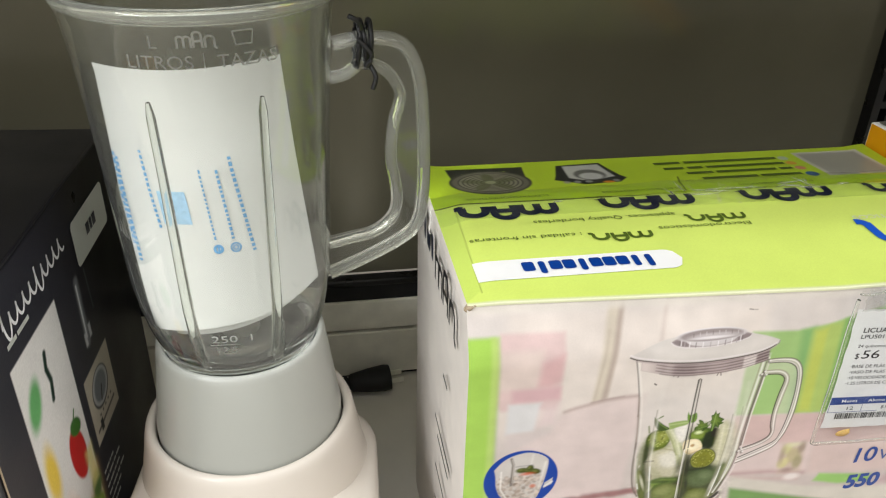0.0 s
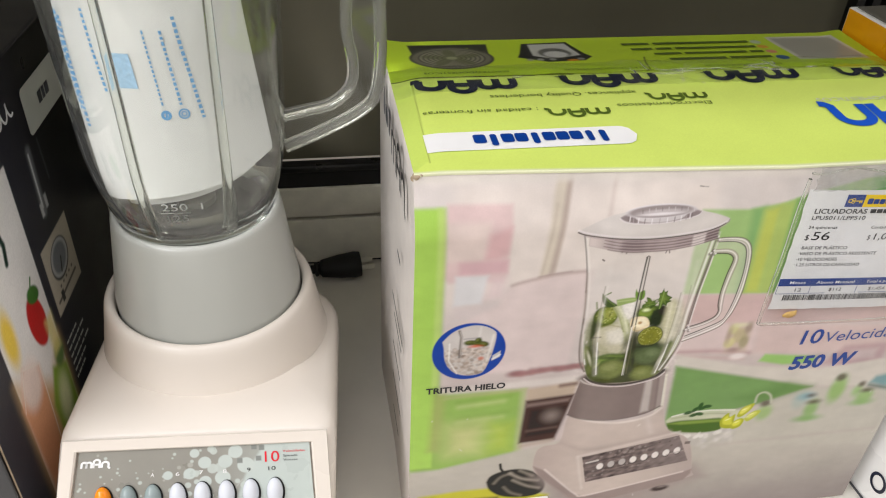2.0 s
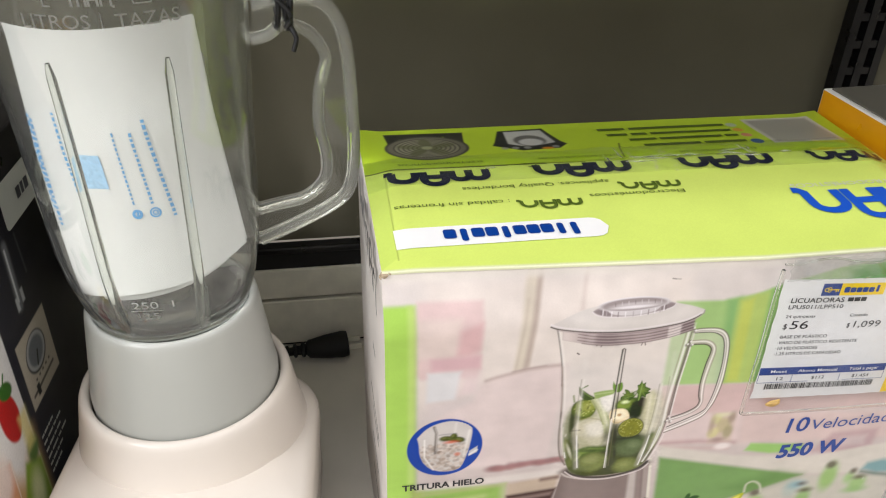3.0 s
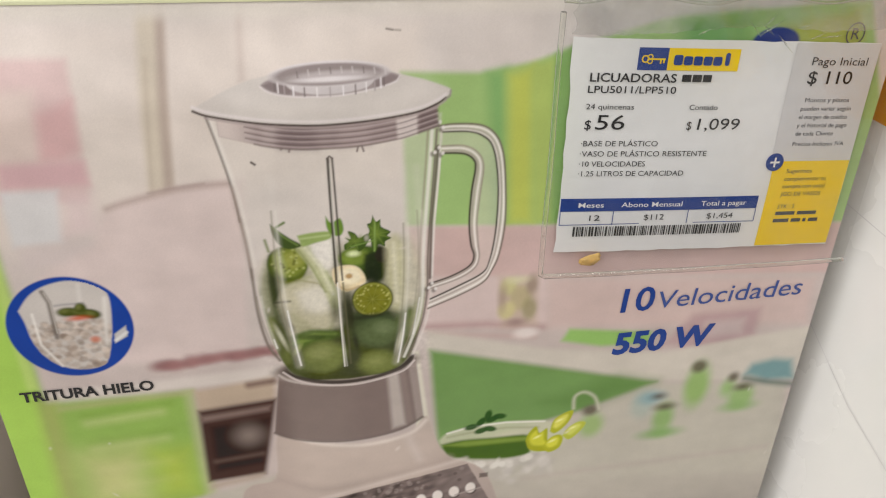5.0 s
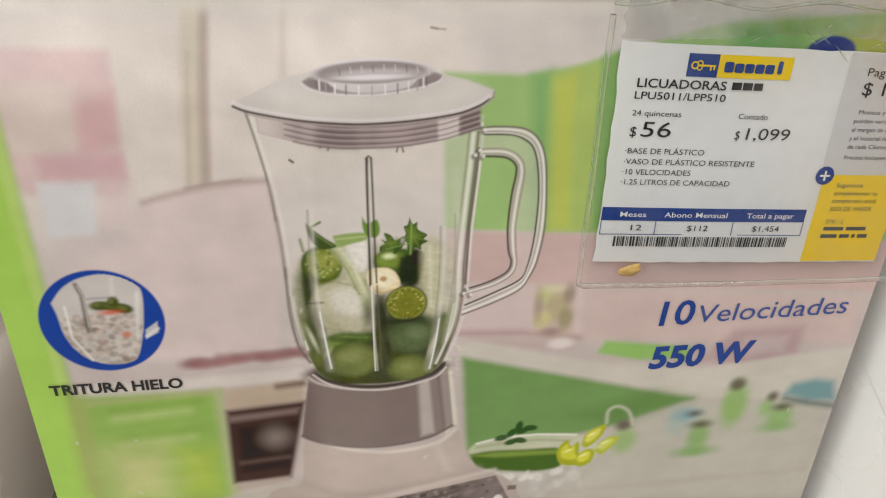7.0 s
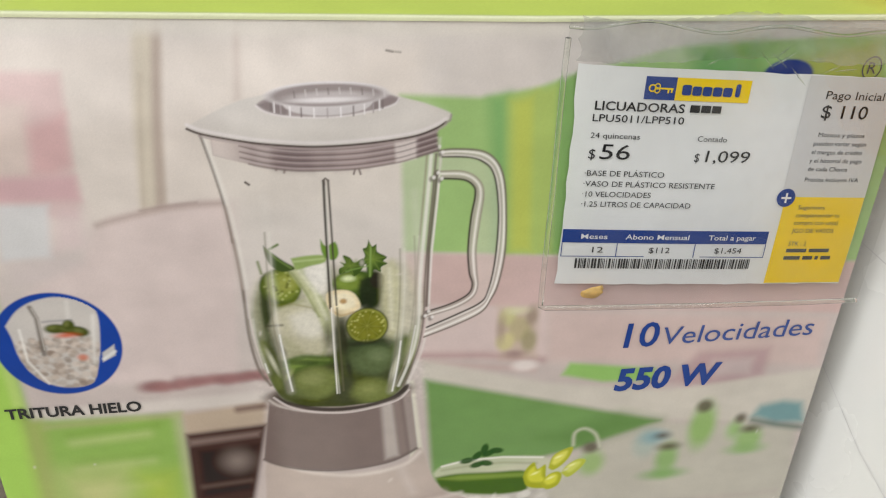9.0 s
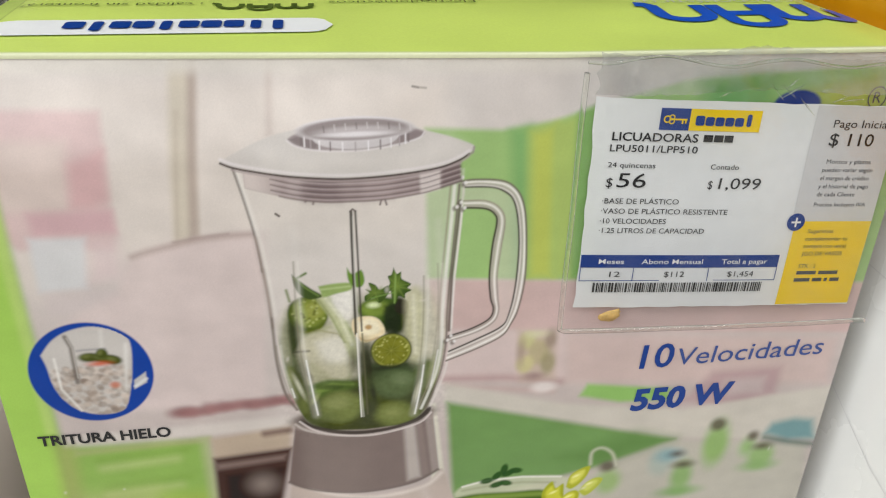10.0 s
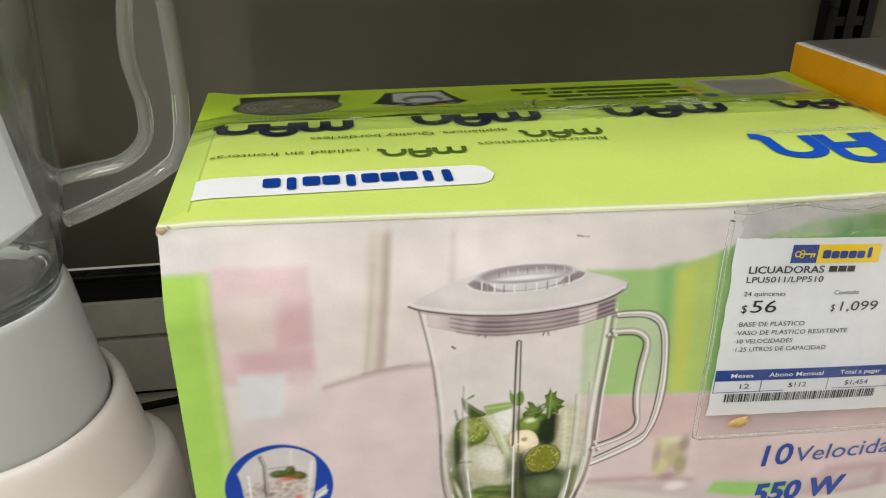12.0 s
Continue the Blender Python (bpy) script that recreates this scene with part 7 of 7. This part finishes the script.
# drive coupling inside the jar
smooth(part("blade_hub", lathe([(0.0005, 0.2256), (0.012, 0.2256), (0.012, 0.2300), (0.006, 0.2350), (0.005, 0.2400), (0.0005, 0.2402)], 24), STEEL, blender, "grey metal hub in the jar"))

tie = thing("twist_tie", "black plastic tie knotted round the jar grip", "tie", pose(-0.1224, 0.1165, 0, 0, 0, 5.2))
for k, (x, tilt) in enumerate(((0.080, 0.10), (0.0835, -0.15), (0.0865, 0.05))):
    pts = [(x + tilt * 0.01 * math.sin(a), 0.0085 * math.cos(a), 0.4030 + 0.0125 * math.sin(a)) for a in (2 * math.pi * i_ / 24 for i_ in range(25))]
    smooth(part("loop", tube(pts, 0.0015, 8), TIE, tie), 80)
for pts in ([(0.081, -0.009, 0.413), (0.079, -0.012, 0.418), (0.074, -0.012, 0.421)], [(0.085, -0.009, 0.394), (0.088, -0.013, 0.388), (0.086, -0.014, 0.381)], [(0.079, -0.010, 0.408), (0.086, -0.0125, 0.400), (0.083, -0.011, 0.393)]):
    smooth(part("tail", tube(smooth_path(pts, 5), 0.0014, 8), TIE, tie), 80)

# leaflet standing in the jar
leaflet = thing("leaflet", "white leaflet with sky-blue print standing in the jar", "leaflet", pose(-0.1224, 0.1165, 0, 0, 0, -3.8))


def paper_y(x, z):
    return -0.0345 + 8.0 * (x + 0.004) ** 2 + 0.0016 * math.sin((z - 0.25) * 30 + 40 * x) + 0.13 * max(0.0, z - 0.345 - 0.25 * x)


vs, fs = [], []
nx, nz = 26, 24
for j in range(nz + 1):
    for i_ in range(nx + 1):
        a, b = i_ / nx, j / nz
        lo, hi = (-0.0455, 0.243), (0.0510, 0.268)
        tl, tr = (-0.0600, 0.3985), (0.0390, 0.4060)
        x = (lo[0] * (1 - a) + hi[0] * a) * (1 - b) + (tl[0] * (1 - a) + tr[0] * a) * b
        z = ((lo[1] * (1 - a) + hi[1] * a) - 0.006 * math.sin(math.pi * a ** 2.2)) * (1 - b) + (tl[1] * (1 - a) + tr[1] * a) * b
        vs.append((x, paper_y(x, z), z))
for j in range(nz):
    for i_ in range(nx):
        k = j * (nx + 1) + i_
        fs.append((k, k + 1, k + nx + 2, k + nx + 1))
me = bpy.data.meshes.new("page")
me.from_pydata(vs, [], fs)
me.shade_smooth()
part("page", me, PAGE, leaflet)
me = bpy.data.meshes.new("page")
me.from_pydata([(x * 0.9 + 0.004 + 0.05 * (0.33 - z) * 0.25, y + 0.006 + 0.03 * abs(x) , z - 0.006 + 0.08 * x) for x, y, z in vs], [], fs)
me.shade_smooth()
part("page", me, PAGE, leaflet, "second folded page")
LP = lambda x, z: (x, paper_y(x, z) - 0.0005, z)


def f_run(ax, az, bx, bz, w, sizes):
    """A run of plain bars along a slanted line of writing."""
    total = sum(sizes) + 0.6 * (len(sizes) - 1)
    t, out = 0.0, []
    for s_ in sizes:
        u0, u1 = t / total, (t + s_) / total
        out.append(f_stroke([(ax + (bx - ax) * u0, az + (bz - az) * u0), (ax + (bx - ax) * u1, az + (bz - az) * u1)], w))
        t += s_ + 0.6
    return f_join(out)


FINE = tuple(0.7 + 0.5 * ((k * 7) % 5) / 4 for k in range(19))
runs = [f_run(0.0185, 0.299, 0.0105, 0.357, 0.0018, FINE), f_run(0.0080, 0.308, 0.0035, 0.350, 0.0015, FINE[:15]), f_run(-0.0015, 0.308, -0.0055, 0.350, 0.0011, FINE[2:18]), f_run(-0.0305, 0.314, -0.0370, 0.357, 0.0017, FINE[1:16]), f_run(-0.0460, 0.290, -0.0525, 0.350, 0.0022, FINE), f_run(-0.0485, 0.300, -0.0545, 0.352, 0.0018, FINE[:14])]
tagged(decal("print_lines", f_join(runs), LP, INK_CYAN, leaflet, "unreadable sky-blue lines"), kind="stuff")
decal("print_patch", f_poly([(-0.0280, 0.3165), (-0.0125, 0.3175), (-0.0145, 0.3370), (-0.0300, 0.3360)]), LP, INK_HAZE, leaflet, "plain sky-blue patch")
decal("print_dot", f_join([f_ring(-0.0005, 0.3020, 0.0028, 0.0030, 0.0016, 24), f_rect(-0.0009, 0.2996, 0.0003, 0.3040), f_ring(0.0088, 0.3025, 0.0030, 0.0032, 0.0009, 24), f_ring(0.0088, 0.3025, 0.0016, 0.0017, 0.0007, 20)]), LP, INK_CYAN, leaflet)

# mains plug and lead behind the blender
plug = thing("power_plug", "black mains plug and lead lying on the shelf", "plug", pose(-0.034, 0.314, 0.0, 0, 0, 6))
secs = []
for x, w, h in ((-0.034, 0.004, 0.004), (-0.031, 0.0070, 0.0070), (-0.029, 0.0070, 0.0070), (-0.028, 0.0048, 0.0048), (-0.025, 0.0048, 0.0048), (-0.024, 0.0078, 0.0078), (-0.022, 0.0078, 0.0078), (-0.021, 0.0052, 0.0052), (-0.018, 0.0052, 0.0052), (-0.017, 0.0086, 0.0082), (-0.015, 0.0086, 0.0082), (-0.0135, 0.0060, 0.0060), (-0.011, 0.0110, 0.0095), (0.004, 0.0145, 0.0125), (0.019, 0.0160, 0.0145), (0.024, 0.0150, 0.0135)):
    secs.append([(x * 1.1, 0.88 * w * math.cos(a), 0.0132 + 0.88 * h * math.sin(a)) for a in (2 * math.pi * k / 20 for k in range(20))])
smooth(part("shell", loft(secs), SLOT, plug), 50)
for y in (-0.006, 0.006):
    part("prong", box(0.024, 0.040, y - 0.0008, y + 0.0008, 0.0100, 0.0160, 0.0005), STRIP, plug, "flat metal prong")
smooth(part("lead", tube(smooth_path([(-0.020, 0, 0.0132), (-0.040, 0.002, 0.0095), (-0.070, 0.006, 0.0045), (-0.11, -0.004, 0.0036), (-0.14, -0.05, 0.0036), (-0.11, -0.092, 0.012), (-0.075, -0.112, 0.03)], 6), 0.0033, 10), SLOT, plug, "black flexible lead"), 80)

# ---- charcoal carton ----
dark = thing("appliance_box", "charcoal printed carton picturing fruit drinks, beside the blender", "box", pose(-0.234, 0.003, 0, 0, 0, -4.3))
CHAR = material("charcoal carton", (30, 30, 35), 0.35, vary=0.12, grain=20, coat=0.2)
part("carton", box(-0.21, 0, 0, 0.250, 0, 0.311, 0.0012), CHAR, dark)
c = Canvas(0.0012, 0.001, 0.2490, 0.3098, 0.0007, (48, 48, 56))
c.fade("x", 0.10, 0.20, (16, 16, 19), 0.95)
c.rect(0.037, 0.048, 0.106, 0.2605, (236, 233, 230), 0.0007)
c.poly([(0.037, 0.048), (0.106, 0.048), (0.106, 0.13), (0.08, 0.11), (0.037, 0.15)], (206, 170, 120), 0.01)
c.disc(0.052, 0.226, 0.008, 0.015, (110, 180, 110), 0.003, 1, -25)
c.line([(0.077, 0.243), (0.0745, 0.234), (0.077, 0.224), (0.074, 0.213)], 0.0045, (24, 52, 40), 0.001)
c.disc(0.0865, 0.158, 0.0115, 0.021, (190, 34, 34), 0.001, 1, 10)
c.disc(0.091, 0.176, 0.009, 0.006, (60, 110, 40), 0.001, 1, -30)
c.line([(0.089, 0.18), (0.094, 0.187)], 0.002, (70, 120, 50), 0.0005)
c.disc(0.049, 0.176, 0.008, 0.020, (240, 206, 60), 0.004, 0.95)
c.poly([(0.040, 0.052), (0.036, 0.13), (0.050, 0.150), (0.070, 0.135), (0.066, 0.052)], (222, 160, 120), 0.004)
c.disc(0.055, 0.133, 0.014, 0.018, (240, 224, 216), 0.005, 0.9)
c.line([(0.038, 0.125), (0.050, 0.150), (0.071, 0.136), (0.066, 0.06)], 0.001, (240, 230, 220), 0.0006, 0.8)
c.poly([(0.074, 0.050), (0.072, 0.095), (0.086, 0.118), (0.106, 0.105), (0.106, 0.050)], (140, 170, 60), 0.003)
c.disc(0.090, 0.085, 0.009, 0.018, (232, 236, 190), 0.006, 0.9, -10)
c.disc(0.100, 0.118, 0.008, 0.010, (70, 120, 50), 0.003, 0.9)
c.rect(0.094, 0.12, 0.106, 0.150, (236, 222, 140), 0.004, 0.8)
# small picture of a dial
c.rect(0.1165, 0.1345, 0.1675, 0.1885, (198, 190, 172), 0.0007)
c.disc(0.141, 0.1675, 0.0165, 0.0150, (60, 60, 60), 0.0008)
c.disc(0.141, 0.1680, 0.0150, 0.0135, (190, 192, 192), 0.0008)
c.disc(0.141, 0.1680, 0.0120, 0.0108, (122, 128, 132), 0.0015)
c.line([(0.139, 0.158), (0.143, 0.167)], 0.002, (20, 20, 20), 0.0005)
c.line([(0.122, 0.143), (0.160, 0.1445)], 0.0025, (90, 84, 76), 0.0006)
c.rect(0.128, 0.1385, 0.133, 0.1475, (24, 24, 24), 0.0006)
for k in range(5):
    c.rect(0.130 + 0.006 * k, 0.1495, 0.1325 + 0.006 * k, 0.1515, (80, 76, 70), 0.0005)
# chrome lever picture
c.line([(0.141, 0.2500), (0.1405, 0.232), (0.1395, 0.206)], 0.0075, (120, 122, 126), 0.0025)
c.line([(0.1400, 0.2480), (0.1392, 0.21)], 0.002, (226, 228, 230), 0.001)
c.rect(0.135, 0.204, 0.139, 0.214, (206, 208, 210), 0.001)
c.rect(0.144, 0.206, 0.148, 0.216, (190, 192, 194), 0.001)
c.line([(0.158, 0.25), (0.16, 0.22)], 0.002, (90, 92, 96), 0.001, 0.8)
c.c *= 1 + 0.03 * np.random.default_rng(5).standard_normal(c.x.shape)[..., None]
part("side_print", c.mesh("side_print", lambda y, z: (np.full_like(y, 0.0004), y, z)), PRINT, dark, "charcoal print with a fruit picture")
DK = lambda y, z: (0.0008, y, z)
script = []
for k in range(220):
    t = k / 219
    tall = 1.35 if t < 0.10 or 0.50 < t < 0.60 else 0.75
    script.append((0.040 + 0.095 * t + 0.0018 * math.cos(t * 62), 0.2835 + 0.0065 * math.sin(t * 62) * tall))
decal("script_mark", f_stroke(script, 0.0019), DK, INK_WHITE, dark, "white script-like trade mark")
decal("script_mark", f_bars(0.041, 0.2715, 0.071, 0.0028, (6, 8)), DK, INK_PALE, dark, "unreadable pale bars")
for k in range(6):
    z = 0.112 - 0.0065 * k
    tagged(decal("side_line", f_bars(0.1135, z, 0.1135 + (0.022, 0.034, 0.03, 0.038, 0.026, 0.02)[k], 0.0022, (4, 6, 3, 5)), DK, INK_PALE, dark, "unreadable pale bars"), kind="stuff")
c = Canvas(-0.208, 0.002, -0.0015, 0.2490, 0.003, (24, 24, 27))
c.poly([(-0.21, 0.0), (-0.21, 0.12), (-0.03, 0.12), (-0.015, 0.0)], (66, 60, 70), 0.004)
part("top_print", c.mesh("top_print", lambda x, y: (x, y, np.full_like(x, 0.3114))), PRINT, dark)
decal("worn_edge", f_rect(0.0005, 0.002, 0.0022, 0.309), lambda y, z: (0.0010, y, z), CARD_BROWN, dark, "worn bare carton edge")
label2 = thing("paper_sticker", "small grey-white paper sticker on the charcoal carton", "sticker", pose(-0.234, 0.003, 0, 0, 0, -4.3))
decal("sheet", f_rect(0.1510, 0.2545, 0.2180, 0.2860, 0.004), lambda y, z: (0.0009, y, z), INK_PALE, label2)
tagged(decal("small_print", f_bars(0.175, 0.266, 0.195, 0.008, (3, 2, 3)), lambda y, z: (0.0012, y, z), INK_GREYTEXT, label2), kind="stuff")

# ---- white and yellow carton ----
white = thing("appliance_box", "glossy white carton with a yellow upper band, on the shelf", "box", pose(0.3525, 0.0, 0, 0, 0, 3.8))
part("carton", box(0, 0.22, -0.135, 0.186, 0, 0.318, 0.0015), GLOSSWHITE, white)
RW = lambda off: (lambda y, z: (-off, -y, z))
decal("yellow_band", f_poly([(-0.184, 0.242), (0.133, 0.244), (0.133, 0.3174), (-0.184, 0.3174)]), RW(0.0006), YELLOW, white, "yellow printed band")
decal("round_mark", f_ring(0.0095, 0.0262, 0.0078, 0.0088, 0.0026, 32), RW(0.0006), INK_NAVY, white, "navy ring trade mark")
mark_blocks("mark_shape", 0.021, 0.0185, 0.068, 0.0125, (0.75, 1, 0.75, 0.9), RW(0.0006), INK_NAVY, white, "navy rounded shape")
decal("band_letter", f_text("g", -0.004, 0.2590, 0.0065, 0.014, 0, 0.02), RW(0.0010), INK_WHITE, white, "white letter")
decal("hair_lines", f_join([f_stroke([(-0.02, 0.205), (0.03, 0.2), (0.08, 0.185)], 0.0005), f_stroke([(-0.03, 0.150), (0.02, 0.12), (0.06, 0.105)], 0.0005)]), RW(0.0006), INK_GREY, white, "faint grey hair lines")
decal("worn_edge", f_rect(-0.184, 0.0004, 0.133, 0.0030), RW(0.0009), INK_GREYTEXT, white, "dark scuffed bottom edge")
# shade on the lid flap is put into its dark colour
part("top_flap", box(0.004, 0.215, -0.13, 0.182, 0.3181, 0.3192, 0.0004), CARD_SHADED, white, "white lid flap coloured dark grey for shade")
